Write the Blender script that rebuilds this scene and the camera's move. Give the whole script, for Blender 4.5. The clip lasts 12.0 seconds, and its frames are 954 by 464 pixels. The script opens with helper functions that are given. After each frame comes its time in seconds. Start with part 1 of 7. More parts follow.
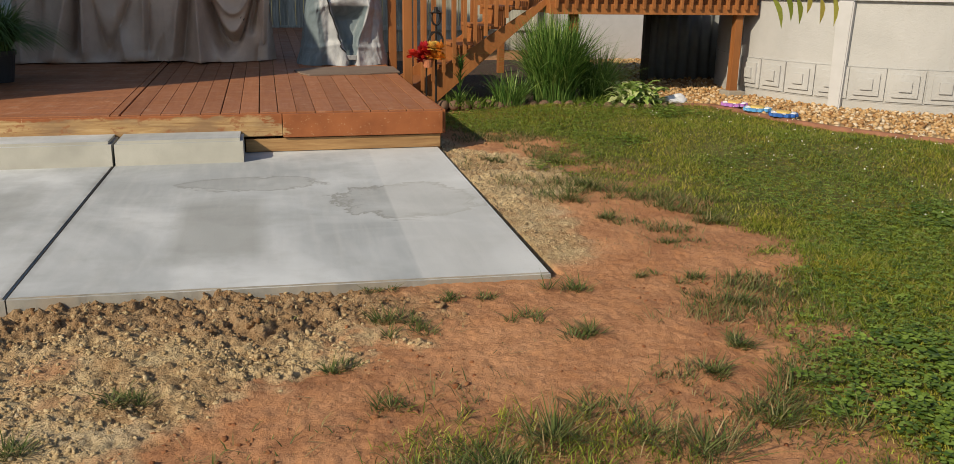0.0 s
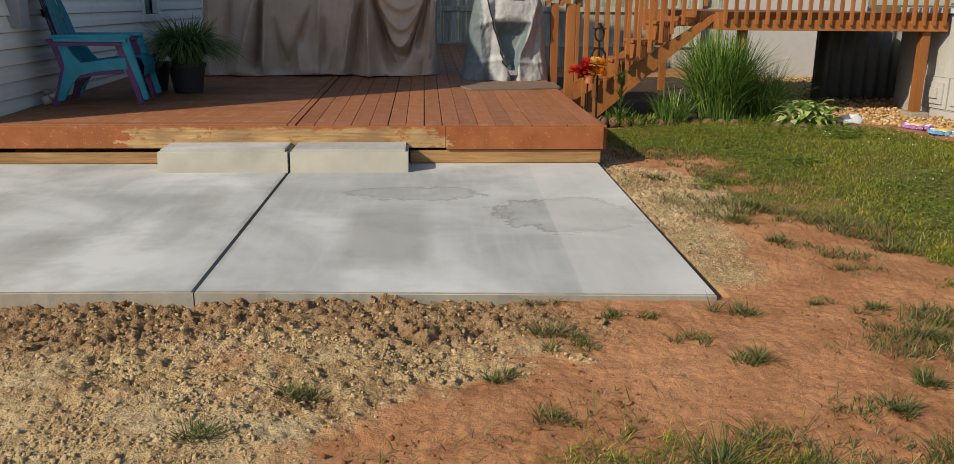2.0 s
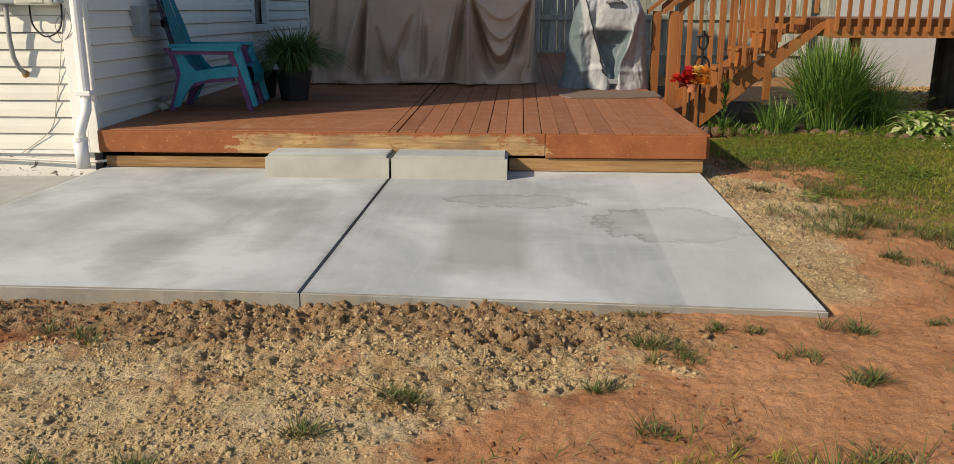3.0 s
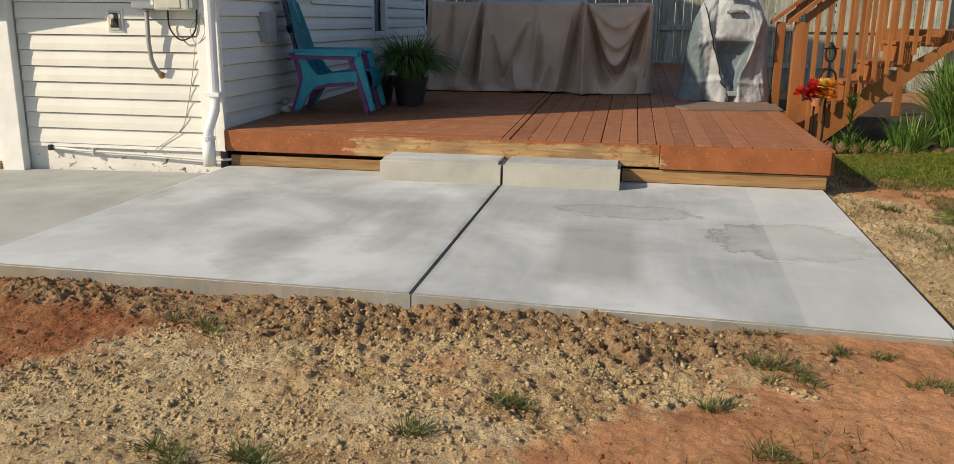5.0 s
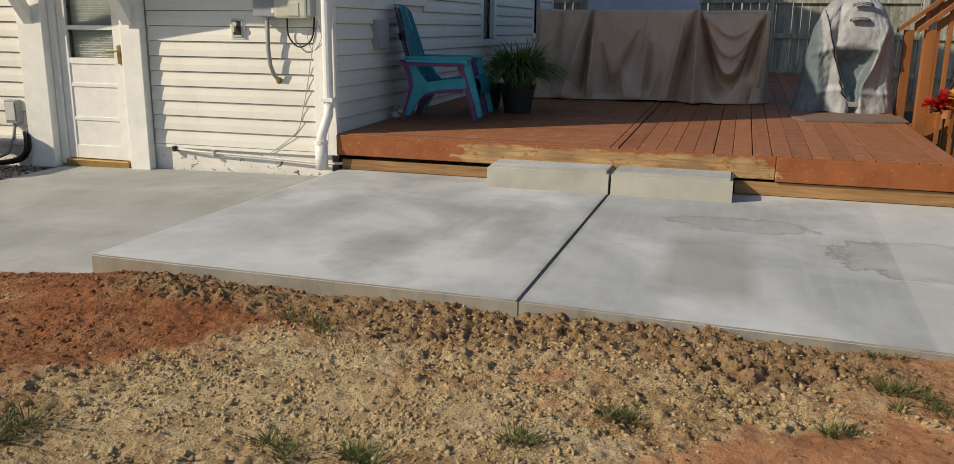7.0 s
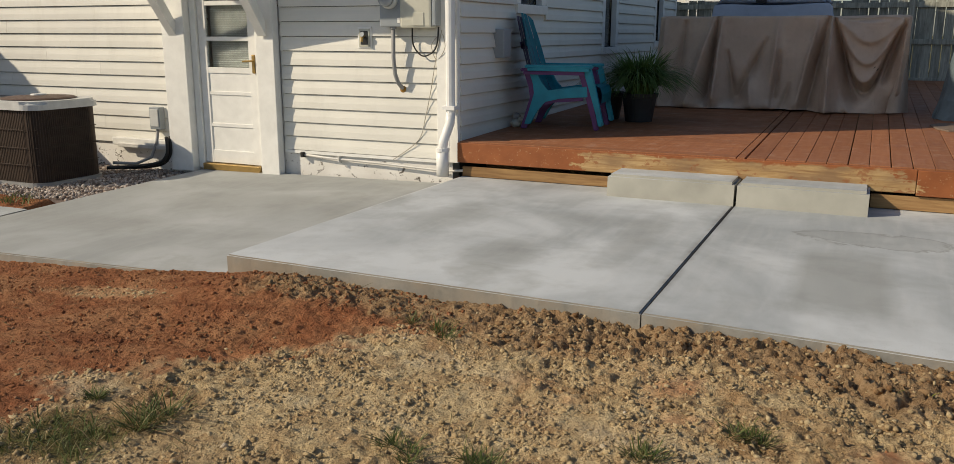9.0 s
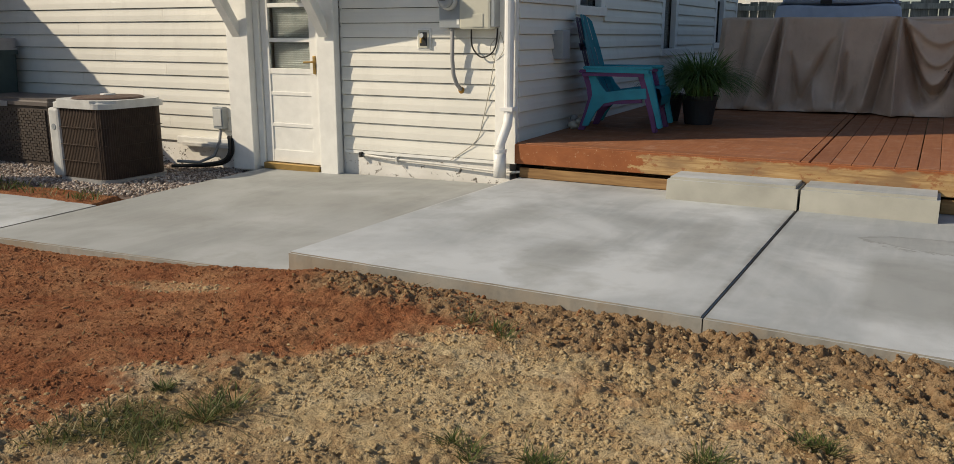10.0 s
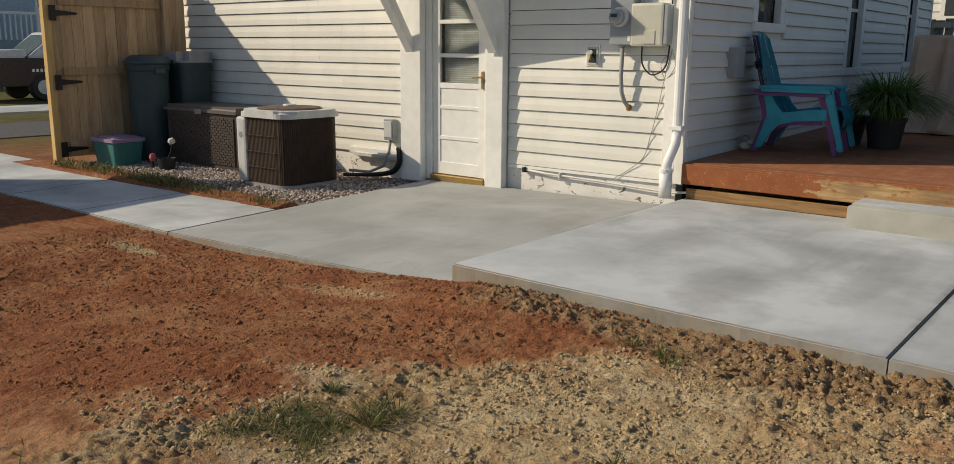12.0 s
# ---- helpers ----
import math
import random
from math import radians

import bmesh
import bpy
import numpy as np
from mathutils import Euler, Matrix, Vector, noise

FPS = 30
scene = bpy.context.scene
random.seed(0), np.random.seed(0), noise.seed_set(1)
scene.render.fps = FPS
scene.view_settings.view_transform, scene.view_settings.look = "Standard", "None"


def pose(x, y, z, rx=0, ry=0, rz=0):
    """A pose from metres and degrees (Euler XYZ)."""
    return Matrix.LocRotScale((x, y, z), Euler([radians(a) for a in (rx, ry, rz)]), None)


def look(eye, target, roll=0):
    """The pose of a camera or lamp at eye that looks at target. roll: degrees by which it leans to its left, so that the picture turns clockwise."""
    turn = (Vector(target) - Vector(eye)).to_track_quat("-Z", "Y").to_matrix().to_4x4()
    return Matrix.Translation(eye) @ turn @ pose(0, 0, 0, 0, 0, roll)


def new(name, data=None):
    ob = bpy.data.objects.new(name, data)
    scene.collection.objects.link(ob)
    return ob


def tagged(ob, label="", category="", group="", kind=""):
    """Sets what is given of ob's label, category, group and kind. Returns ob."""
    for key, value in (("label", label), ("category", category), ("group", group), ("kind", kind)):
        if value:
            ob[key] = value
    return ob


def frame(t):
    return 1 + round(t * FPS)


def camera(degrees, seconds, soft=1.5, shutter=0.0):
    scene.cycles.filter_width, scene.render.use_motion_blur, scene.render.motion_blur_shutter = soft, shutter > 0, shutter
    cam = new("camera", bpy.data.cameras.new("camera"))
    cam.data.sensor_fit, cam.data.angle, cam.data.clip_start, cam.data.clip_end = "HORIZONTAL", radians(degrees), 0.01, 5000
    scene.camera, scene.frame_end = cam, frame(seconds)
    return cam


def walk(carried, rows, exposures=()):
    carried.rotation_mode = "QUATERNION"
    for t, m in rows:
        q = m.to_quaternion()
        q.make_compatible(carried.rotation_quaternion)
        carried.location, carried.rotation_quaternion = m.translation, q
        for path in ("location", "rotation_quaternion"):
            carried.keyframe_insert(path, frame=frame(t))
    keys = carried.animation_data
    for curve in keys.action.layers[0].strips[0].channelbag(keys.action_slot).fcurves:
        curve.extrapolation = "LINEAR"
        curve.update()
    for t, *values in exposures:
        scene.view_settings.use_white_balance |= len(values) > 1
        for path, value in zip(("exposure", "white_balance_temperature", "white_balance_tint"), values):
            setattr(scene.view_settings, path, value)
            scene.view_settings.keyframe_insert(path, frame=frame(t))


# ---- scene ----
cam = camera(58.4, 12.0, soft=0.5)
PATH = [
    (0, (-1.355, -6.802, 1.27), (-0.897, -4.937, 0.713), 0.8),
    (0.5, (-1.372, -6.792, 1.265), (-0.999, -4.905, 0.717), 0.5),
    (1, (-1.39, -6.787, 1.263), (-1.099, -4.885, 0.717), 0.4),
    (1.5, (-1.409, -6.788, 1.259), (-1.202, -4.872, 0.725), 0.6),
    (2, (-1.427, -6.785, 1.254), (-1.307, -4.858, 0.73), 0.5),
    (2.5, (-1.446, -6.782, 1.252), (-1.425, -4.85, 0.738), 0.1),
    (3, (-1.469, -6.78, 1.246), (-1.564, -4.847, 0.741), 0.1),
    (5, (-1.506, -6.773, 1.23), (-1.844, -4.863, 0.745), 0.6),
    (5.5, (-1.512, -6.773, 1.234), (-1.879, -4.866, 0.757), 0.9),
    (6, (-1.526, -6.776, 1.23), (-1.944, -4.877, 0.759), 0.9),
    (6.5, (-1.543, -6.765, 1.223), (-2.034, -4.883, 0.756), 0.8),
    (7, (-1.555, -6.765, 1.225), (-2.12, -4.905, 0.755), 0.6),
    (9, (-1.6, -6.775, 1.224), (-2.413, -5.004, 0.771), 0.1),
    (9.5, (-1.617, -6.787, 1.22), (-2.48, -5.04, 0.77), 0.2),
    (10, (-1.632, -6.794, 1.219), (-2.554, -5.077, 0.77), 0.1),
    (10.5, (-1.647, -6.798, 1.222), (-2.635, -5.116, 0.78), 0.2),
    (11, (-1.669, -6.796, 1.225), (-2.733, -5.159, 0.792), 0.2),
    (11.5, (-1.678, -6.809, 1.226), (-2.814, -5.219, 0.8), 0.5),
    (12, (-1.691, -6.801, 1.227), (-2.917, -5.277, 0.81), 0.5),
]
walk(cam, [(t, look(eye, target, roll)) for t, eye, target, roll in PATH], [(0, 0.0), (4.9, 0.06), (6.0, -0.14), (7.0, -0.22), (9.5, -0.25), (12.0, -0.3)])

# ---- light ----
SUN_EL, SUN_AZ = 32.0, 236.0
world = bpy.data.worlds.new("sky")
scene.world = world
world.use_nodes = True
wn = world.node_tree
wn.nodes.clear()
sky = wn.nodes.new("ShaderNodeTexSky")
sky.sky_type = "NISHITA"
sky.sun_disc = False
sky.sun_elevation, sky.sun_rotation = radians(SUN_EL), radians(SUN_AZ)
sky.air_density, sky.dust_density = 1.0, 1.0
bg = wn.nodes.new("ShaderNodeBackground")
bg.inputs["Strength"].default_value = 0.102
wout = wn.nodes.new("ShaderNodeOutputWorld")
wn.links.new(sky.outputs[0], bg.inputs[0])
wn.links.new(bg.outputs[0], wout.inputs[0])
sun = new("sun", bpy.data.lights.new("sun", "SUN"))
sun.data.energy, sun.data.angle, sun.data.color = 4.75, radians(0.6), (1.0, 0.85, 0.63)
sun_way = Vector((math.sin(radians(SUN_AZ)) * math.cos(radians(SUN_EL)), math.cos(radians(SUN_AZ)) * math.cos(radians(SUN_EL)), math.sin(radians(SUN_EL))))
sun.matrix_world = look(sun_way * 30, (0, 0, 0))

# ---- materials ----


class Nodes:
    """A small wrapper to write node materials in few lines."""

    def __init__(self, name, rough=0.7, metal=0.0, spec=0.4):
        self.mat = bpy.data.materials.new(name)
        self.mat.use_nodes = True
        self.t = self.mat.node_tree
        self.b = self.t.nodes["Principled BSDF"]
        self.b.inputs["Roughness"].default_value = rough
        self.b.inputs["Metallic"].default_value = metal
        self.b.inputs["Specular IOR Level"].default_value = spec
        self.co = self.t.nodes.new("ShaderNodeTexCoord").outputs["Object"]

    def put(self, socket, value):
        if isinstance(value, bpy.types.NodeSocket):
            self.t.links.new(value, socket)
        elif isinstance(value, (tuple, list)) and len(value) == 3 and socket.type == "RGBA":
            socket.default_value = (*value, 1)
        else:
            socket.default_value = value

    def scaled(self, sx, sy, sz, co=None):
        n = self.t.nodes.new("ShaderNodeMapping")
        self.put(n.inputs["Vector"], co or self.co)
        n.inputs["Scale"].default_value = (sx, sy, sz)
        return n.outputs[0]

    def noise(self, scale, detail=4, rough=0.55, co=None, warp=0.0):
        n = self.t.nodes.new("ShaderNodeTexNoise")
        self.put(n.inputs["Vector"], co or self.co)
        n.inputs["Scale"].default_value, n.inputs["Detail"].default_value, n.inputs["Roughness"].default_value = scale, detail, rough
        n.inputs["Distortion"].default_value = warp
        return n.outputs[0]

    def cells(self, scale, co=None, feature="F1"):
        n = self.t.nodes.new("ShaderNodeTexVoronoi")
        n.feature = feature
        self.put(n.inputs["Vector"], co or self.co)
        n.inputs["Scale"].default_value = scale
        return n.outputs["Distance"]

    def ramp(self, f, *stops):
        n = self.t.nodes.new("ShaderNodeValToRGB")
        self.put(n.inputs[0], f)
        e = n.color_ramp.elements
        while len(e) < len(stops):
            e.new(0.5)
        for el, (p, c) in zip(e, stops):
            el.position = p
            el.color = (*c, 1) if isinstance(c, tuple) else (c, c, c, 1)
        return n.outputs[0]

    def mix(self, f, a, b, mode="MIX"):
        n = self.t.nodes.new("ShaderNodeMix")
        n.data_type, n.blend_type = "RGBA", mode
        self.put(n.inputs[0], f), self.put(n.inputs[6], a), self.put(n.inputs[7], b)
        return n.outputs[2]

    def math(self, op, a, b=0.0):
        n = self.t.nodes.new("ShaderNodeMath")
        n.operation = op
        self.put(n.inputs[0], a), self.put(n.inputs[1], b)
        return n.outputs[0]

    def axis(self, k, co=None):
        n = self.t.nodes.new("ShaderNodeSeparateXYZ")
        self.put(n.inputs[0], co or self.co)
        return n.outputs[k]

    def attr(self, name):
        n = self.t.nodes.new("ShaderNodeAttribute")
        n.attribute_name = name
        return n.outputs["Fac"]

    def each(self):
        return self.t.nodes.new("ShaderNodeObjectInfo").outputs["Random"]

    def island(self):
        return self.t.nodes.new("ShaderNodeNewGeometry").outputs["Random Per Island"]

    def place(self):
        return self.t.nodes.new("ShaderNodeNewGeometry").outputs["Position"]

    def band(self, v, lo, hi, soft):
        """1 between lo and hi, with soft sides."""
        n = self.t.nodes.new("ShaderNodeMapRange")
        m = self.t.nodes.new("ShaderNodeMapRange")
        for k, a, c in ((n, lo - soft, lo + soft), (m, hi + soft, hi - soft)):
            self.put(k.inputs[0], v)
            k.inputs[1].default_value, k.inputs[2].default_value = a, c
        return self.math("MULTIPLY", n.outputs[0], m.outputs[0])

    def color(self, c):
        self.put(self.b.inputs["Base Color"], c)
        return self

    def rough(self, r):
        self.put(self.b.inputs["Roughness"], r)
        return self

    def bump(self, h, depth, strength=1.0):
        n = self.t.nodes.new("ShaderNodeBump")
        n.inputs["Strength"].default_value, n.inputs["Distance"].default_value = strength, depth
        self.put(n.inputs["Height"], h)
        self.t.links.new(n.outputs[0], self.b.inputs["Normal"])
        return self


def plain(name, c, rough=0.6, metal=0.0, vary=0.12, scale=9.0, depth=0.001):
    """Paint, plastic or metal with a slight mottling."""
    n = Nodes(name, rough, metal)
    f = n.noise(scale, 5)
    lo, hi = tuple(v * (1 - vary) for v in c), tuple(min(1, v * (1 + vary)) for v in c)
    n.color(n.ramp(f, (0.3, lo), (0.7, hi)))
    n.rough(n.ramp(n.noise(scale * 4, 3), (0.3, rough * 0.85), (0.7, min(1, rough * 1.15))))
    return n.bump(n.noise(scale * 12, 4), depth).mat


def make_concrete():
    n = Nodes("concrete", 0.85, spec=0.25)
    p = n.place()
    wide, mid = n.noise(0.8, 5, co=p, warp=0.8), n.noise(3.2, 6, 0.6, co=p)
    c = n.ramp(wide, (0.38, (0.35, 0.375, 0.39)), (0.64, (0.56, 0.59, 0.61)))
    c = n.mix(n.ramp(mid, (0.48, 0.0), (0.70, 0.42)), c, (0.30, 0.315, 0.315))
    # damp stains with ragged outlines
    ps = n.scaled(0.8, 1.0, 1.0, p)
    blot = n.ramp(n.noise(0.55, 6, 0.6, co=ps, warp=0.5), (0.55, 0.0), (0.585, 0.30), (0.63, 0.10))
    c = n.mix(blot, c, (0.25, 0.255, 0.23))
    # faint trowel sweeps
    sweep = n.noise(5, 3, co=n.scaled(3.0, 0.35, 1, p), warp=0.3)
    c = n.mix(n.ramp(sweep, (0.45, 0.0), (0.75, 0.22)), c, (0.60, 0.605, 0.60))
    # stains that the pour left: (x, y, half width, half depth, strength)
    ragged = n.math("MULTIPLY", n.math("SUBTRACT", n.noise(3.4, 7, 0.68, co=p, warp=1.2), 0.5), 2.4)
    px, py = n.axis(0, p), n.axis(1, p)
    for cx, cy, rx, ry, f in ((-1.50, -1.12, 0.50, 0.22, 0.62), (-0.54, -1.68, 0.50, 0.46, 0.72), (-3.45, -2.45, 0.26, 0.50, 0.48), (-4.15, -1.6, 0.30, 0.55, 0.40), (-2.85, -1.7, 0.16, 0.9, 0.36), (-3.2, -1.3, 0.5, 0.22, 0.22), (-6.2, -1.3, 1.0, 0.5, 0.30), (-6.9, -2.2, 0.6, 0.35, 0.25)):
        u = n.math("POWER", n.math("DIVIDE", n.math("SUBTRACT", px, cx), rx), 2.0)
        v = n.math("POWER", n.math("DIVIDE", n.math("SUBTRACT", py, cy), ry), 2.0)
        soft = n.ramp(n.math("ADD", n.math("ADD", u, v), n.math("MULTIPLY", ragged, 0.6)), (0.0, f), (0.5, f * 0.6), (1.3, 0.0))
        m = soft if f < 0.5 else n.ramp(n.math("ADD", n.math("ADD", u, v), ragged), (0.0, f * 0.35), (0.60, f * 0.45), (0.82, f * 1.2), (0.88, f * 0.15), (1.0, 0.0))
        c = n.mix(m, c, (0.235, 0.24, 0.225))
    sq = n.math("MULTIPLY", n.band(n.math("ADD", px, n.math("MULTIPLY", ragged, 0.03)), -1.88, -1.42, 0.05), n.band(n.math("ADD", py, n.math("MULTIPLY", ragged, 0.12)), -2.75, -1.55, 0.16))
    c = n.mix(n.math("MULTIPLY", sq, 0.60), c, (0.25, 0.26, 0.25))
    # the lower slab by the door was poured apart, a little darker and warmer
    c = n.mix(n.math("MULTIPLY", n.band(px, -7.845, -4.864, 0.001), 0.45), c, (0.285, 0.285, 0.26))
    # the upper slab's worn edge, its lit line painted pale; grime beside the joint
    c = n.mix(n.math("MULTIPLY", n.band(px, -4.862, -4.836, 0.003), 0.8), c, (0.66, 0.665, 0.65))
    grime = n.math("MULTIPLY", n.band(n.math("ADD", px, n.math("MULTIPLY", ragged, 0.02)), -2.485, -2.435, 0.022), n.ramp(n.noise(2.6, 5, 0.6, co=p), (0.40, 0.15), (0.62, 0.85)))
    c = n.mix(grime, c, (0.15, 0.145, 0.13))
    # one pass of the float, a little lighter with a straight edge
    pas = n.band(n.math("ADD", px, n.math("MULTIPLY", py, -0.035)), -0.60, 0.6, 0.008)
    c = n.mix(n.math("MULTIPLY", pas, 0.34), c, (0.62, 0.63, 0.625))
    speck = n.noise(160, 2, co=p)
    c = n.mix(n.ramp(speck, (0.62, 0.0), (0.72, 0.25)), c, (0.25, 0.245, 0.235))
    n.color(c)
    n.rough(n.ramp(mid, (0.3, 0.8), (0.7, 0.95)))
    return n.bump(n.mix(0.35, n.noise(220, 3, co=p), n.noise(24, 5, co=p)), 0.0022, 0.5).mat


def make_raw_concrete():
    n = Nodes("rough concrete", 0.95, spec=0.2)
    p = n.place()
    c = n.ramp(n.noise(6, 6, 0.65, co=p), (0.3, (0.22, 0.215, 0.195)), (0.7, (0.38, 0.375, 0.35)))
    low = n.noise(3, 4, co=p)
    c = n.mix(n.ramp(low, (0.42, 0.0), (0.62, 0.6)), c, (0.27, 0.215, 0.15))
    n.color(c)
    return n.bump(n.noise(40, 7, 0.7, co=p), 0.004, 0.6).mat


def make_stain_wood(name, lo, hi, worn=None, grain=(1.5, 28, 28), depth=0.002, rough=0.6, chips=0.0):
    """Stained or painted wood, with grain along its length; each piece differs."""
    n = Nodes(name, rough, spec=0.35)
    e = n.each()
    off = n.t.nodes.new("ShaderNodeVectorMath")
    off.operation = "ADD"
    comb = n.t.nodes.new("ShaderNodeCombineXYZ")
    for k in range(3):
        n.put(comb.inputs[k], n.math("MULTIPLY", e, 37.0 + 11 * k))
    n.put(off.inputs[0], n.co), n.put(off.inputs[1], comb.outputs[0])
    co = off.outputs[0]
    fibre = n.noise(1.0, 6, 0.6, co=n.scaled(*grain, co), warp=0.6)
    wide = n.noise(1.6, 5, co=co)
    c = n.ramp(fibre, (0.3, lo), (0.72, hi))
    c = n.mix(n.ramp(wide, (0.35, 0.35), (0.65, 0.0)), c, tuple(v * 0.62 for v in lo))
    tint = n.ramp(e, (0.0, 0.80), (1.0, 1.16))
    c = n.mix(1.0, c, tint, "MULTIPLY")
    if worn:
        chip = n.noise(14, 7, 0.75, co=co, warp=0.5)
        c = n.mix(n.ramp(chip, (0.62 - chips, 0.0), (0.66 - chips, 0.85)), c, worn)
    n.color(c)
    n.rough(n.ramp(fibre, (0.3, rough * 0.85), (0.7, min(1, rough * 1.2))))
    return n.bump(fibre, depth).mat


def make_fascia():
    """Brown-orange deck paint, worn down to bare grey-yellow timber along the middle stretch."""
    n = Nodes("fascia paint and bare timber", 0.65, spec=0.35)
    p = n.place()
    fibre = n.noise(1.0, 6, 0.62, co=n.scaled(2.5, 40, 40, p), warp=0.8)
    bare = n.ramp(fibre, (0.28, (0.24, 0.13, 0.055)), (0.5, (0.42, 0.27, 0.12)), (0.75, (0.55, 0.40, 0.21)))
    grey = n.noise(3.0, 5, co=n.scaled(1, 1, 3, p))
    bare = n.mix(n.ramp(grey, (0.42, 0.0), (0.62, 0.8)), bare, (0.23, 0.14, 0.075))
    bare = n.mix(n.ramp(n.noise(11, 6, 0.72, co=n.scaled(1, 1, 1.6, p)), (0.56, 0.0), (0.62, 0.75)), bare, (0.27, 0.10, 0.04))
    paint = n.ramp(n.noise(7, 5, co=p), (0.3, (0.235, 0.075, 0.024)), (0.7, (0.32, 0.108, 0.036)))
    paint = n.mix(n.ramp(n.noise(45, 6, 0.7, co=p), (0.62, 0.0), (0.68, 0.8)), paint, (0.50, 0.34, 0.20))
    jag = n.math("MULTIPLY", n.math("SUBTRACT", n.noise(6, 6, 0.7, co=n.scaled(1, 1, 2.5, p)), 0.5), 0.9)
    x = n.math("ADD", n.axis(0, p), jag)
    zz = n.math("ADD", n.axis(2, p), n.math("MULTIPLY", jag, 0.12))
    mask = n.math("MULTIPLY", n.band(x, -3.72, -1.29, 0.02), n.band(zz, 0.0, 0.275, 0.008))
    n.color(n.mix(mask, paint, bare))
    return n.bump(n.mix(0.5, fibre, n.noise(40, 5, co=p)), 0.002).mat


def make_deck_paint():
    n = Nodes("deck paint", 0.5, spec=0.3)
    p = n.place()
    e = n.each()
    fibre = n.noise(1.0, 6, 0.6, co=n.scaled(30, 2.0, 30, p), warp=0.5)
    c = n.ramp(fibre, (0.3, (0.25, 0.096, 0.040)), (0.7, (0.33, 0.138, 0.060)))
    c = n.mix(n.ramp(n.noise(1.3, 5, co=p), (0.4, 0.0), (0.7, 0.5)), c, (0.33, 0.145, 0.075))
    c = n.mix(n.ramp(n.noise(9, 6, 0.7, co=p), (0.54, 0.0), (0.68, 0.55)), c, (0.42, 0.25, 0.165))
    c = n.mix(1.0, c, n.ramp(e, (0.0, 0.86), (1.0, 1.1)), "MULTIPLY")
    n.color(c)
    n.rough(n.ramp(n.noise(5, 5, co=p), (0.3, 0.50), (0.7, 0.72)))
    return n.bump(n.mix(0.4, fibre, n.noise(60, 4, co=p)), 0.0015).mat


def make_siding(name, c):
    n = Nodes(name, 0.5, spec=0.35)
    p = n.place()
    f = n.noise(1.2, 6, 0.6, co=p)
    col = n.ramp(f, (0.3, tuple(v * 0.88 for v in c)), (0.7, c))
    dirt = n.noise(3.5, 6, 0.7, co=n.scaled(1, 1, 0.35, p))
    col = n.mix(n.ramp(dirt, (0.55, 0.0), (0.8, 0.30)), col, (0.42, 0.40, 0.35))
    col = n.mix(1.0, col, n.ramp(n.each(), (0, 0.95), (1, 1.03)), "MULTIPLY")
    n.color(col)
    return n.bump(n.noise(1.0, 5, co=n.scaled(6, 6, 90, p), warp=0.4), 0.0008).mat


def make_peeling():
    n = Nodes("peeling white paint", 0.7)
    p = n.place()
    c = n.ramp(n.noise(4, 5, co=p), (0.3, (0.66, 0.64, 0.60)), (0.7, (0.82, 0.81, 0.78)))
    peel = n.noise(9, 8, 0.75, co=n.scaled(1, 1, 1.3, p), warp=0.6)
    low = n.band(n.axis(2, p), -0.4, -0.02, 0.08)
    m = n.math("ADD", peel, n.math("MULTIPLY", low, 0.05))
    c = n.mix(n.ramp(m, (0.615, 0.0), (0.63, 0.95)), c, (0.10, 0.085, 0.07))
    n.color(c)
    return n.bump(n.mix(0.5, peel, n.noise(40, 4, co=p)), 0.004).mat


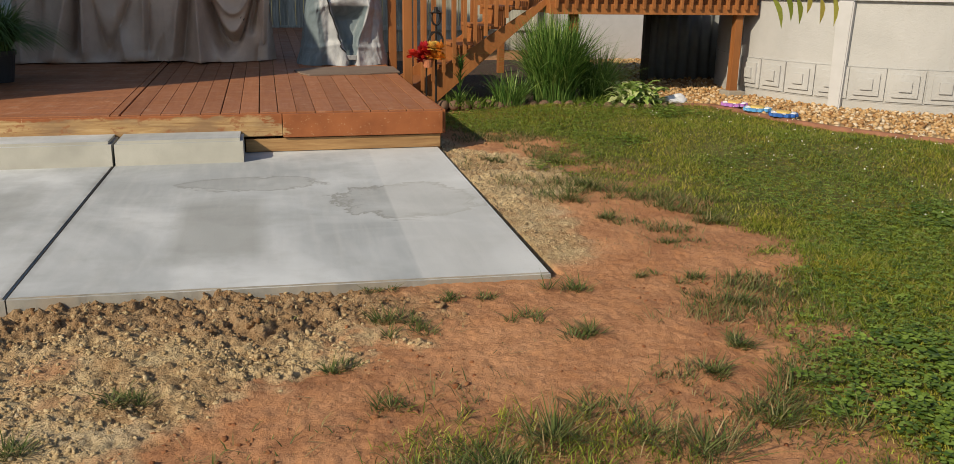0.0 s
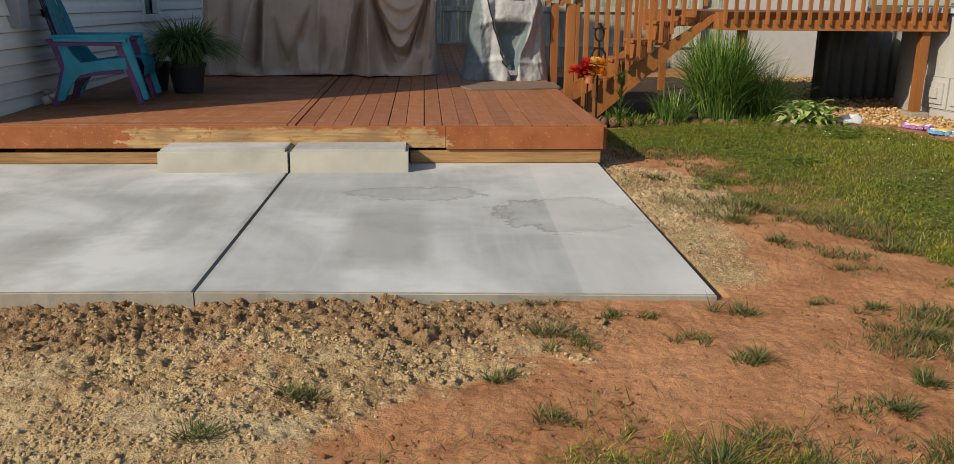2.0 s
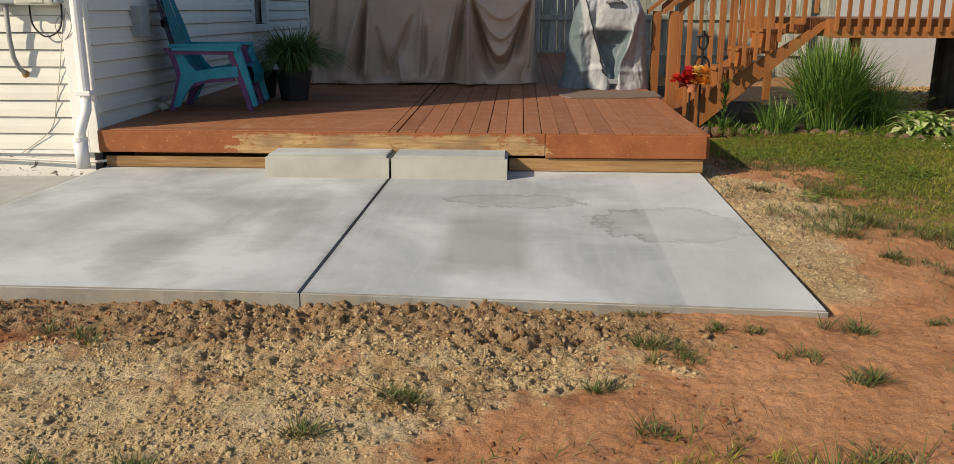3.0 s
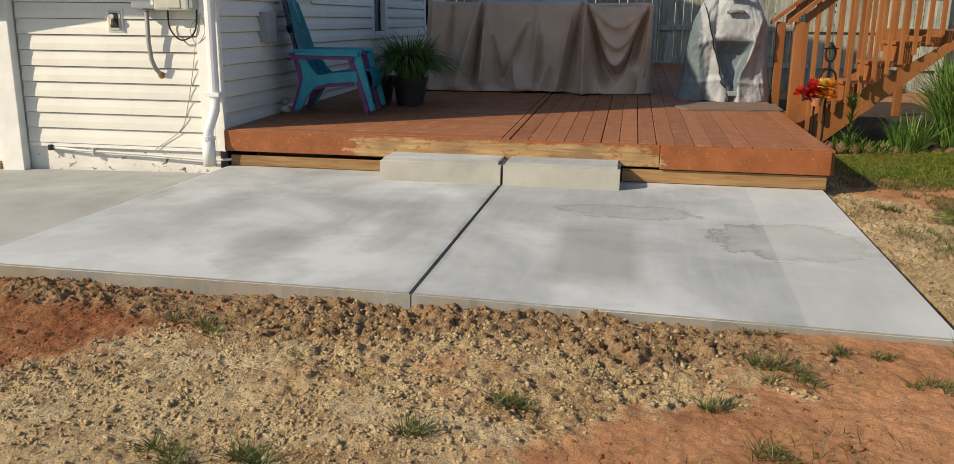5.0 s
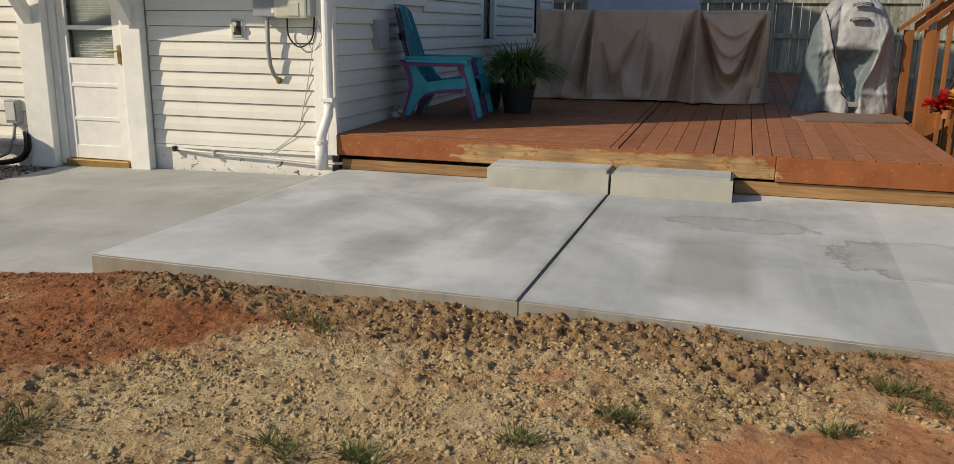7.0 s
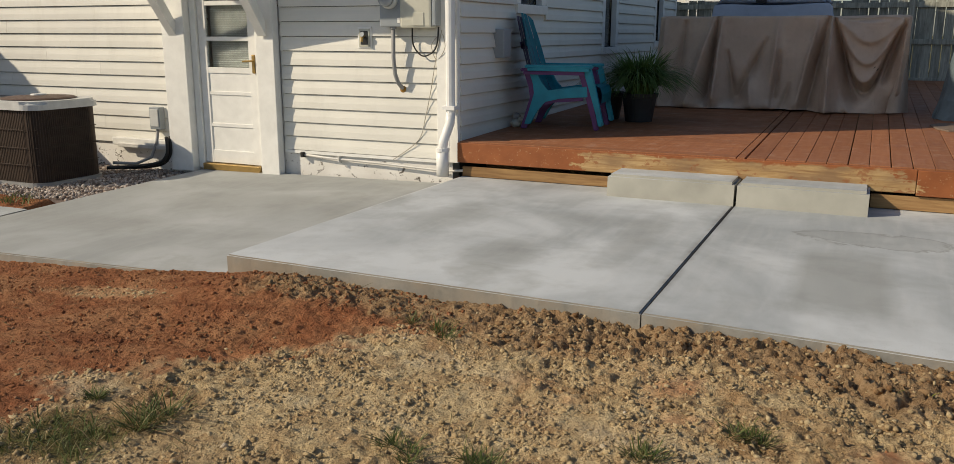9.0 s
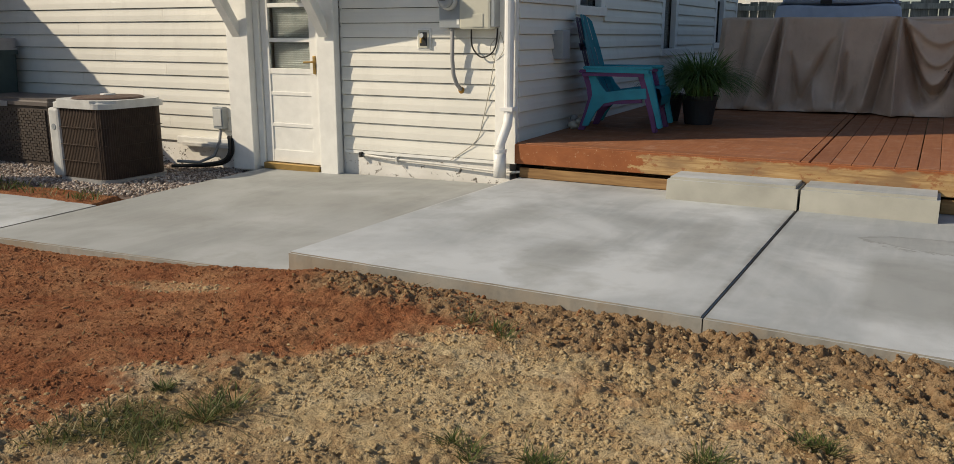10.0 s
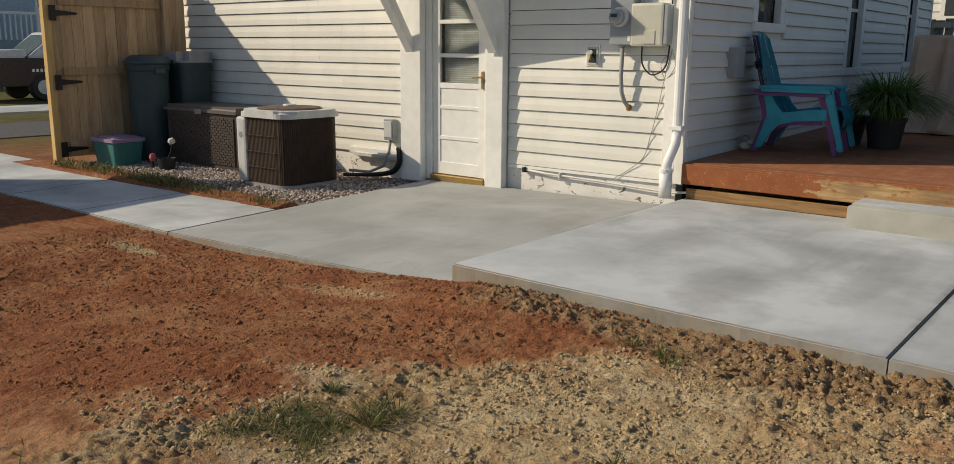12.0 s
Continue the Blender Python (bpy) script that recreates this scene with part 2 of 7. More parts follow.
def make_soil():
    """Bare earth: red clay, pale sand and brown clods, and the green under the lawn, by where each lies."""
    n = Nodes("bare soil", 0.95, spec=0.15)
    p = n.place()
    f1, f2, f3 = n.noise(2.2, 6, 0.6, co=p), n.noise(14, 6, 0.65, co=p), n.noise(70, 4, 0.6, co=p)
    red = n.ramp(f1, (0.3, (0.375, 0.17, 0.075)), (0.7, (0.505, 0.265, 0.132)))
    red = n.mix(n.ramp(f2, (0.4, 0.0), (0.7, 0.45)), red, (0.44, 0.25, 0.15))
    red = n.mix(n.ramp(n.noise(3.1, 6, 0.7, co=p, warp=0.7), (0.48, 0.0), (0.64, 0.6)), red, (0.25, 0.11, 0.055))
    deep = n.ramp(f2, (0.3, (0.24, 0.086, 0.038)), (0.7, (0.40, 0.17, 0.08)))
    deep = n.mix(n.ramp(n.noise(1.7, 6, 0.65, co=p, warp=0.6), (0.45, 0.0), (0.62, 0.7)), deep, (0.46, 0.25, 0.125))
    deep = n.mix(n.ramp(n.noise(2.6, 6, 0.7, co=n.scaled(0.7, 1.6, 1, p), warp=0.9), (0.50, 0.0), (0.62, 0.65)), deep, (0.19, 0.065, 0.03))
    sand = n.ramp(f2, (0.3, (0.51, 0.375, 0.205)), (0.72, (0.74, 0.595, 0.36)))
    sand = n.mix(n.ramp(n.noise(3.4, 5, 0.65, co=p, warp=0.8), (0.44, 0.0), (0.60, 0.72)), sand, (0.38, 0.245, 0.125))
    sand = n.mix(n.ramp(n.noise(1.25, 5, 0.7, co=p, warp=1.2), (0.50, 0.0), (0.60, 0.55)), sand, (0.36, 0.215, 0.105))
    sand = n.mix(n.ramp(n.noise(2.1, 4, 0.6, co=n.scaled(1, 1.4, 1, p)), (0.55, 0.0), (0.68, 0.6)), sand, (0.68, 0.565, 0.38))
    clod = n.ramp(f2, (0.3, (0.29, 0.175, 0.09)), (0.7, (0.48, 0.34, 0.195)))
    green = n.ramp(f1, (0.3, (0.085, 0.09, 0.03)), (0.7, (0.17, 0.145, 0.06)))
    c = n.mix(n.attr("sand"), red, sand)
    c = n.mix(n.attr("deep"), c, deep)
    c = n.mix(n.attr("clod"), c, clod)
    c = n.mix(n.attr("lawn"), c, green)
    c = n.mix(n.ramp(f3, (0.56, 0.0), (0.7, 0.5)), c, n.mix(1.0, c, (0.5, 0.48, 0.46), "MULTIPLY"))
    c = n.mix(n.ramp(n.noise(40, 3, co=p), (0.70, 0.0), (0.76, 0.35)), c, (0.52, 0.42, 0.30))
    n.color(c)
    # grains and crumbs too small to lie loose
    wob = n.t.nodes.new("ShaderNodeVectorMath")
    wob.operation = "MULTIPLY_ADD"
    nz = n.t.nodes.new("ShaderNodeTexNoise")
    n.put(nz.inputs["Vector"], p)
    nz.inputs["Scale"].default_value = 45
    n.put(wob.inputs[0], nz.outputs["Color"])
    wob.inputs[1].default_value = (0.010, 0.010, 0.010)
    n.put(wob.inputs[2], p)
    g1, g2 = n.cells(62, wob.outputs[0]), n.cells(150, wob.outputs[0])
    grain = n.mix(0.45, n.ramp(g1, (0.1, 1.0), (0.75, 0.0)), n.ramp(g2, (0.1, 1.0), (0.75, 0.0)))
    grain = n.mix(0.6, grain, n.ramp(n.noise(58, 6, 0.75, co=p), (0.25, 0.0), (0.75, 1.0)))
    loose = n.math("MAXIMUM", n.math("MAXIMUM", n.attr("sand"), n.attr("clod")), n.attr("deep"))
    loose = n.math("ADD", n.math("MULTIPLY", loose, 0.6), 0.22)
    # low gaps between grains darkened in colour, standing in for their shade
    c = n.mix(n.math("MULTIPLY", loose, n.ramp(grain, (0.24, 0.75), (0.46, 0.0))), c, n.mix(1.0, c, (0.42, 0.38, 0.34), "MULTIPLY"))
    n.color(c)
    h = n.mix(loose, n.mix(0.5, (0.5, 0.5, 0.5), n.mix(0.5, n.noise(38, 6, 0.7, co=p), n.noise(120, 4, 0.7, co=p))), grain)
    return n.bump(h, 0.019).mat


def make_island(name, stops, rough=0.6, sub=0.0, spec=0.3, scale=60, patchy=None, grain=0.0):
    """Loose pieces in one mesh, each of its own tone."""
    n = Nodes(name, rough, spec=spec)
    c = n.ramp(n.island(), *stops)
    if patchy:
        c = n.mix(n.ramp(n.noise(1.6, 5, 0.65, co=n.place()), (0.42, 0.0), (0.62, 0.6)), c, n.mix(1.0, c, patchy, "MULTIPLY"))
    c = n.mix(n.ramp(n.noise(scale, 3, co=n.place()), (0.35, 0.35), (0.65, 0.0)), c, n.mix(1.0, c, (0.55, 0.55, 0.5), "MULTIPLY"))
    n.color(c)
    if grain:
        n.bump(n.mix(0.5, n.noise(110, 5, 0.7, co=n.place()), n.noise(300, 3, 0.7, co=n.place())), grain)
    if sub:
        tr = n.t.nodes.new("ShaderNodeBsdfTranslucent")
        n.put(tr.inputs[0], c)
        mx = n.t.nodes.new("ShaderNodeMixShader")
        mx.inputs[0].default_value = sub
        out = n.t.nodes["Material Output"]
        n.t.links.new(n.b.outputs[0], mx.inputs[1]), n.t.links.new(tr.outputs[0], mx.inputs[2])
        n.t.links.new(mx.outputs[0], out.inputs[0])
    return n.mat


def make_cloth(name, lo, hi, rough=0.75):
    n = Nodes(name, rough, spec=0.25)
    f = n.noise(3, 6, 0.6)
    c = n.ramp(f, (0.3, lo), (0.7, hi))
    c = n.mix(n.ramp(n.noise(9, 7, 0.7), (0.55, 0.0), (0.75, 0.35)), c, tuple(v * 0.7 for v in lo))
    n.color(c)
    hang = n.noise(1.0, 5, 0.55, co=n.scaled(9, 9, 1.6), warp=0.9)
    return n.bump(n.mix(0.2, hang, n.noise(300, 2)), 0.016).mat


def make_fence_wood(name, lo, hi, dark):
    n = Nodes(name, 0.85, spec=0.2)
    p = n.place()
    e = n.each()
    f = n.noise(1.0, 6, 0.65, co=n.scaled(28, 28, 1.5, p), warp=0.8)
    c = n.ramp(f, (0.3, lo), (0.7, hi))
    c = n.mix(n.ramp(n.noise(2.5, 6, 0.7, co=n.scaled(3, 3, 0.6, p)), (0.48, 0.0), (0.7, 0.7)), c, dark)
    c = n.mix(1.0, c, n.ramp(e, (0, 0.72), (1, 1.18)), "MULTIPLY")
    n.color(c)
    return n.bump(f, 0.003).mat


def make_glass(name, tint=(0.9, 0.95, 0.95)):
    n = Nodes(name, 0.03)
    n.b.inputs["Transmission Weight"].default_value = 1.0
    n.b.inputs["IOR"].default_value = 1.45
    n.b.inputs["Base Color"].default_value = (*tint, 1)
    return n.mat


def make_pool_wall():
    n = Nodes("embossed white pool wall", 0.6, spec=0.3)
    p = n.place()
    c = n.ramp(n.noise(1.5, 5, co=p), (0.3, (0.36, 0.365, 0.365)), (0.7, (0.44, 0.445, 0.445)))
    low = n.band(n.axis(2, p), -0.3, 0.12, 0.10)
    c = n.mix(n.math("MULTIPLY", low, n.ramp(n.noise(12, 6, 0.7, co=p), (0.4, 0.0), (0.7, 0.6))), c, (0.42, 0.38, 0.31))
    n.color(c)
    return n.bump(n.mix(0.4, n.noise(30, 5, 0.7, co=p, warp=1.0), n.noise(9, 4, co=p)), 0.010).mat


CONCRETE, RAW = make_concrete(), make_raw_concrete()
DECK, FASCIA = make_deck_paint(), make_fascia()
CAST = plain("smooth cast concrete face", (0.40, 0.395, 0.35), 0.9, vary=0.14, scale=4.0, depth=0.0015)
BARE = make_stain_wood("bare weathered timber", (0.22, 0.115, 0.045), (0.46, 0.29, 0.13), grain=(2.5, 34, 34), rough=0.8)
STAIN = make_stain_wood("orange-brown stained wood", (0.26, 0.094, 0.026), (0.37, 0.15, 0.046), grain=(16, 16, 1.6), worn=(0.46, 0.27, 0.14), chips=-0.06)
SIDING = make_siding("cream vinyl siding", (0.78, 0.77, 0.71))
TRIM = plain("white trim paint", (0.80, 0.80, 0.77), 0.5, vary=0.06)
PEEL = make_peeling()
SOIL = make_soil()
SHELL_PVC = plain("white downspout enamel", (0.80, 0.80, 0.79), 0.35, vary=0.05)
PIPE = plain("white pipe", (0.62, 0.61, 0.58), 0.5)
GREY_BOX = plain("grey enamelled steel", (0.29, 0.32, 0.345), 0.45, vary=0.08)
CONDUIT = plain("grey conduit", (0.30, 0.30, 0.30), 0.5)
BEIGE = plain("beige plastic", (0.52, 0.515, 0.44), 0.5, vary=0.06)
BLACK = plain("black rubber", (0.018, 0.018, 0.018), 0.55)
JOINT = plain("dusty black joint filler", (0.03, 0.027, 0.024), 1.0)
IRON = plain("black wrought iron", (0.02, 0.018, 0.017), 0.45, 0.3)
BRASS = plain("dull brass", (0.45, 0.31, 0.12), 0.4, 0.9)
SILL_BRASS = plain("brass threshold", (0.40, 0.27, 0.10), 0.45, 0.7)
GLASS = make_glass("window glass")
# near-black colour that stands in for shade in gaps and hollows
DARK = plain("painted dark shade", (0.03, 0.032, 0.035), 0.9)
BLIND = plain("white blind slats", (0.66, 0.67, 0.66), 0.6)
TEAL = plain("teal plastic", (0.022, 0.30, 0.40), 0.45, vary=0.12)
PURPLE = plain("purple plastic", (0.135, 0.045, 0.16), 0.45, vary=0.12)
POT = plain("dark plastic pot", (0.022, 0.025, 0.028), 0.5)
BROWN_CLOTH = make_cloth("taupe furniture cover", (0.50, 0.385, 0.30), (0.64, 0.505, 0.40))


def make_grill_cloth():
    """Silver front panel between blue-grey side panels, all creased."""
    n = Nodes("silver and blue-grey grill cover", 0.5, spec=0.35)
    p = n.place()
    crease = n.noise(5, 6, 0.6, co=n.scaled(1, 1, 0.6, p), warp=1.6)
    silver = n.ramp(crease, (0.3, (0.27, 0.29, 0.31)), (0.7, (0.42, 0.44, 0.465)))
    blue = n.ramp(crease, (0.3, (0.10, 0.135, 0.155)), (0.7, (0.17, 0.215, 0.24)))
    x, z = n.axis(0, p), n.axis(2, p)
    side = n.band(n.math("ADD", x, n.math("MULTIPLY", z, 0.12)), -3.0, -0.625, 0.012)
    # flap between seam and lapel: blue-grey cloth, the lid's shade coloured in with it
    left = n.band(n.math("ADD", x, n.math("MULTIPLY", z, 0.31)), -0.315, 3.0, 0.006)
    right = n.band(n.math("SUBTRACT", x, n.math("MULTIPLY", z, 0.26)), -3.0, -0.475, 0.006)
    flap = n.math("MULTIPLY", n.math("MULTIPLY", left, right), n.band(z, 0.3, 1.02, 0.01))
    n.color(n.mix(n.math("MAXIMUM", side, flap), silver, blue))
    return n.bump(n.mix(0.3, crease, n.noise(11, 5, 0.6, co=p, warp=2.0)), 0.012).mat


GREY_CLOTH = make_grill_cloth()
OLD_GREY = make_cloth("silver-grey grill cover", (0.22, 0.24, 0.255), (0.36, 0.375, 0.39), 0.5)
BLUE_CLOTH = make_cloth("blue-grey cover", (0.40, 0.45, 0.55), (0.53, 0.585, 0.70))
MAT = make_stain_wood("grey-brown outdoor mat", (0.17, 0.125, 0.10), (0.30, 0.23, 0.18), grain=(3, 60, 60), rough=0.9)
OLD_FENCE = make_fence_wood("silvered fence boards", (0.23, 0.24, 0.20), (0.50, 0.50, 0.43), (0.09, 0.095, 0.08))
NEW_FENCE = make_fence_wood("brown cedar boards", (0.46, 0.31, 0.17), (0.68, 0.48, 0.29), (0.31, 0.19, 0.10))
YELLOW_POST = make_fence_wood("yellow pine post", (0.48, 0.31, 0.115), (0.62, 0.44, 0.19), (0.33, 0.20, 0.08))
POOL = make_pool_wall()
POOL_TRIM = plain("white pool upright", (0.46, 0.465, 0.475), 0.4, vary=0.04)
GRASS = make_island("lawn grass", ((0.0, (0.055, 0.095, 0.010)), (0.45, (0.21, 0.285, 0.025)), (0.85, (0.35, 0.39, 0.065)), (1.0, (0.47, 0.42, 0.18))), 0.55, 0.35, patchy=(1.45, 1.05, 0.8))
TUFT = make_island("tuft grass", ((0.0, (0.055, 0.09, 0.02)), (0.55, (0.125, 0.155, 0.04)), (0.85, (0.24, 0.21, 0.09)), (1.0, (0.36, 0.27, 0.14))), 0.55, 0.25)
CLOVER = make_island("clover leaves", ((0.0, (0.06, 0.12, 0.015)), (1.0, (0.29, 0.41, 0.07))), 0.5, 0.3)
PETAL = plain("white clover flowers", (0.75, 0.74, 0.68), 0.7)
REED = make_island("ornamental grass", ((0.0, (0.05, 0.12, 0.022)), (0.6, (0.13, 0.25, 0.05)), (1.0, (0.28, 0.38, 0.10))), 0.45, 0.25)
DARK_REED = make_island("dark drooping grass", ((0.0, (0.06, 0.12, 0.03)), (1.0, (0.18, 0.29, 0.075))), 0.5, 0.3)
STRAW = make_island("dry grass", ((0.0, (0.13, 0.12, 0.05)), (1.0, (0.32, 0.26, 0.13))), 0.8, 0.2)
HOSTA = make_island("variegated leaves", ((0.0, (0.17, 0.33, 0.06)), (0.4, (0.42, 0.54, 0.15)), (1.0, (0.76, 0.78, 0.48))), 0.45, 0.25)
CLODS = make_island("brown clods", ((0.0, (0.24, 0.13, 0.062)), (0.5, (0.35, 0.22, 0.115)), (1.0, (0.46, 0.33, 0.19))), 0.95, spec=0.1, grain=0.012)
SANDY = make_island("sandy crumbs", ((0.0, (0.44, 0.32, 0.175)), (0.6, (0.55, 0.42, 0.245)), (0.99, (0.62, 0.49, 0.30)), (1.0, (0.64, 0.56, 0.44))), 0.95, spec=0.1, grain=0.010)
REDCLOD = make_island("red clay crumbs", ((0.0, (0.26, 0.098, 0.045)), (0.93, (0.39, 0.185, 0.09)), (1.0, (0.46, 0.27, 0.16))), 0.95, spec=0.1, grain=0.010)
PEBBLE = make_island("river gravel", ((0.0, (0.26, 0.13, 0.05)), (0.35, (0.42, 0.25, 0.10)), (0.75, (0.52, 0.36, 0.19)), (1.0, (0.62, 0.53, 0.40))), 0.7)
GREY_PEBBLE = make_island("grey gravel", ((0.0, (0.20, 0.15, 0.12)), (0.5, (0.42, 0.34, 0.29)), (1.0, (0.66, 0.60, 0.55))), 0.8)
EDGING = plain("terracotta edging", (0.23, 0.105, 0.06), 0.8, vary=0.25, depth=0.004)
STONE = plain("brown edging stone", (0.17, 0.105, 0.07), 0.9, vary=0.3, depth=0.006)
AC_PANEL = plain("light grey condenser panel", (0.56, 0.57, 0.56), 0.5)
AC_COIL = plain("rusty brown coil guard", (0.055, 0.037, 0.028), 0.7, 0.2, vary=0.3)
AC_TOP = plain("brown fan grille", (0.10, 0.06, 0.045), 0.6)
RESIN = plain("dark brown resin", (0.065, 0.052, 0.046), 0.5)
RESIN_LID = plain("grey-brown resin lid", (0.12, 0.105, 0.10), 0.45)
CAN_BLACK = plain("charcoal plastic", (0.045, 0.072, 0.075), 0.5)
CAN_LID = plain("pale grey plastic lid", (0.34, 0.33, 0.34), 0.55)
TOTE_TEAL = plain("green-teal tote plastic", (0.045, 0.19, 0.18), 0.5)
TOTE_LID = plain("lilac tote lid", (0.30, 0.22, 0.34), 0.5)
RED_PETAL, DARKRED_PETAL = make_island("red petals", ((0.0, (0.62, 0.03, 0.025)), (1.0, (0.80, 0.08, 0.04))), 0.6, 0.4), make_island("crimson petals", ((0.0, (0.50, 0.015, 0.04)), (1.0, (0.75, 0.05, 0.09))), 0.6, 0.4)
YELLOW_PETAL, ORANGE_PETAL = make_island("yellow petals", ((0.0, (0.85, 0.52, 0.08)), (1.0, (0.90, 0.70, 0.25))), 0.6, 0.4), make_island("orange petals", ((0.0, (0.80, 0.26, 0.03)), (1.0, (0.85, 0.42, 0.06))), 0.6, 0.4)
FRUIT_LEAF = make_island("fruit tree leaves", ((0.0, (0.12, 0.19, 0.03)), (0.6, (0.26, 0.29, 0.05)), (1.0, (0.45, 0.36, 0.08))), 0.45, 0.35)
TREE_LEAF = make_island("tree leaves", ((0.0, (0.04, 0.08, 0.02)), (1.0, (0.13, 0.19, 0.04))), 0.5, 0.25)

# ---- building helpers ----
rng = np.random.default_rng(7)


def part(name, bm, material, parent=None, label="", smooth=False):
    """Links a bmesh as one mesh object, under a thing or part if one is given."""
    me = bpy.data.meshes.new(name)
    bmesh.ops.recalc_face_normals(bm, faces=bm.faces)
    bm.to_mesh(me)
    bm.free()
    me.materials.append(material)
    if smooth:
        me.polygons.foreach_set("use_smooth", [True] * len(me.polygons))
    ob = new(name, me)
    ob.parent = parent
    if label:
        ob["label"] = label
    return ob


def thing(name, label, category, group="", at=(0, 0, 0), kind=""):
    ob = new(name)
    ob.location = at
    return tagged(ob, label, category, group, kind)


def shared(name, mesh, m, parent):
    ob = new(name, mesh)
    ob.parent = parent
    ob.matrix_basis = m
    return ob


def add_box(bm, x0, x1, y0, y1, z0, z1, bevel=0.0, m=None):
    vs = [bm.verts.new((x, y, z)) for z in (z0, z1) for x, y in ((x0, y0), (x1, y0), (x1, y1), (x0, y1))]
    fs = [bm.faces.new([vs[k] for k in q]) for q in ((3, 2, 1, 0), (4, 5, 6, 7), (0, 1, 5, 4), (1, 2, 6, 5), (2, 3, 7, 6), (3, 0, 4, 7))]
    if m is not None:
        bmesh.ops.transform(bm, matrix=m, verts=vs)
    if bevel:
        bmesh.ops.bevel(bm, geom=list({e for f in fs for e in f.edges}), offset=bevel, segments=2, affect="EDGES", profile=0.6)
    return vs


def box(*a, **k):
    bm = bmesh.new()
    add_box(bm, *a, **k)
    return bm


def add_rod(bm, a, b, r0, r1=None, seg=10):
    a, b = Vector(a), Vector(b)
    m = Matrix.Translation((a + b) / 2) @ (b - a).to_track_quat("Z", "Y").to_matrix().to_4x4()
    bmesh.ops.create_cone(bm, cap_ends=True, segments=seg, radius1=r0, radius2=r0 if r1 is None else r1, depth=(b - a).length, matrix=m)


def add_tube(bm, pts, r, seg=8, flat=1.0):
    """A tube along points; flat < 1 squeezes it sideways to a strip."""
    pts = [Vector(p) for p in pts]
    rings = []
    side = None
    for i, p in enumerate(pts):
        d = (pts[min(i + 1, len(pts) - 1)] - pts[max(i - 1, 0)]).normalized()
        if side is None:
            side = d.cross(Vector((0.13, 0.31, 0.94))).normalized()
        side = (side - d * side.dot(d)).normalized()
        up = d.cross(side)
        rr = r[i] if isinstance(r, (list, tuple)) else r
        rings.append([bm.verts.new(p + rr * (math.cos(2 * math.pi * k / seg) * side + flat * math.sin(2 * math.pi * k / seg) * up)) for k in range(seg)])
    for a, b in zip(rings, rings[1:]):
        for k in range(seg):
            bm.faces.new((a[k], a[(k + 1) % seg], b[(k + 1) % seg], b[k]))
    bm.faces.new(rings[0][::-1])
    bm.faces.new(rings[-1])


def tube(pts, r, seg=8, flat=1.0):
    bm = bmesh.new()
    add_tube(bm, pts, r, seg, flat)
    return bm


def add_lathe(bm, profile, seg=24, m=None):
    """A turned shape from (radius, height) pairs."""
    rings = [[bm.verts.new((r * math.cos(2 * math.pi * k / seg), r * math.sin(2 * math.pi * k / seg), z)) for k in range(seg)] for r, z in profile]
    for a, b in zip(rings, rings[1:]):
        for k in range(seg):
            bm.faces.new((a[k], a[(k + 1) % seg], b[(k + 1) % seg], b[k]))
    bm.faces.new(rings[0][::-1])
    bm.faces.new(rings[-1])
    if m is not None:
        bmesh.ops.transform(bm, matrix=m, verts=[v for r in rings for v in r])


def lathe(profile, seg=24, m=None):
    bm = bmesh.new()
    add_lathe(bm, profile, seg, m)
    return bm


def add_prism(bm, outline, y0, y1, axis="y"):
    """An outline of (u, v) pairs pushed from y0 to y1 along an axis: u, v are x, z for "y"; y, z for "x"; x, y for "z"."""
    put = {"y": lambda u, v, w: (u, w, v), "x": lambda u, v, w: (w, u, v), "z": lambda u, v, w: (u, v, w)}[axis]
    a = [bm.verts.new(put(u, v, y0)) for u, v in outline]
    b = [bm.verts.new(put(u, v, y1)) for u, v in outline]
    n = len(outline)
    fs = [bm.faces.new(a), bm.faces.new(b[::-1])]
    for k in range(n):
        fs.append(bm.faces.new((a[k], b[k], b[(k + 1) % n], a[(k + 1) % n])))
    return a + b


def prism(outline, y0, y1, axis="y"):
    bm = bmesh.new()
    add_prism(bm, outline, y0, y1, axis)
    return bm


def quick_mesh(name, verts, tris, material, label="", category="", kind="stuff", smooth=False):
    """A large mesh from arrays: verts (n, 3), tris (m, 3)."""
    me = bpy.data.meshes.new(name)
    me.vertices.add(len(verts))
    me.vertices.foreach_set("co", np.ascontiguousarray(verts, np.float32).ravel())
    me.loops.add(len(tris) * 3)
    me.loops.foreach_set("vertex_index", np.ascontiguousarray(tris, np.int32).ravel())
    me.polygons.add(len(tris))
    me.polygons.foreach_set("loop_start", np.arange(0, len(tris) * 3, 3, dtype=np.int32))
    if smooth:
        me.polygons.foreach_set("use_smooth", np.ones(len(tris), bool))
    me.update(calc_edges=True)
    me.materials.append(material)
    ob = new(name, me)
    return tagged(ob, label, category, kind=kind)


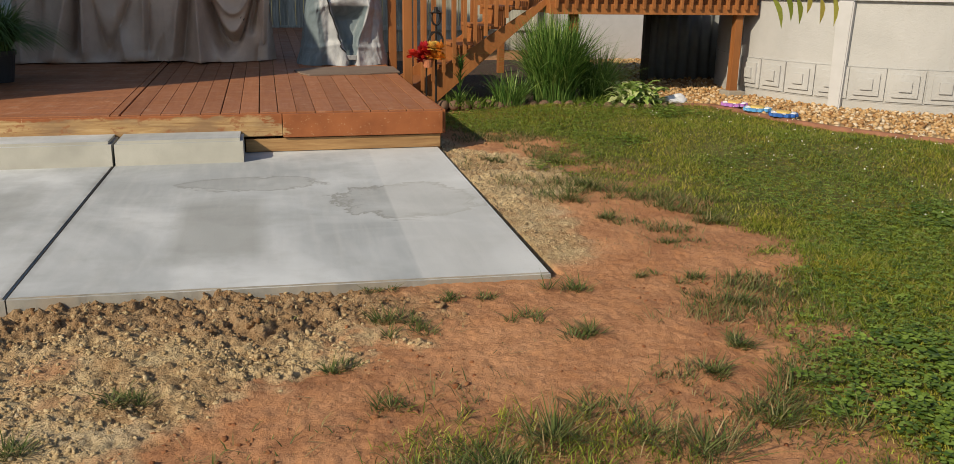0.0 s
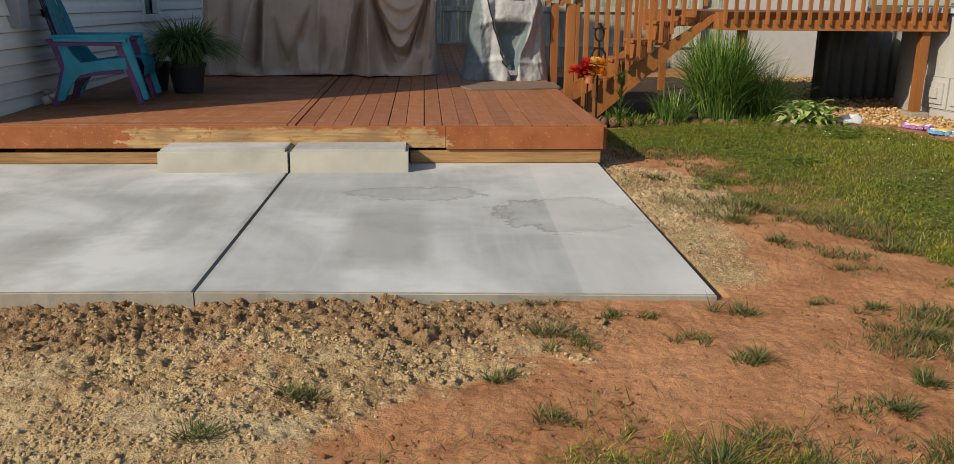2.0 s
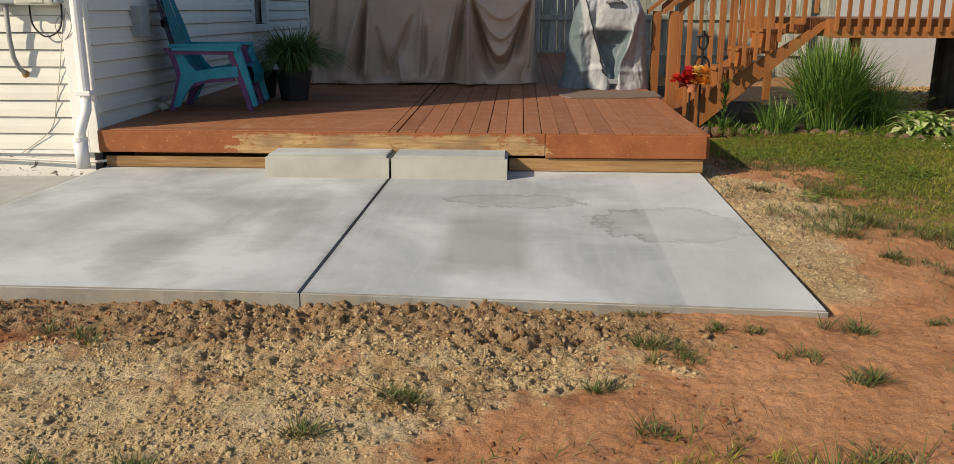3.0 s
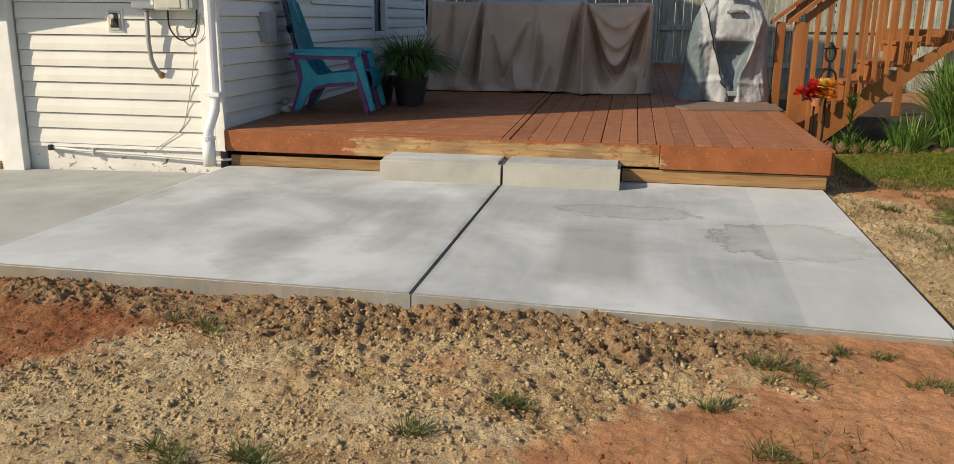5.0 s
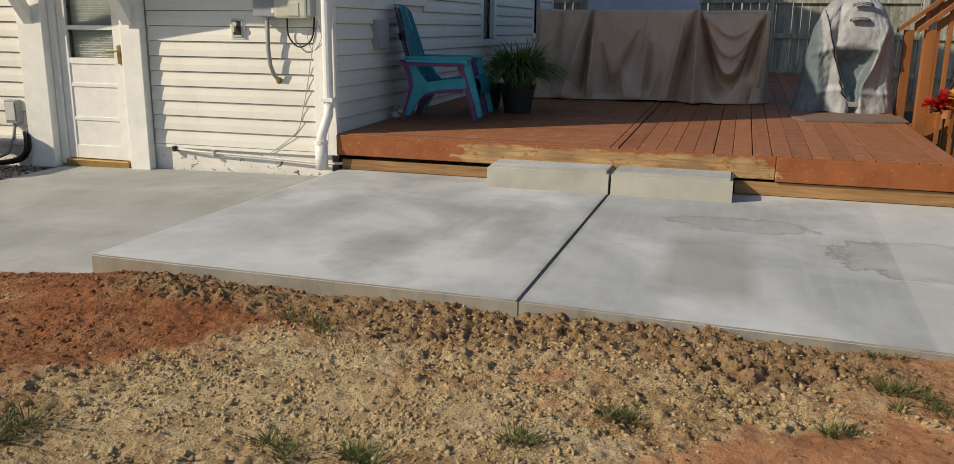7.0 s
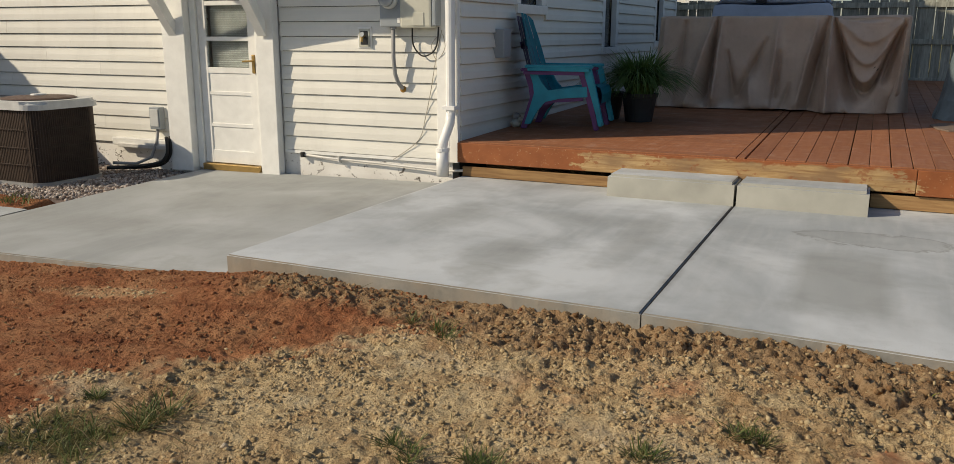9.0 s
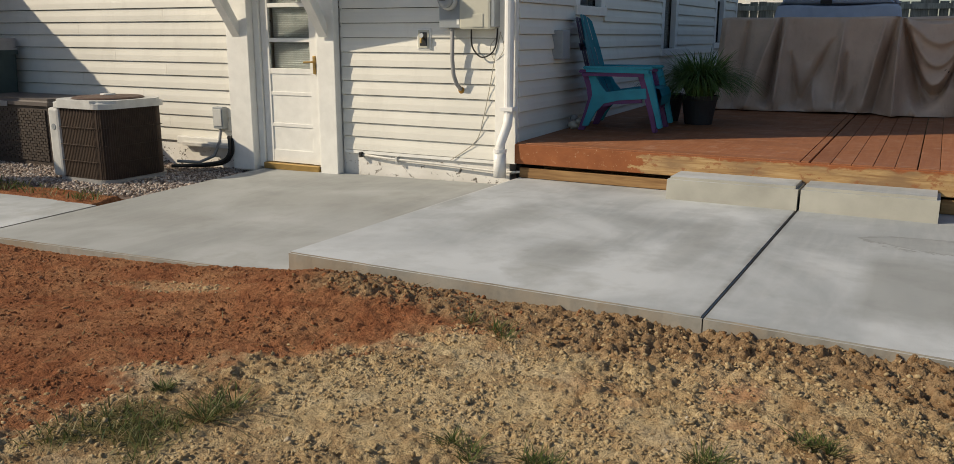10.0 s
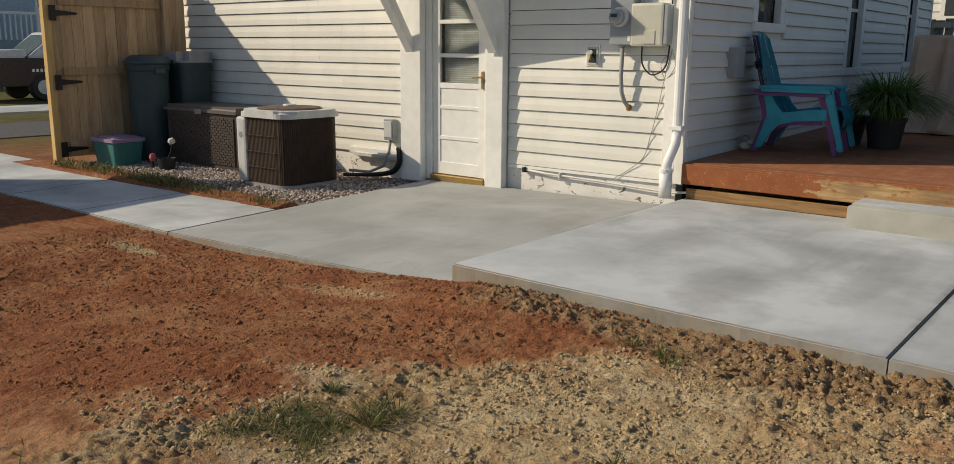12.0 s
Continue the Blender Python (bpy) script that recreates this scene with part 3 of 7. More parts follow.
def fbm(x, y, scale, octaves=4, seed=0, gain=0.5):
    """Smooth value noise on arrays, about -1 to 1."""
    out, amp, tot = np.zeros_like(x, dtype=float), 1.0, 0.0
    table = np.random.default_rng(seed).random((256, 256)) * 2 - 1
    for o in range(octaves):
        u, v = x * scale + 17.3 * o, y * scale + 9.1 * o
        i, j = np.floor(u).astype(int), np.floor(v).astype(int)
        fu, fv = u - i, v - j
        fu, fv = fu * fu * (3 - 2 * fu), fv * fv * (3 - 2 * fv)
        a, b = table[i % 256, j % 256], table[(i + 1) % 256, j % 256]
        c, d = table[i % 256, (j + 1) % 256], table[(i + 1) % 256, (j + 1) % 256]
        out += amp * ((a * (1 - fu) + b * fu) * (1 - fv) + (c * (1 - fu) + d * fu) * fv)
        tot += amp
        amp *= gain
        scale *= 2
    return out / tot


def step01(v, lo, hi):
    t = np.clip((v - lo) / (hi - lo), 0, 1)
    return t * t * (3 - 2 * t)


# ---- the ground: heights and zones in the plan ----
FRONT = -3.14  # near edge of the slabs


def ground_z(x, y):
    """The lie of the land in the large."""
    x, y = np.asarray(x, float), np.asarray(y, float)
    z = -0.062 - 0.042 * step01(-x, 1.5, 4.2) - 0.15 * step01(-x, 4.3, 7.0)
    side = step01(x, 1.5, 3.5)
    rise = step01(x, -0.3, 1.6) * step01(y + 1.6 * side * (y < 3), -1.5, 1.8 - 0.9 * side)
    z = z + rise * 0.11 - 0.02 * step01(-y, 3.6, 6.0)
    mound = np.exp(-(((x + 4.25) / 0.75) ** 2 + ((y + 3.42) / 0.28) ** 2))
    # dug earth thrown up against the slab, in uneven heaps
    heap = np.exp(-(((y + 3.26) / 0.16) ** 2)) * step01(-x, 0.2, 0.9) * (1 - step01(-x, 4.6, 5.4))
    z = z + heap * (0.008 + 0.022 * fbm(x, y * 0.5, 2.2, 3, 71))
    return z + 0.085 * mound


def zones(x, y):
    """How much of lawn, sand, dark red and clods lies at places."""
    x, y = np.asarray(x, float), np.asarray(y, float)
    w = fbm(x, y, 1.3, 4, 3) * 0.34 + fbm(x, y, 5, 4, 4, 0.7) * 0.26
    # edge of the lawn: a line of x against y
    edge = np.interp(y, (-9, -5.2, -4.6, -4.1, -3.3, -2.7, -1.9, -1.1, 0.1, 0.5, 1.0), (0.1, 0.35, 0.30, 0.62, 1.0, 1.25, 1.3, 1.1, 0.95, 0.4, -0.1))
    lawn = step01(x - edge + 1.5 * w, -0.20, 0.30)
    patch = np.exp(-(((x + 0.55) / 0.75) ** 2 + ((y + 4.72) / 0.34) ** 2))
    lawn = np.maximum(lawn, 0.34 * step01(patch + w * 2.2, 0.55, 1.3))
    left = np.exp(-(((x + 4.05) / 0.55) ** 2 + ((y + 5.0) / 0.36) ** 2))
    lawn = np.maximum(lawn, step01(left + w * 1.8, 0.55, 1.1))
    far = step01(-y, 5.6, 6.3)
    lawn = np.maximum(lawn, far)
    # sand: right bound, and left bound against the red
    rb = np.interp(y, (-6, -4.7, -4.33, -4.07, -3.9, -3.6, -3.1), (-2.8, -2.2, -1.78, -1.55, -1.12, -1.1, -1.0))
    lb = np.interp(y, (-5.6, -5.0, -4.5, -4.0, -3.7, -3.45, -3.1), (-4.7, -4.5, -4.4, -4.0, -3.55, -3.15, -2.95))
    w2 = w + 0.22 * fbm(x, y, 9, 3, 33, 0.7)
    sand = step01(rb - x + w2 * 1.1, -0.2, 0.2) * step01(x - lb + w2 * 1.2, -0.25, 0.25)
    strip = step01(x + 0.3, 0, 0.1) * step01(np.interp(y, (-3.2, -2.8, -1.7, -1.2, -0.3, 0.1), (0.1, 0.22, 0.42, 0.75, 0.62, 0.2)) - x + w * 0.6, -0.1, 0.1) * step01(y, -3.05, -2.8)
    sand = np.maximum(sand, strip)
    far_sand = np.exp(-(((x + 7.6) / 0.55) ** 2 + ((y + 3.55) / 0.12) ** 2))
    sand = np.maximum(sand, step01(far_sand + w * 0.5, 0.5, 0.8))
    seam = np.exp(-(((x + 5.3) / 0.7) ** 2 + ((y + 3.58) / 0.16) ** 2))
    sand = np.maximum(sand, 0.65 * step01(seam + w * 0.5, 0.45, 0.8))
    deep = step01(-2.4 - x + w, -0.2, 0.3) * (1 - sand)
    clod = step01(-0.75 - x + w, -0.3, 0.2) * step01(x, -4.7, -4.2) * step01(y + 3.54 + w * 0.55, -0.07, 0.1)
    bed = step01(x, 0.0, 0.2) * step01(y, 2.0, 2.1)
    lawn = lawn * (1 - bed)
    # earth trodden through the sand
    sand = sand * (1 - 0.75 * step01(fbm(x, y, 1.0, 4, 19, 0.6) + 0.35 * step01(-y, 4.3, 5.2) * step01(-x, 3.0, 5.0), 0.22, 0.45) * (1 - strip))
    return lawn, sand, deep, clod


def relief(x, y):
    """Crumbs and footprints on the bare earth."""
    lawn, sand, deep, clod = zones(x, y)
    calm = step01(fbm(x, y, 2.3, 3, 14), -0.20, 0.30)
    rough = 0.006 + (0.018 * sand + 0.0065 * deep) * (0.22 + 0.78 * calm) + 0.012 * clod
    crumb = 0.55 * np.tanh(3.0 * fbm(x, y, 36, 3, 12, 0.7)) + 0.42 * np.tanh(2.6 * fbm(x + 3.1, y, 20, 3, 16, 0.65))
    pits = np.clip(fbm(x, y, 11, 3, 15, 0.7) - 0.30, 0, 1) * 1.3
    heaps = fbm(x, y, 5, 4, 11, 0.6) * 0.75
    return (1 - 0.85 * lawn) * rough * (crumb + heaps - pits) + 0.022 * fbm(x, y, 1.1, 3, 13)


def ground_height(x, y):
    return ground_z(x, y) + relief(x, y)


# fine sheet round the bare soil, coarse sheet out to the horizon
def grid_axis(a, b, fine_a, fine_b, fine, coarse_n):
    lo = fine_a - np.geomspace(fine, fine_a - a, coarse_n)[::-1]
    hi = fine_b + np.geomspace(fine, b - fine_b, coarse_n)
    return np.concatenate([lo, np.arange(fine_a, fine_b + 1e-6, fine), hi])


gx = grid_axis(-900, 900, -8.4, 1.9, 0.0105, 30)
gy = grid_axis(-900, 900, -5.75, -2.9, 0.0105, 34)
gy = np.concatenate([gy[gy < -2.9], np.arange(-2.9, 0.9, 0.022), gy[gy > 0.9]])
GX, GY = np.meshgrid(gx, gy)
near = np.clip(1 - np.maximum(np.maximum(-9.5 - GX, GX - 6), np.maximum(-8 - GY, GY - 3)) / 2.0, 0, 1)
GZ = ground_z(GX, GY) + relief(GX, GY) * near
# the earth lies lower under the slabs and the deck, and under the beds
under = (step01(GX, -7.95, -7.83) * (1 - step01(GX, -0.05, -0.01)) * step01(GY, FRONT + 0.03, FRONT + 0.09))
GZ = GZ - 0.25 * under
verge = step01(GX, -12.6, -12.2) * (1 - step01(GX, -7.95, -7.85)) * step01(GY, -2.12, -2.02) * (1 - step01(GY, -1.8, -1.6))
GZ = GZ + 0.075 * verge * (1 + 0.4 * fbm(GX, GY, 4, 3, 44))
walkway = (1 - step01(GX, -7.9, -7.8)) * step01(GY, FRONT + 0.03, FRONT + 0.09) * (1 - step01(GY, -2.2, -2.1))
GZ = GZ - 0.12 * walkway
GZ = np.where((GX > 0.3) & (GY > 2.05) & (GX < 9) & (GY < 9), np.minimum(GZ, 0.03), GZ)
ny, nx = GX.shape
idx = np.arange(nx * ny).reshape(ny, nx)
q = np.stack([idx[:-1, :-1], idx[:-1, 1:], idx[1:, 1:], idx[1:, :-1]], -1).reshape(-1, 4)
tris = np.concatenate([q[:, [0, 1, 2]], q[:, [0, 2, 3]]])
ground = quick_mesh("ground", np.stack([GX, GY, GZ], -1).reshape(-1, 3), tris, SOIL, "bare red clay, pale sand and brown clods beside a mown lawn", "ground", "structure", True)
lawn_a, sand_a, deep_a, clod_a = zones(GX, GY)
# past the yard all is grass
away = np.clip(np.maximum(np.maximum(-13.5 - GX, GX - 8), np.maximum(-9 - GY, GY - 9)) / 1.5, 0, 1)
lawn_a = np.maximum(lawn_a, away)
for nm, val in (("lawn", lawn_a), ("sand", sand_a), ("deep", deep_a), ("clod", clod_a)):
    ground.data.attributes.new(nm, "FLOAT", "POINT").data.foreach_set("value", val.ravel().astype(np.float32))

# ---- slabs ----


def slab(name, corners, ztop, thick, label, bevel=0.008):
    """A poured slab: a trowelled top with hand-tooled, uneven edges on rough sides. corners (x, y) and heights run round from the near end of lower x."""
    base = tagged(new(name), label, "concrete slab", kind="structure")
    bm = bmesh.new()
    add_box(bm, 0, 1, 0, 1, -thick, 0)
    long_ = [e for e in bm.edges if abs(e.verts[0].co.x - e.verts[1].co.x) > 0.5]
    bmesh.ops.subdivide_edges(bm, edges=long_, cuts=max(8, int((corners[1][0] - corners[0][0]) / 0.035)), use_grid_fill=True)
    for v in bm.verts:
        u, w = v.co.x, v.co.y
        ks = ((1 - u) * (1 - w), u * (1 - w), u * w, (1 - u) * w)
        v.co.z += sum(k * z for k, z in zip(ks, ztop))
        v.co.x, v.co.y = sum(k * c[0] for k, c in zip(ks, corners)), sum(k * c[1] for k, c in zip(ks, corners))
    low = min(ztop) - 0.05
    bm.normal_update()
    rim = [e for e in bm.edges if sum(f.normal.z > 0.7 for f in e.link_faces) == 1 and sum(abs(f.normal.z) < 0.3 for f in e.link_faces) == 1]
    bmesh.ops.bevel(bm, geom=rim, offset=bevel, segments=2, affect="EDGES", clamp_overlap=True)
    y_near = corners[0][1]
    for v in bm.verts:
        if v.co.y < y_near + 0.10 and v.co.z > low:
            n1 = noise.noise(Vector((v.co.x * 9, v.co.z * 40, 3.1))) + 0.7 * noise.noise(Vector((v.co.x * 31, v.co.z * 60, 9.4)))
            v.co.y += 0.0035 * n1
    ob = part("slab_body", bm, CONCRETE, base)
    ob.data.materials.append(RAW)
    for f in ob.data.polygons:
        if abs(f.normal.z) < 0.55:
            f.material_index = 1
    return base


slab("patio_slab_right", ((-2.4530, FRONT), (-0.098, -3.165), (-0.022, 0.02), (-2.4530, 0.02)), (0.0, -0.036, -0.01, -0.01), 0.2, "light grey trowelled concrete patio slab with damp stains")
slab("patio_slab_left", ((-4.838, -3.118), (-2.4590, FRONT), (-2.4590, 0.02), (-4.86, 0.02)), (0.006, 0.0, -0.01, -0.01), 0.3, "light grey trowelled concrete patio slab beside the house")
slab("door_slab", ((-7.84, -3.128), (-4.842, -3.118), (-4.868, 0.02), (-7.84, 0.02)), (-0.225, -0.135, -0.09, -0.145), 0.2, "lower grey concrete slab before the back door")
for x0, x1, za, zb in ((-9.33, -7.85, -0.234, -0.225), (-10.74, -9.338, -0.243, -0.234), (-12.40, -10.748, -0.252, -0.243)):
    slab("walkway_slab", ((x0, FRONT), (x1, -3.13), (x1, -2.04), (x0, -2.02)), (za, zb, zb + 0.03, za + 0.03), 0.15, "grey concrete walkway slab with a tooled joint")
slab("walkway_slab_far", ((-20.0, FRONT), (-12.408, FRONT), (-12.408, -1.76), (-20.0, -1.76)), (-0.28, -0.253, -0.222, -0.24), 0.15, "grey concrete walkway slab past the gate")


part("joint_strip", box(-2.4586, -2.4534, FRONT + 0.012, -0.04, -0.12, -0.008), JOINT, bpy.data.objects["patio_slab_left"], "black expansion joint")


def step_block(x0, x1):
    bm = bmesh.new()
    add_box(bm, x0, x1, -0.385, -0.035, -0.012, 0.165)
    bmesh.ops.bevel(bm, geom=[e for e in bm.edges if all(v.co.z > 0 for v in e.verts)], offset=0.021, segments=4, affect="EDGES")
    for v in bm.verts:
        if v.co.z < 0.02 and v.co.y < -0.3:
            v.co.y -= 0.012
    ob = part("step_block", bm, CONCRETE)
    ob.data.materials.append(CAST)
    for f in ob.data.polygons:
        if f.normal.z < 0.5:
            f.material_index = 1
    return tagged(ob, "smooth grey concrete step block on the patio slab", "step", "concrete steps by the deck")


step_block(-3.415, -2.4590)
step_block(-2.4395, -1.555)

# ---- the deck ----


def deck_z(y):
    return 0.30 + 0.018 * y


deck = thing("deck", "low wooden deck in worn red-brown paint", "deck", kind="structure")
tilt = Matrix.Rotation(math.atan(0.018), 4, "X")


def deck_board(x0, x1, y0, y1, name="board"):
    bm = box(x0, x1, y0, y1, -0.036, 0.0, bevel=0.004)
    for v in bm.verts:
        v.co.z += deck_z(v.co.y)
    return part(name, bm, DECK, deck)


random.seed(5)
for k in range(17):
    x1 = -k * 0.1435
    gap = random.choice((0.003, 0.004, 0.006, 0.008))
    deck_board(x1 - 0.1435 + gap, x1, -0.012, 9.5)
deck_board(-2.505, -2.447, -0.012, 9.5)
y = -0.012
while y < 9.4:
    deck_board(-4.875, -2.512, y, y + 0.1405)
    y += 0.142
fas = part("fascia", box(-4.88, -1.262, -0.052, -0.014, 0.118, 0.292, bevel=0.006), FASCIA, deck)
part("fascia", box(-1.258, 0.005, -0.054, -0.014, 0.105, 0.288, bevel=0.006), FASCIA, deck)
part("side_fascia", box(0.001, 0.036, -0.012, 9.5, 0.10, 0.292, bevel=0.005), FASCIA, deck)
part("skirt_board", box(-4.84, -1.56, -0.028, 0.005, -0.006, 0.082, bevel=0.005), BARE, deck, "bare knotty timber skirt board")
part("skirt_board", box(-1.545, -0.01, -0.030, 0.005, -0.006, 0.097, bevel=0.005), BARE, deck, "bare knotty timber skirt board")
part("side_skirt", box(-0.03, 0.0, 0.01, 9.4, -0.05, 0.095), BARE, deck)
# unseen board added under the deck to keep the gap below the fascia dark
part("joist_shade", box(-4.8, -0.1, 0.4, 0.44, -0.05, 0.24), BARE, deck)

# ---- the house ----


def wall_panel(name, along, u0, u1, z0, z1, w0, w1, openings, material, label):
    """A wall with real holes. along "x": u is x and w is y; along "y": u is y and w is x."""
    us = sorted({u0, u1, *(o[k] for o in openings for k in (0, 1))})
    zs = sorted({z0, z1, *(o[k] for o in openings for k in (2, 3))})
    bm = bmesh.new()
    for a, b in zip(us, us[1:]):
        for c, d in zip(zs, zs[1:]):
            if any(o[0] <= (a + b) / 2 <= o[1] and o[2] <= (c + d) / 2 <= o[3] for o in openings):
                continue
            if along == "x":
                add_box(bm, a, b, w0, w1, c, d)
            else:
                add_box(bm, w0, w1, a, b, c, d)
    bmesh.ops.remove_doubles(bm, verts=bm.verts, dist=1e-5)
    return tagged(part(name, bm, material), label, "wall", kind="structure")


COURSE = 0.135
WALL_TOP = 3.25
SIDE_WINDOWS = ((1.42, 2.08, 1.52, 2.45), (4.40, 4.98, 1.06, 2.45), (7.3, 7.8, 1.12, 2.45))
wall_front = wall_panel("wall_front", "x", -12.6, -4.98, -0.4, WALL_TOP, 0.06, 0.20, ((-7.80, -7.08, -0.4, 1.93),), PEEL, "house back wall with white peeling foundation strip")
# side wall coloured near black, so the siding laps show painted shade lines
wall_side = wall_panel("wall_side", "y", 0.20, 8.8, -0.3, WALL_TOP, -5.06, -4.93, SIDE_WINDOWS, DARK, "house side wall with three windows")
wall_panel("wall_back", "x", -12.6, -5.06, -0.4, WALL_TOP, 8.66, 8.8, (), SIDING, "plain far wall of the house")
wall_panel("wall_left", "y", 0.2, 8.66, -0.4, WALL_TOP, -12.6, -12.46, (), SIDING, "plain end wall of the house")
PITCH = 0.70
roof_line = [(-0.05, WALL_TOP - 0.03), (4.4, WALL_TOP + 4.4 * PITCH), (8.85, WALL_TOP - 0.03), (8.85, WALL_TOP + 0.07), (4.4, WALL_TOP + 4.4 * PITCH + 0.10), (-0.05, WALL_TOP + 0.07)]
tagged(part("roof", prism(roof_line, -12.7, -4.86, "x"), plain("dark roof shingles", (0.09, 0.085, 0.08), 0.9)), "plain pitched house roof above the walls", "roof", kind="structure")
for gx_, nm in ((-5.05, "gable_right"), (-12.59, "gable_left")):
    tagged(part(nm, prism([(0.07, WALL_TOP), (8.79, WALL_TOP), (4.4, WALL_TOP + 4.33 * PITCH)], gx_, gx_ + 0.1, "x"), SIDING), "plain siding gable of the house", "wall", kind="structure")


def siding_profile(z):
    """Section of one course with an undercut lip: (out from the wall, height)."""
    c = COURSE
    return [(0.0, z + 0.004), (0.012, z + 0.004), (0.0275, z + 0.001), (0.0295, z + 0.003), (0.029, z + 0.012), (0.0245, z + c * 0.45), (0.0205, z + c * 0.60), (0.0165, z + c * 0.75), (0.0125, z + c - 0.005), (0.004, z + c - 0.003), (0.004, z + c + 0.003), (0.0, z + c + 0.003)]


def course_front(x0, x1, z, parent, course=COURSE):
    return part("siding_board", prism([(0.06 - o, z + (h - z) * course / COURSE) for o, h in siding_profile(z)], x0, x1, "x"), SIDING, parent)


def course_side(y0, y1, z, parent):
    return part("siding_board", prism([(-4.93 + o * 1.45, h) for o, h in siding_profile(z)], y0, y1, "y"), SIDING, parent)


for k in range(22):
    z = 0.117 + k * COURSE
    if z + COURSE < WALL_TOP:
        course_front(-6.80, -5.11, z, wall_front)
        # boards butt at random places
        cut = (-10.6, -9.2, -10.0, -9.6)[k % 4]
        course_front(-12.45, cut - 0.001, 0.068 + k * 0.1437, wall_front, 0.1437)
        course_front(cut + 0.001, -8.20, 0.068 + k * 0.1437, wall_front, 0.1437)
    z = 0.286 + k * COURSE
    spans = [(0.06, 8.72)]
    for a, b, c, d in SIDE_WINDOWS:
        if z + COURSE > c - 0.11 and z < d + 0.1:
            spans = [s for u, v in spans for s in ((u, a - 0.09), (b + 0.09, v)) if u < a < v] + [s for s in spans if not s[0] < a < s[1]]
    if z + COURSE < WALL_TOP:
        for u, v in sorted(spans):
            if v > u:
                course_side(u, v, z, wall_side)

# dark sheets that paint shade into the gaps between front siding laps
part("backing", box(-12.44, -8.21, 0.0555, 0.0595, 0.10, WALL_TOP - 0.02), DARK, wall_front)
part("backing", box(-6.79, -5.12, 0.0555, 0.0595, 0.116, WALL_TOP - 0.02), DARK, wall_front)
corner = thing("corner_trim", "white vinyl corner trim of the house", "trim", kind="structure")
part("trim_face", box(-5.108, -4.985, 0.012, 0.058, 0.10, WALL_TOP - 0.01, bevel=0.004), TRIM, corner)
part("trim_face", box(-4.984, -4.902, 0.012, 0.058, 0.10, WALL_TOP - 0.01, bevel=0.004), TRIM, corner)
part("trim_far", box(-4.955, -4.89, 8.72, 8.81, 0.1, WALL_TOP - 0.01, bevel=0.004), TRIM, corner)
part("trim_base", box(-6.80, -5.11, 0.034, 0.0595, 0.085, 0.114), TRIM, corner)


def side_window(a, b, c, d, name):
    win = thing(name, "white-framed house window with dark glass", "window", kind="structure")
    for nm, y0, y1, z0, z1 in (("window_frame", a - 0.09, a + 0.03, c - 0.005, d + 0.09), ("window_frame", b - 0.03, b + 0.09, c - 0.005, d + 0.09), ("window_frame", a + 0.032, b - 0.032, d - 0.03, d + 0.09)):
        part(nm, box(-4.965, -4.892, y0, y1, z0, z1, bevel=0.005), TRIM, win)
    part("window_sill", box(-4.965, -4.872, a - 0.10, b + 0.10, c - 0.10, c - 0.008, bevel=0.006), TRIM, win)
    part("siding_filler", box(-4.929, -4.913, a - 0.088, b + 0.088, c - 0.26, c - 0.101), SIDING, win)
    part("meeting_rail", box(-4.99, -4.955, a + 0.032, b - 0.032, (c + d) / 2 - 0.02, (c + d) / 2 + 0.02), TRIM, win)
    pane = part("pane", box(-4.985, -4.980, a + 0.032, b - 0.032, c, d - 0.03), GLASS, win)
    pane.visible_shadow = False
    # sheet painted near black to stand for the unlit room behind the pane
    part("blind", box(-5.20, -5.195, a - 0.1, b + 0.1, c - 0.1, d), DARK, win)


for i, w in enumerate(SIDE_WINDOWS):
    side_window(*w, f"window_{i + 1}")

# ---- back door with its posts and awning ----
door = thing("door_1", "white half-glazed storm door with closed blind behind", "door", kind="structure")
part("door_frame", box(-7.875, -7.802, 0.0, 0.16, -0.13, 1.93, bevel=0.004), TRIM, door)
part("door_frame", box(-7.078, -7.03, 0.0, 0.16, -0.13, 1.93, bevel=0.004), TRIM, door)
part("door_frame", box(-7.80, -7.08, 0.0, 0.16, 1.88, 1.95, bevel=0.004), TRIM, door)
part("threshold", box(-7.80, -7.08, -0.03, 0.15, -0.14, -0.075, bevel=0.006), SILL_BRASS, door, "dull brass threshold")
leaf = part("leaf", box(-7.795, -7.70, 0.025, 0.06, -0.07, 1.875, bevel=0.004), TRIM, door)
part("stile", box(-7.18, -7.085, 0.025, 0.06, -0.07, 1.875, bevel=0.004), TRIM, door)
part("bottom_panel", box(-7.699, -7.181, 0.036, 0.056, -0.066, 0.86), TRIM, door)
for z0, z1 in ((-0.068, 0.06), (0.30, 0.335), (0.62, 0.655), (0.835, 0.89), (1.15, 1.19), (1.49, 1.53), (1.78, 1.87)):
    part("rail", box(-7.70, -7.18, 0.027, 0.058, z0, z1, bevel=0.003), TRIM, door)
for z0, z1 in ((0.891, 1.149), (1.191, 1.489), (1.531, 1.779)):
    g = part("pane", box(-7.698, -7.182, 0.042, 0.046, z0, z1), GLASS, door)
    g.visible_shadow = False
z = 0.88
while z < 1.8:
    part("blind_slat", box(-7.69, -7.19, 0.085, 0.105, z, z + 0.003, m=None), BLIND, door)
    z += 0.022
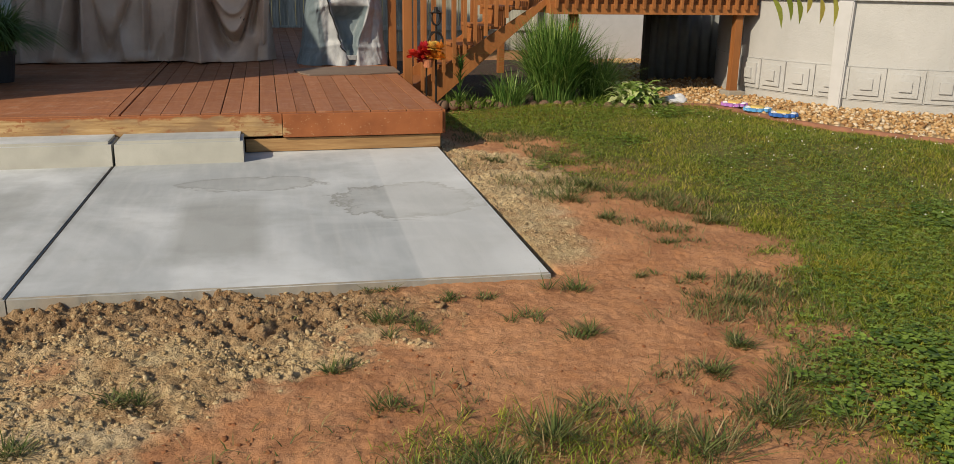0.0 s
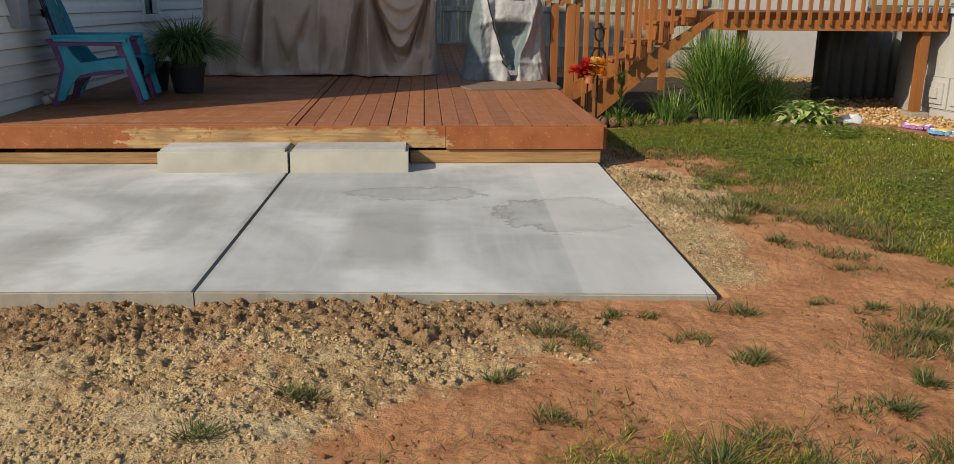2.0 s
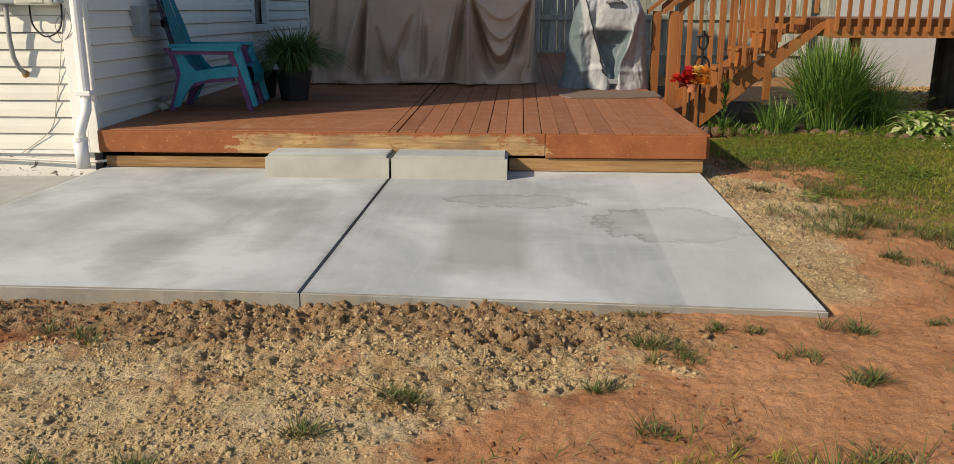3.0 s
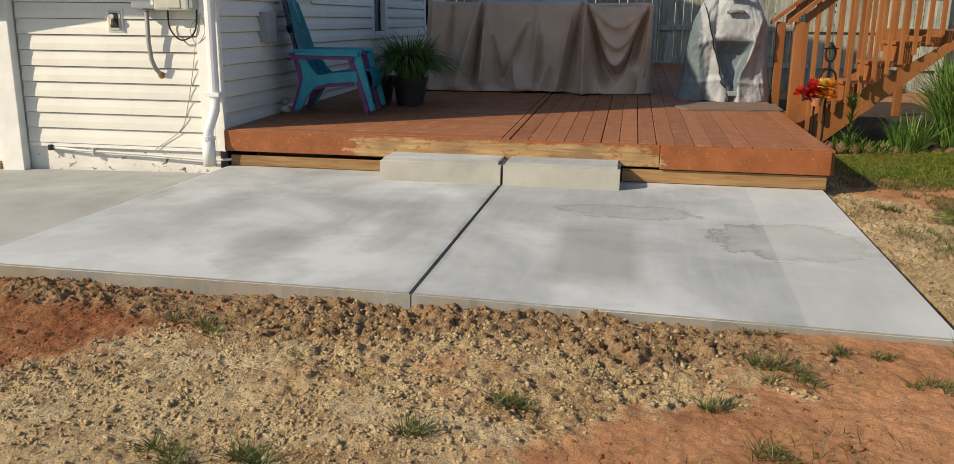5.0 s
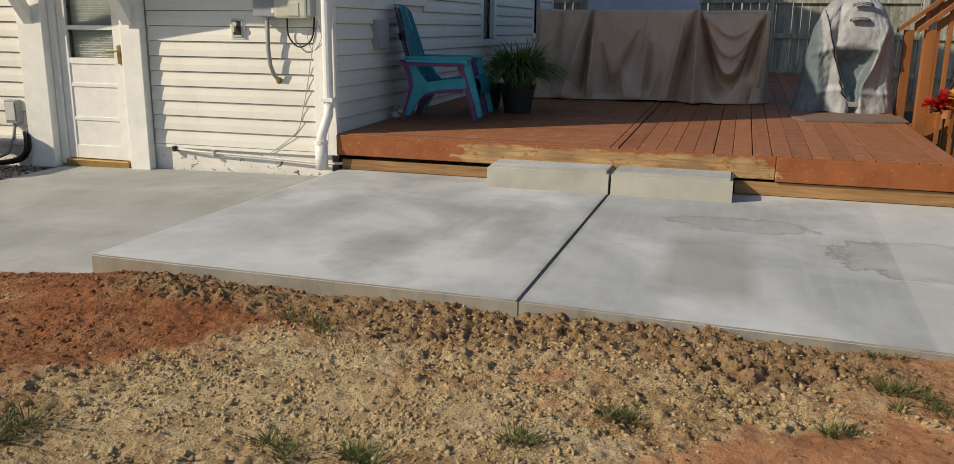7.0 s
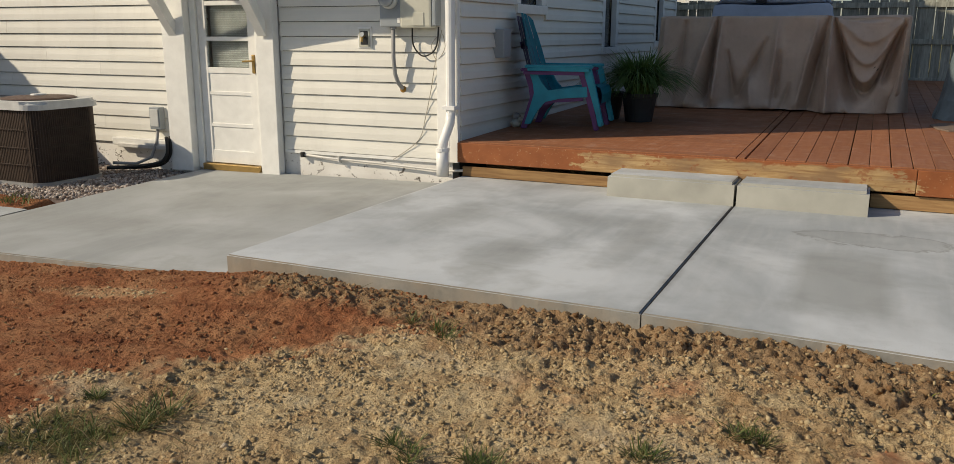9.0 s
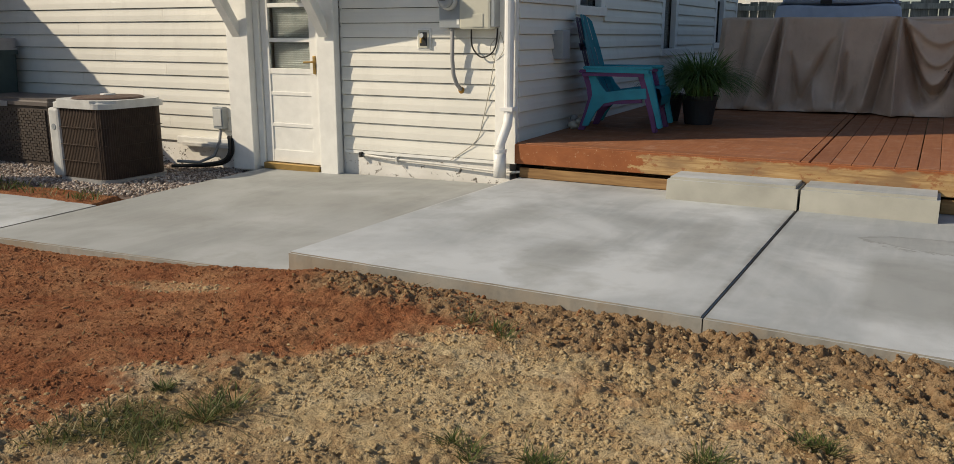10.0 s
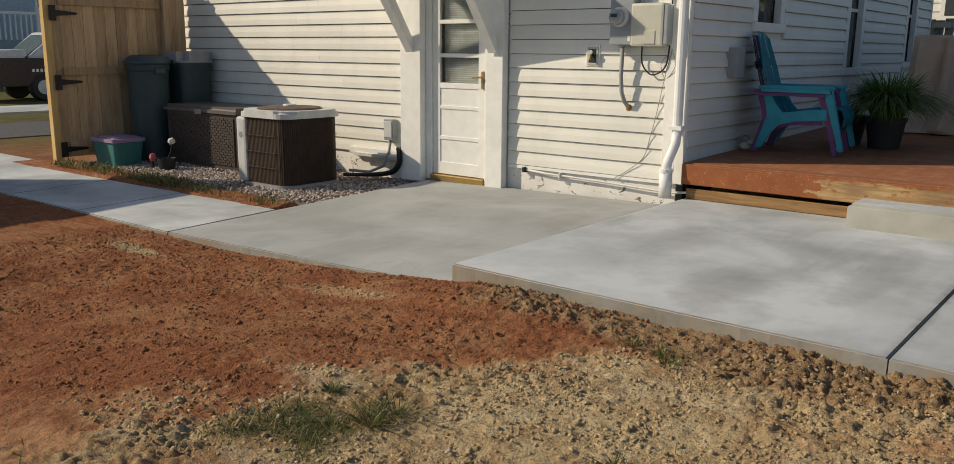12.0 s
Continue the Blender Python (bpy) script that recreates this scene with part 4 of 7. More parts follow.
part("blind_back", box(-7.70, -7.18, 0.108, 0.112, 0.87, 1.8), plain("grey blind", (0.50, 0.51, 0.50), 0.7), door)
h = part("door_handle", box(-7.13, -7.10, 0.002, 0.024, 0.84, 1.02, bevel=0.008), BRASS, door, "brass door handle")
part("lever", tube([(-7.115, 0.012, 0.96), (-7.115, -0.03, 0.96), (-7.21, -0.035, 0.955)], 0.010), BRASS, h)

porch = thing("door_awning", "white painted timber posts and braces carrying a small door awning", "awning", kind="structure")
part("post", box(-8.17, -7.88, -0.085, 0.035, -0.16, 2.25, bevel=0.006), TRIM, porch)
part("post", box(-7.026, -6.815, -0.055, 0.035, -0.155, 2.25, bevel=0.006), TRIM, porch)
for x in (-8.03, -6.92):
    bm = bmesh.new()
    add_prism(bm, [(-0.086, 1.20), (-0.086, 1.34), (-0.68, 2.235), (-0.80, 2.235), (-0.80, 2.18)], x - 0.05, x + 0.05, "x")
    part("brace", bm, TRIM, porch)
    part("bearer", box(x - 0.05, x + 0.05, -0.84, -0.09, 2.24, 2.33), TRIM, porch)
part("awning_roof", box(-8.40, -6.55, -0.97, 0.035, 2.335, 2.40), TRIM, porch)

# ---- things on the back wall ----
meter = thing("electric_meter", "grey steel electric meter box with a round glass meter", "electric meter")
part("meter_box", box(-5.71, -5.48, -0.085, 0.036, 1.27, 1.80, bevel=0.01), GREY_BOX, meter)
part("bezel", lathe([(0.0, 0), (0.085, 0), (0.085, 0.03), (0.078, 0.045), (0.07, 0.05), (0.0, 0.05)], 28, pose(-5.605, -0.083, 1.505, 90)), AC_PANEL, meter)
dome = part("meter_glass", lathe([(0.066, 0.0), (0.066, 0.04), (0.055, 0.062), (0.02, 0.072), (0.0, 0.072)], 28, pose(-5.605, -0.133, 1.505, 90)), plain("pale meter cover", (0.30, 0.33, 0.36), 0.12), meter, smooth=True)
part("dial", box(-5.635, -5.575, -0.209, -0.2055, 1.50, 1.53), BLACK, meter)
part("seal_label", box(-5.53, -5.505, -0.088, -0.0855, 1.30, 1.345), TRIM, meter)
part("conduit", tube([(-5.60, -0.04, 1.29), (-5.60, -0.045, 1.0), (-5.59, -0.04, 0.86), (-5.57, -0.02, 0.78), (-5.555, 0.03, 0.73)], 0.019, 10), CONDUIT, meter, "grey bent conduit", True)
part("collar", tube([(-5.60, -0.04, 1.30), (-5.60, -0.04, 1.25)], 0.03, 12), CONDUIT, meter)
part("sealant", lathe([(0.0, -0.02), (0.03, -0.01), (0.032, 0.0), (0.0, 0.012)], 10, pose(-5.553, 0.034, 0.722, 90)), plain("orange sealant", (0.32, 0.17, 0.03), 0.8), meter)

phone = thing("utility_box", "beige plastic utility box with looping cables on the siding", "utility box")
part("housing", box(-5.46, -5.15, -0.10, 0.036, 1.27, 1.63, bevel=0.022), BEIGE, phone, smooth=False)
part("side_cover", box(-5.149, -5.115, -0.09, 0.036, 1.29, 1.61, bevel=0.006), GREY_BOX, phone)
part("cover_emboss", box(-5.33, -5.22, -0.106, -0.098, 1.29, 1.40, bevel=0.004), BEIGE, phone)


def cable(pts, r, parent, mat=BLACK):
    bm = bmesh.new()
    p = [Vector(v) for v in pts]
    fine = []
    for i in range(len(p) - 1):
        a, b, c, d = p[max(i - 1, 0)], p[i], p[i + 1], p[min(i + 2, len(p) - 1)]
        for s in range(6):
            t = s / 6
            fine.append(0.5 * ((2 * b) + (c - a) * t + (2 * a - 5 * b + 4 * c - d) * t * t + (3 * b - a - 3 * c + d) * t ** 3))
    fine.append(p[-1])
    add_tube(bm, fine, r, 6)
    return part("cable", bm, mat, parent, smooth=True)


cable([(-5.39, 0.0, 1.27), (-5.38, 0.0, 1.12), (-5.28, -0.005, 1.03), (-5.16, 0.0, 1.10), (-5.13, 0.0, 1.28)], 0.007, phone)
cable([(-5.125, 0.0, 1.62), (-5.115, 0.0, 1.85), (-5.12, 0.01, 2.2)], 0.007, phone)
cable([(-5.10, -0.0, 1.25), (-5.17, 0.018, 1.0), (-5.22, 0.022, 0.75), (-5.28, 0.025, 0.5), (-5.36, 0.028, 0.28), (-5.62, 0.02, 0.09)], 0.0035, phone, plain("old grey cable", (0.35, 0.33, 0.28), 0.6))
cable([(-5.09, 0.0, 1.22), (-5.07, 0.0, 1.1), (-5.16, 0.016, 1.0), (-5.21, 0.018, 1.12), (-5.14, 0.0, 1.2)], 0.003, phone, plain("thin grey cable", (0.30, 0.28, 0.24), 0.6))

meter.location = (0.09, 0, 0.012)
phone.location.x = 0.05

outlet = thing("wall_outlet", "recessed hose bib plate in a white square frame", "outlet")
part("plate", box(-5.92, -5.775, 0.024, 0.040, 1.09, 1.28, bevel=0.004), TRIM, outlet)
part("rim", box(-5.905, -5.79, 0.016, 0.0235, 1.105, 1.265, bevel=0.003), BEIGE, outlet)
# flat dark plate: the hollow's shade is colour, nothing is cut in
part("recess", box(-5.885, -5.81, 0.0125, 0.0155, 1.125, 1.245), DARK, outlet)
part("tap", tube([(-5.85, 0.015, 1.20), (-5.85, -0.02, 1.19), (-5.85, -0.025, 1.15)], 0.012, 8), BRASS, outlet)
part("tap_wheel", lathe([(0.0, 0), (0.022, 0), (0.022, 0.008), (0.0, 0.008)], 12, pose(-5.845, -0.02, 1.215, 75)), GREY_BOX, outlet)

foot_pipe = thing("drain_pipe", "white pipe running along the foundation strip", "pipe")
part("pipe", tube([(-6.58, 0.03, 0.075), (-6.3, 0.02, 0.06), (-5.7, 0.02, 0.045), (-5.0, 0.012, 0.02), (-4.85, -0.02, 0.04), (-4.72, 0.01, 0.07)], 0.011, 8), PIPE, foot_pipe, smooth=True)
part("bracket", box(-6.60, -6.57, 0.0, 0.059, 0.05, 0.10, bevel=0.004), BLACK, foot_pipe)
part("strap", box(-6.17, -6.155, -0.002, 0.059, 0.03, 0.085), PIPE, foot_pipe)

spout = thing("downspout", "white enamelled downspout ending on the patio slab", "downspout")
part("upper_pipe", tube([(-4.94, -0.055, 3.2), (-4.94, -0.055, 1.6), (-4.94, -0.055, 0.55)], 0.042, 12), SHELL_PVC, spout)
part("elbow", tube([(-4.94, -0.055, 0.56), (-4.945, -0.06, 0.46), (-4.965, -0.085, 0.38), (-4.985, -0.11, 0.30), (-4.99, -0.12, 0.22)], 0.041, 14), SHELL_PVC, spout, smooth=True)
part("boot", tube([(-4.99, -0.12, 0.24), (-4.99, -0.12, -0.005)], 0.055, 16), SHELL_PVC, spout, smooth=True)
part("boot_collar", tube([(-4.99, -0.12, 0.245), (-4.99, -0.12, 0.215)], 0.060, 16), SHELL_PVC, spout)
part("strap", box(-5.0, -4.88, -0.105, 0.012, 0.575, 0.61, bevel=0.004), SHELL_PVC, spout)

disc = thing("disconnect_box", "small grey switch box on the siding with a cable", "switch box")
part("housing", box(-8.47, -8.33, -0.045, 0.034, 0.24, 0.47, bevel=0.008), GREY_BOX, disc)
part("cover", box(-8.455, -8.345, -0.053, -0.0455, 0.27, 0.45, bevel=0.004), AC_PANEL, disc)
part("whip", tube([(-8.40, -0.01, 0.24), (-8.41, -0.03, 0.10), (-8.45, -0.08, -0.05), (-8.55, -0.2, -0.11), (-8.66, -0.4, -0.08)], 0.017, 8), CONDUIT, disc, smooth=True)
lines = thing("line_set_cover", "white line cover with black insulated pipes on the wall", "pipe cover")
part("cover", box(-9.05, -8.23, -0.03, 0.034, 0.045, 0.13, bevel=0.01), TRIM, lines)
part("lower_lip", box(-8.95, -8.25, -0.05, -0.031, 0.03, 0.07, bevel=0.006), PIPE, lines)
for o in (0.0, 0.045):
    cable([(-8.20, -0.06 - o, 0.17), (-8.165, -0.09 - o, 0.12), (-8.17, -0.10 - o, 0.0), (-8.26, -0.12 - o, -0.10 + o / 3), (-8.45, -0.22 - o, -0.135 + o / 3), (-8.65, -0.45 - o, -0.12)], 0.019, lines)

# ---- the pool, its deck and the stair ----
PC, PR = Vector((6.42, 2.48, 0)), 2.3
pool = thing("above_ground_pool", "round above-ground pool with embossed white wall panels", "pool")


def arc(r, a):
    return PC.x + r * math.cos(a), PC.y + r * math.sin(a)


def ring_wall(r0, r1, z0, z1, a0=0.0, a1=2 * math.pi, n=96):
    """A curved wall between two radii and heights."""
    bm = bmesh.new()
    closed = abs(a1 - a0 - 2 * math.pi) < 1e-6
    cols = []
    for k in range(n if closed else n + 1):
        a = a0 + (a1 - a0) * k / n
        cols.append([bm.verts.new((*arc(r, a), z)) for r, z in ((r1, z0), (r1, z1), (r0, z1), (r0, z0))])
    m = len(cols)
    for k in range(m if closed else m - 1):
        p_, q_ = cols[k], cols[(k + 1) % m]
        for j in range(4):
            bm.faces.new((p_[j], q_[j], q_[(j + 1) % 4], p_[(j + 1) % 4]))
    if not closed:
        bm.faces.new(cols[0])
        bm.faces.new(cols[-1][::-1])
    return bm


part("pool_wall", ring_wall(PR - 0.03, PR, -0.06, 1.18), POOL, pool)
part("top_rail", ring_wall(PR - 0.12, PR + 0.05, 1.165, 1.215), POOL_TRIM, pool)
part("water", lathe([(0.0, 1.0), (PR - 0.03, 1.0), (PR - 0.03, 1.01), (0.0, 1.01)], 64, Matrix.Translation(PC)), plain("pool water", (0.05, 0.25, 0.32), 0.05), pool)
# embossed band of nested squares
TILE = 0.36 / PR
tile0 = math.atan2(0.49 - PC.y, 5.26 - PC.x)
for k in range(-2, 9):
    a = tile0 - k * TILE
    if a < -math.pi * 1.05:
        continue
    t_ = part("square_panel", ring_wall(PR, PR + 0.020, 0.165, 0.495, a - TILE * 0.472, a + TILE * 0.472, 6), POOL, pool)
    part("inner_square", ring_wall(PR + 0.020, PR + 0.040, 0.215, 0.445, a - TILE * 0.33, a + TILE * 0.33, 4), POOL, t_)
    part("centre_square", ring_wall(PR + 0.040, PR + 0.060, 0.275, 0.385, a - TILE * 0.16, a + TILE * 0.16, 3), POOL, t_)
part("band_line", ring_wall(PR, PR + 0.006, 0.50, 0.512), POOL, pool)
part("band_line", ring_wall(PR, PR + 0.006, 0.148, 0.160), POOL, pool)
for a in (math.atan2(1.17 - PC.y, 4.52 - PC.x), math.atan2(2.55 - PC.y, 4.12 - PC.x), math.atan2(1.17 - PC.y, 4.52 - PC.x) + 0.62):
    bm = bmesh.new()
    m = Matrix.Translation((*arc(PR + 0.033, a), 0)) @ Matrix.Rotation(a, 4, "Z")
    vs = add_box(bm, -0.03, 0.045, -0.085, 0.085, -0.05, 1.16)
    for v in vs:
        if v.co.z < 0:
            v.co.y *= 0.72
    bmesh.ops.bevel(bm, geom=bm.edges[:], offset=0.012, segments=2, affect="EDGES")
    bmesh.ops.transform(bm, matrix=m, verts=bm.verts)
    part("upright", bm, POOL_TRIM, pool)

DY = 2.2  # front of the pool deck
pdeck = thing("pool_deck", "raised deck beside the pool in orange-brown stain with picket railing", "deck")
part("front_beam", box(1.62, 4.10, DY - 0.04, DY, 0.975, 1.085, bevel=0.005), STAIN, pdeck)
part("rim_joist", box(1.62, 4.10, DY + 0.001, DY + 0.04, 0.985, 1.16, bevel=0.004), STAIN, pdeck)
part("side_beam", box(1.62, 1.66, DY + 0.041, 5.5, 0.985, 1.16), STAIN, pdeck)
x = 1.66
while x < 4.05:
    part("deck_plank", box(x, x + 0.135, DY + 0.045, 5.5, 1.125, 1.16, bevel=0.003), STAIN, pdeck)
    x += 0.14
for px_, py_, z0 in ((1.93, DY + 0.09, 0.03), (3.90, DY + 0.05, 0.12), (1.93, 5.3, 0.0)):
    part("post", box(px_ - 0.045, px_ + 0.045, py_ - 0.045, py_ + 0.045, z0, 0.984, bevel=0.004), STAIN, pdeck)
part("footing", box(3.80, 4.01, DY - 0.07, DY + 0.15, 0.0, 0.125, bevel=0.012), RAW, pdeck, "grey concrete footing block")
part("steel_post", box(3.50, 3.58, 3.86, 3.94, 0.0, 1.12), IRON, pdeck, "black steel post")
part("top_rail", box(1.55, 4.10, DY - 0.07, DY + 0.04, 2.03, 2.07), STAIN, pdeck)
picket = box(-0.017, 0.017, -0.017, 0.017, 0.0, 1.0, bevel=0.002)
for v in picket.verts:
    if v.co.z < 0.1:
        v.co.z += 0.6 * (v.co.y + 0.017)
first = part("picket", picket, STAIN, pdeck)
first.matrix_basis = pose(1.68, DY - 0.058, 1.035)
x = 1.792
while x < 4.08:
    shared("picket", first.data, pose(x, DY - 0.058, 1.035), pdeck)
    x += 0.112

stair = thing("wooden_stair", "orange-brown stained wooden stair with picket railings up to the pool deck", "stair")
SLOPE = 0.83


def stringer_z(x):
    return 0.07 + SLOPE * (x - 0.42)


for y0 in (2.30, 3.32):
    part("stringer", prism([(0.20, -0.02), (0.36, 0.0), (1.62, stringer_z(1.62)), (1.62, 1.14), (0.08, 0.03 + 0.14), (0.08, -0.02)], y0, y0 + 0.038), STAIN, stair)
for k in range(5):
    xs, zs = 0.16 + k * 0.245, 0.235 + k * 0.203
    if zs < 1.1:
        part("tread", box(xs, xs + 0.28, 2.34, 3.318, zs - 0.036, zs, bevel=0.005), STAIN, stair)
        part("riser", box(xs + 0.265, xs + 0.285, 2.34, 3.318, zs, min(zs + 0.165, 1.1)), STAIN, stair)
for y0 in (2.255, 3.385):
    part("newel", box(0.045, 0.135, y0 - 0.045, y0 + 0.045, -0.03, 1.23, bevel=0.005), STAIN, stair)
    part("sloping_rail", prism([(-0.02, 1.20), (-0.02, 1.245), (1.66, 1.245 + 1.68 * SLOPE), (1.66, 1.20 + 1.68 * SLOPE)], y0 - 0.07, y0 + 0.05), STAIN, stair)
    part("sub_rail", prism([(0.14, 1.21), (0.14, 1.30), (1.64, 1.30 + 1.5 * SLOPE), (1.64, 1.21 + 1.5 * SLOPE)], y0 - 0.012, y0 + 0.026), STAIN, stair)
    x = 0.25
    while x < 1.6:
        zb = 0.18 + SLOPE * (x - 0.10) - 0.13
        bm = box(x - 0.018, x + 0.018, y0 - 0.019 if y0 < 3 else y0 - 0.03, y0 + 0.019, max(zb, 0.03), 1.22 + SLOPE * (x + 0.02) + 0.02, bevel=0.002)
        part("picket", bm, STAIN, stair)
        x += 0.114

white_wall = thing("white_shed", "plain white shed wall beyond the stair", "shed")
part("wall", box(3.6, 6.0, 7.6, 7.7, -0.05, 2.0), POOL_TRIM, white_wall)
part("side", box(5.9, 6.0, 7.71, 9.0, -0.05, 2.0), POOL_TRIM, white_wall)
# dark folded sheet added to stand for the deep shade under the pool deck
tarp = bmesh.new()
ps = [(3.60 + 1.12 * k / 40, 4.05 + 0.03 * math.sin(k * 1.1)) for k in range(41)]
for (xa, ya), (xb, yb) in zip(ps, ps[1:]):
    vs = [tarp.verts.new(c) for c in ((xa, ya, 0.0), (xb, yb, 0.0), (xb, yb, 1.12), (xa, ya, 1.12))]
    tarp.faces.new(vs)
bmesh.ops.remove_doubles(tarp, verts=tarp.verts, dist=1e-4)
bmesh.ops.solidify(tarp, geom=tarp.faces[:], thickness=0.004)
tagged(part("dark_curtain", tarp, plain("dark shade sheet", (0.13, 0.14, 0.145), 0.6), None, smooth=True), "dark sheet added under the pool deck for its shade", "tarp")

# ---- back fence ----
fence = thing("board_fence", "tall silvered wooden board fence behind the deck", "fence", kind="structure")
FY = 9.62
fb = box(-0.068, 0.068, 0.0, 0.02, -0.1, 1.80, bevel=0.0)
fence_board = part("board", fb, OLD_FENCE, fence)
fence_board.matrix_basis = pose(-5.5, FY, 0)
x = -5.355
random.seed(11)
while x < 7.2:
    shared("board", fence_board.data, pose(x, FY + random.uniform(-0.004, 0.004), random.uniform(-0.02, 0.02), 0, random.uniform(-0.4, 0.4), 0), fence)
    x += 0.145
for z in (0.42, 1.06, 1.66):
    part("rail", box(-5.6, 7.2, FY - 0.042, FY - 0.006, z, z + 0.088, bevel=0.004), OLD_FENCE, fence)
for x in (-3.6, -1.15, 1.3, 3.75):
    part("post", box(x - 0.045, x + 0.045, FY - 0.135, FY - 0.044, -0.2, 1.86, bevel=0.004), OLD_FENCE, fence)

# ---- covers, chairs and pots on the deck ----


def drape(name, x0, x1, y0, y1, z0, z1, mat, folds, amp, seed, parent=None, top_in=0.0, sag=0.02, flare=0.05, nz=26, per=180, ridges=(), swags=(), dips=(), tuck=None):
    """A cloth cover hanging over a box-like body: flat top with a soft edge, folded sides and an uneven hem."""
    bm = bmesh.new()
    rs = np.random.default_rng(seed)
    w, d = x1 - x0, y1 - y0
    cx, cy = (x0 + x1) / 2, (y0 + y1) / 2
    pts = []
    for k in range(per):
        s = k / per * 2 * (w + d)
        if s < w:
            pts.append((x0 + s, y0, 0, -1))
        elif s < w + d:
            pts.append((x1, y0 + s - w, 1, 0))
        elif s < 2 * w + d:
            pts.append((x1 - (s - w - d), y1, 0, 1))
        else:
            pts.append((x0, y1 - (s - 2 * w - d), -1, 0))
    # folds: some deep and sharp, some wide
    ss = np.arange(per) / per * 2 * (w + d)
    fold = np.zeros(per)
    for _ in range(folds):
        c, wd, a = rs.random() * 2 * (w + d), rs.uniform(0.03, 0.10), rs.uniform(-1, 1)
        dd = np.abs((ss - c + (w + d)) % (2 * (w + d)) - (w + d))
        fold += a * np.exp(-dd / wd)
    hem = fbm(ss, ss * 0 + seed, 2.5, 3, seed) * 0.02
    rings = []
    for i in range(nz + 1):
        f = i / nz  # 0 at the hem, 1 at the top edge
        z = z0 + (z1 - z0) * f
        ring = []
        wave = amp * (1 - f * 0.93) ** 0.7 * fold + 0.012 * fbm(ss * 3, ss * 0 + f * 4, 1.5, 3, seed + 1)
        drop = (1 - f) * (z1 - z0)
        # folds that run down from where the cloth is held up: (s, f) at both ends, width, depth
        for sa, fa, sb, fb_, wd, a in ridges:
            u_ = np.clip((fa - f) / (fa - fb_), 0, 1)
            fade = float(step01(np.array(f), fb_ - 0.10, fb_ + 0.04)) * (1 - float(step01(np.array(f), fa - 0.01, fa + 0.05)))
            wv = wd * (0.35 + 0.65 * u_)
            dd = ss - (sa + (sb - sa) * u_)
            wave = wave + 2.3 * a * fade * min(1.0, 0.25 + (fa - f) * 2.2 if f < fa else 0.25) * np.exp(-(np.abs(dd) / wv) ** 1.25)
        # hanging loops between two held points: (s0, s1, f at the ends, lowest f, skew, width, depth)
        for s0, s1, fe, fl, skew, wd, a in swags:
            u_ = np.clip((ss - s0) / (s1 - s0), 0, 1)
            on = (ss > s0) & (ss < s1)
            fc = fe - (fe - fl) * np.sin(np.pi * u_ ** skew) ** 1.3
            below = np.where(f < fc, 0.55, 1.5)
            wave = wave + on * 1.5 * a * np.sin(np.pi * u_) ** 0.4 * np.exp(-(np.abs(f - fc) / (wd * below)) ** 1.3)
        if tuck:
            wave = wave - tuck[2] * (1 - f) ** 1.3 * step01(ss, tuck[0], tuck[1]) * (1 - step01(ss, w + d * 0.6, w + d))
        inset = top_in * f ** 1.5 - flare * (1 - f) ** 1.5
        for k, (px_, py_, nx_, ny_) in enumerate(pts):
            qx, qy = cx + (px_ - cx) * (1 - 2 * inset / w), cy + (py_ - cy) * (1 - 2 * inset / d)
            zz = z + (hem[k] * (1 - f) if i else hem[k] + 0.01)
            if f > 0.9:
                sk = ss[k] if ss[k] < w else 2 * w + d - ss[k]
                low = sum(dz * math.sin(math.pi * (sk - a) / (b - a)) for a, b, dz in dips if a < sk < b) if dips else sag * abs(math.sin(ss[k] * 2.3 + seed))
                zz -= low * (f - 0.9) / 0.1
            ring.append(bm.verts.new((qx + nx_ * wave[k], qy + ny_ * wave[k], zz)))
        rings.append(ring)
    for r_, (sh, dz) in enumerate(((0.97, 0.012), (0.9, 0.016), (0.6, 0.012), (0.2, 0.004))):
        rings.append([bm.verts.new((cx + (v.co.x - cx) * sh, cy + (v.co.y - cy) * sh, v.co.z + dz + 0.01 * math.sin(5 * v.co.x) * (1 - sh))) for v in rings[nz]])
    for a, b in zip(rings, rings[1:]):
        for k in range(per):
            bm.faces.new((a[k], a[(k + 1) % per], b[(k + 1) % per], b[k]))
    bm.faces.new(rings[-1])
    return part(name, bm, mat, parent, smooth=True)


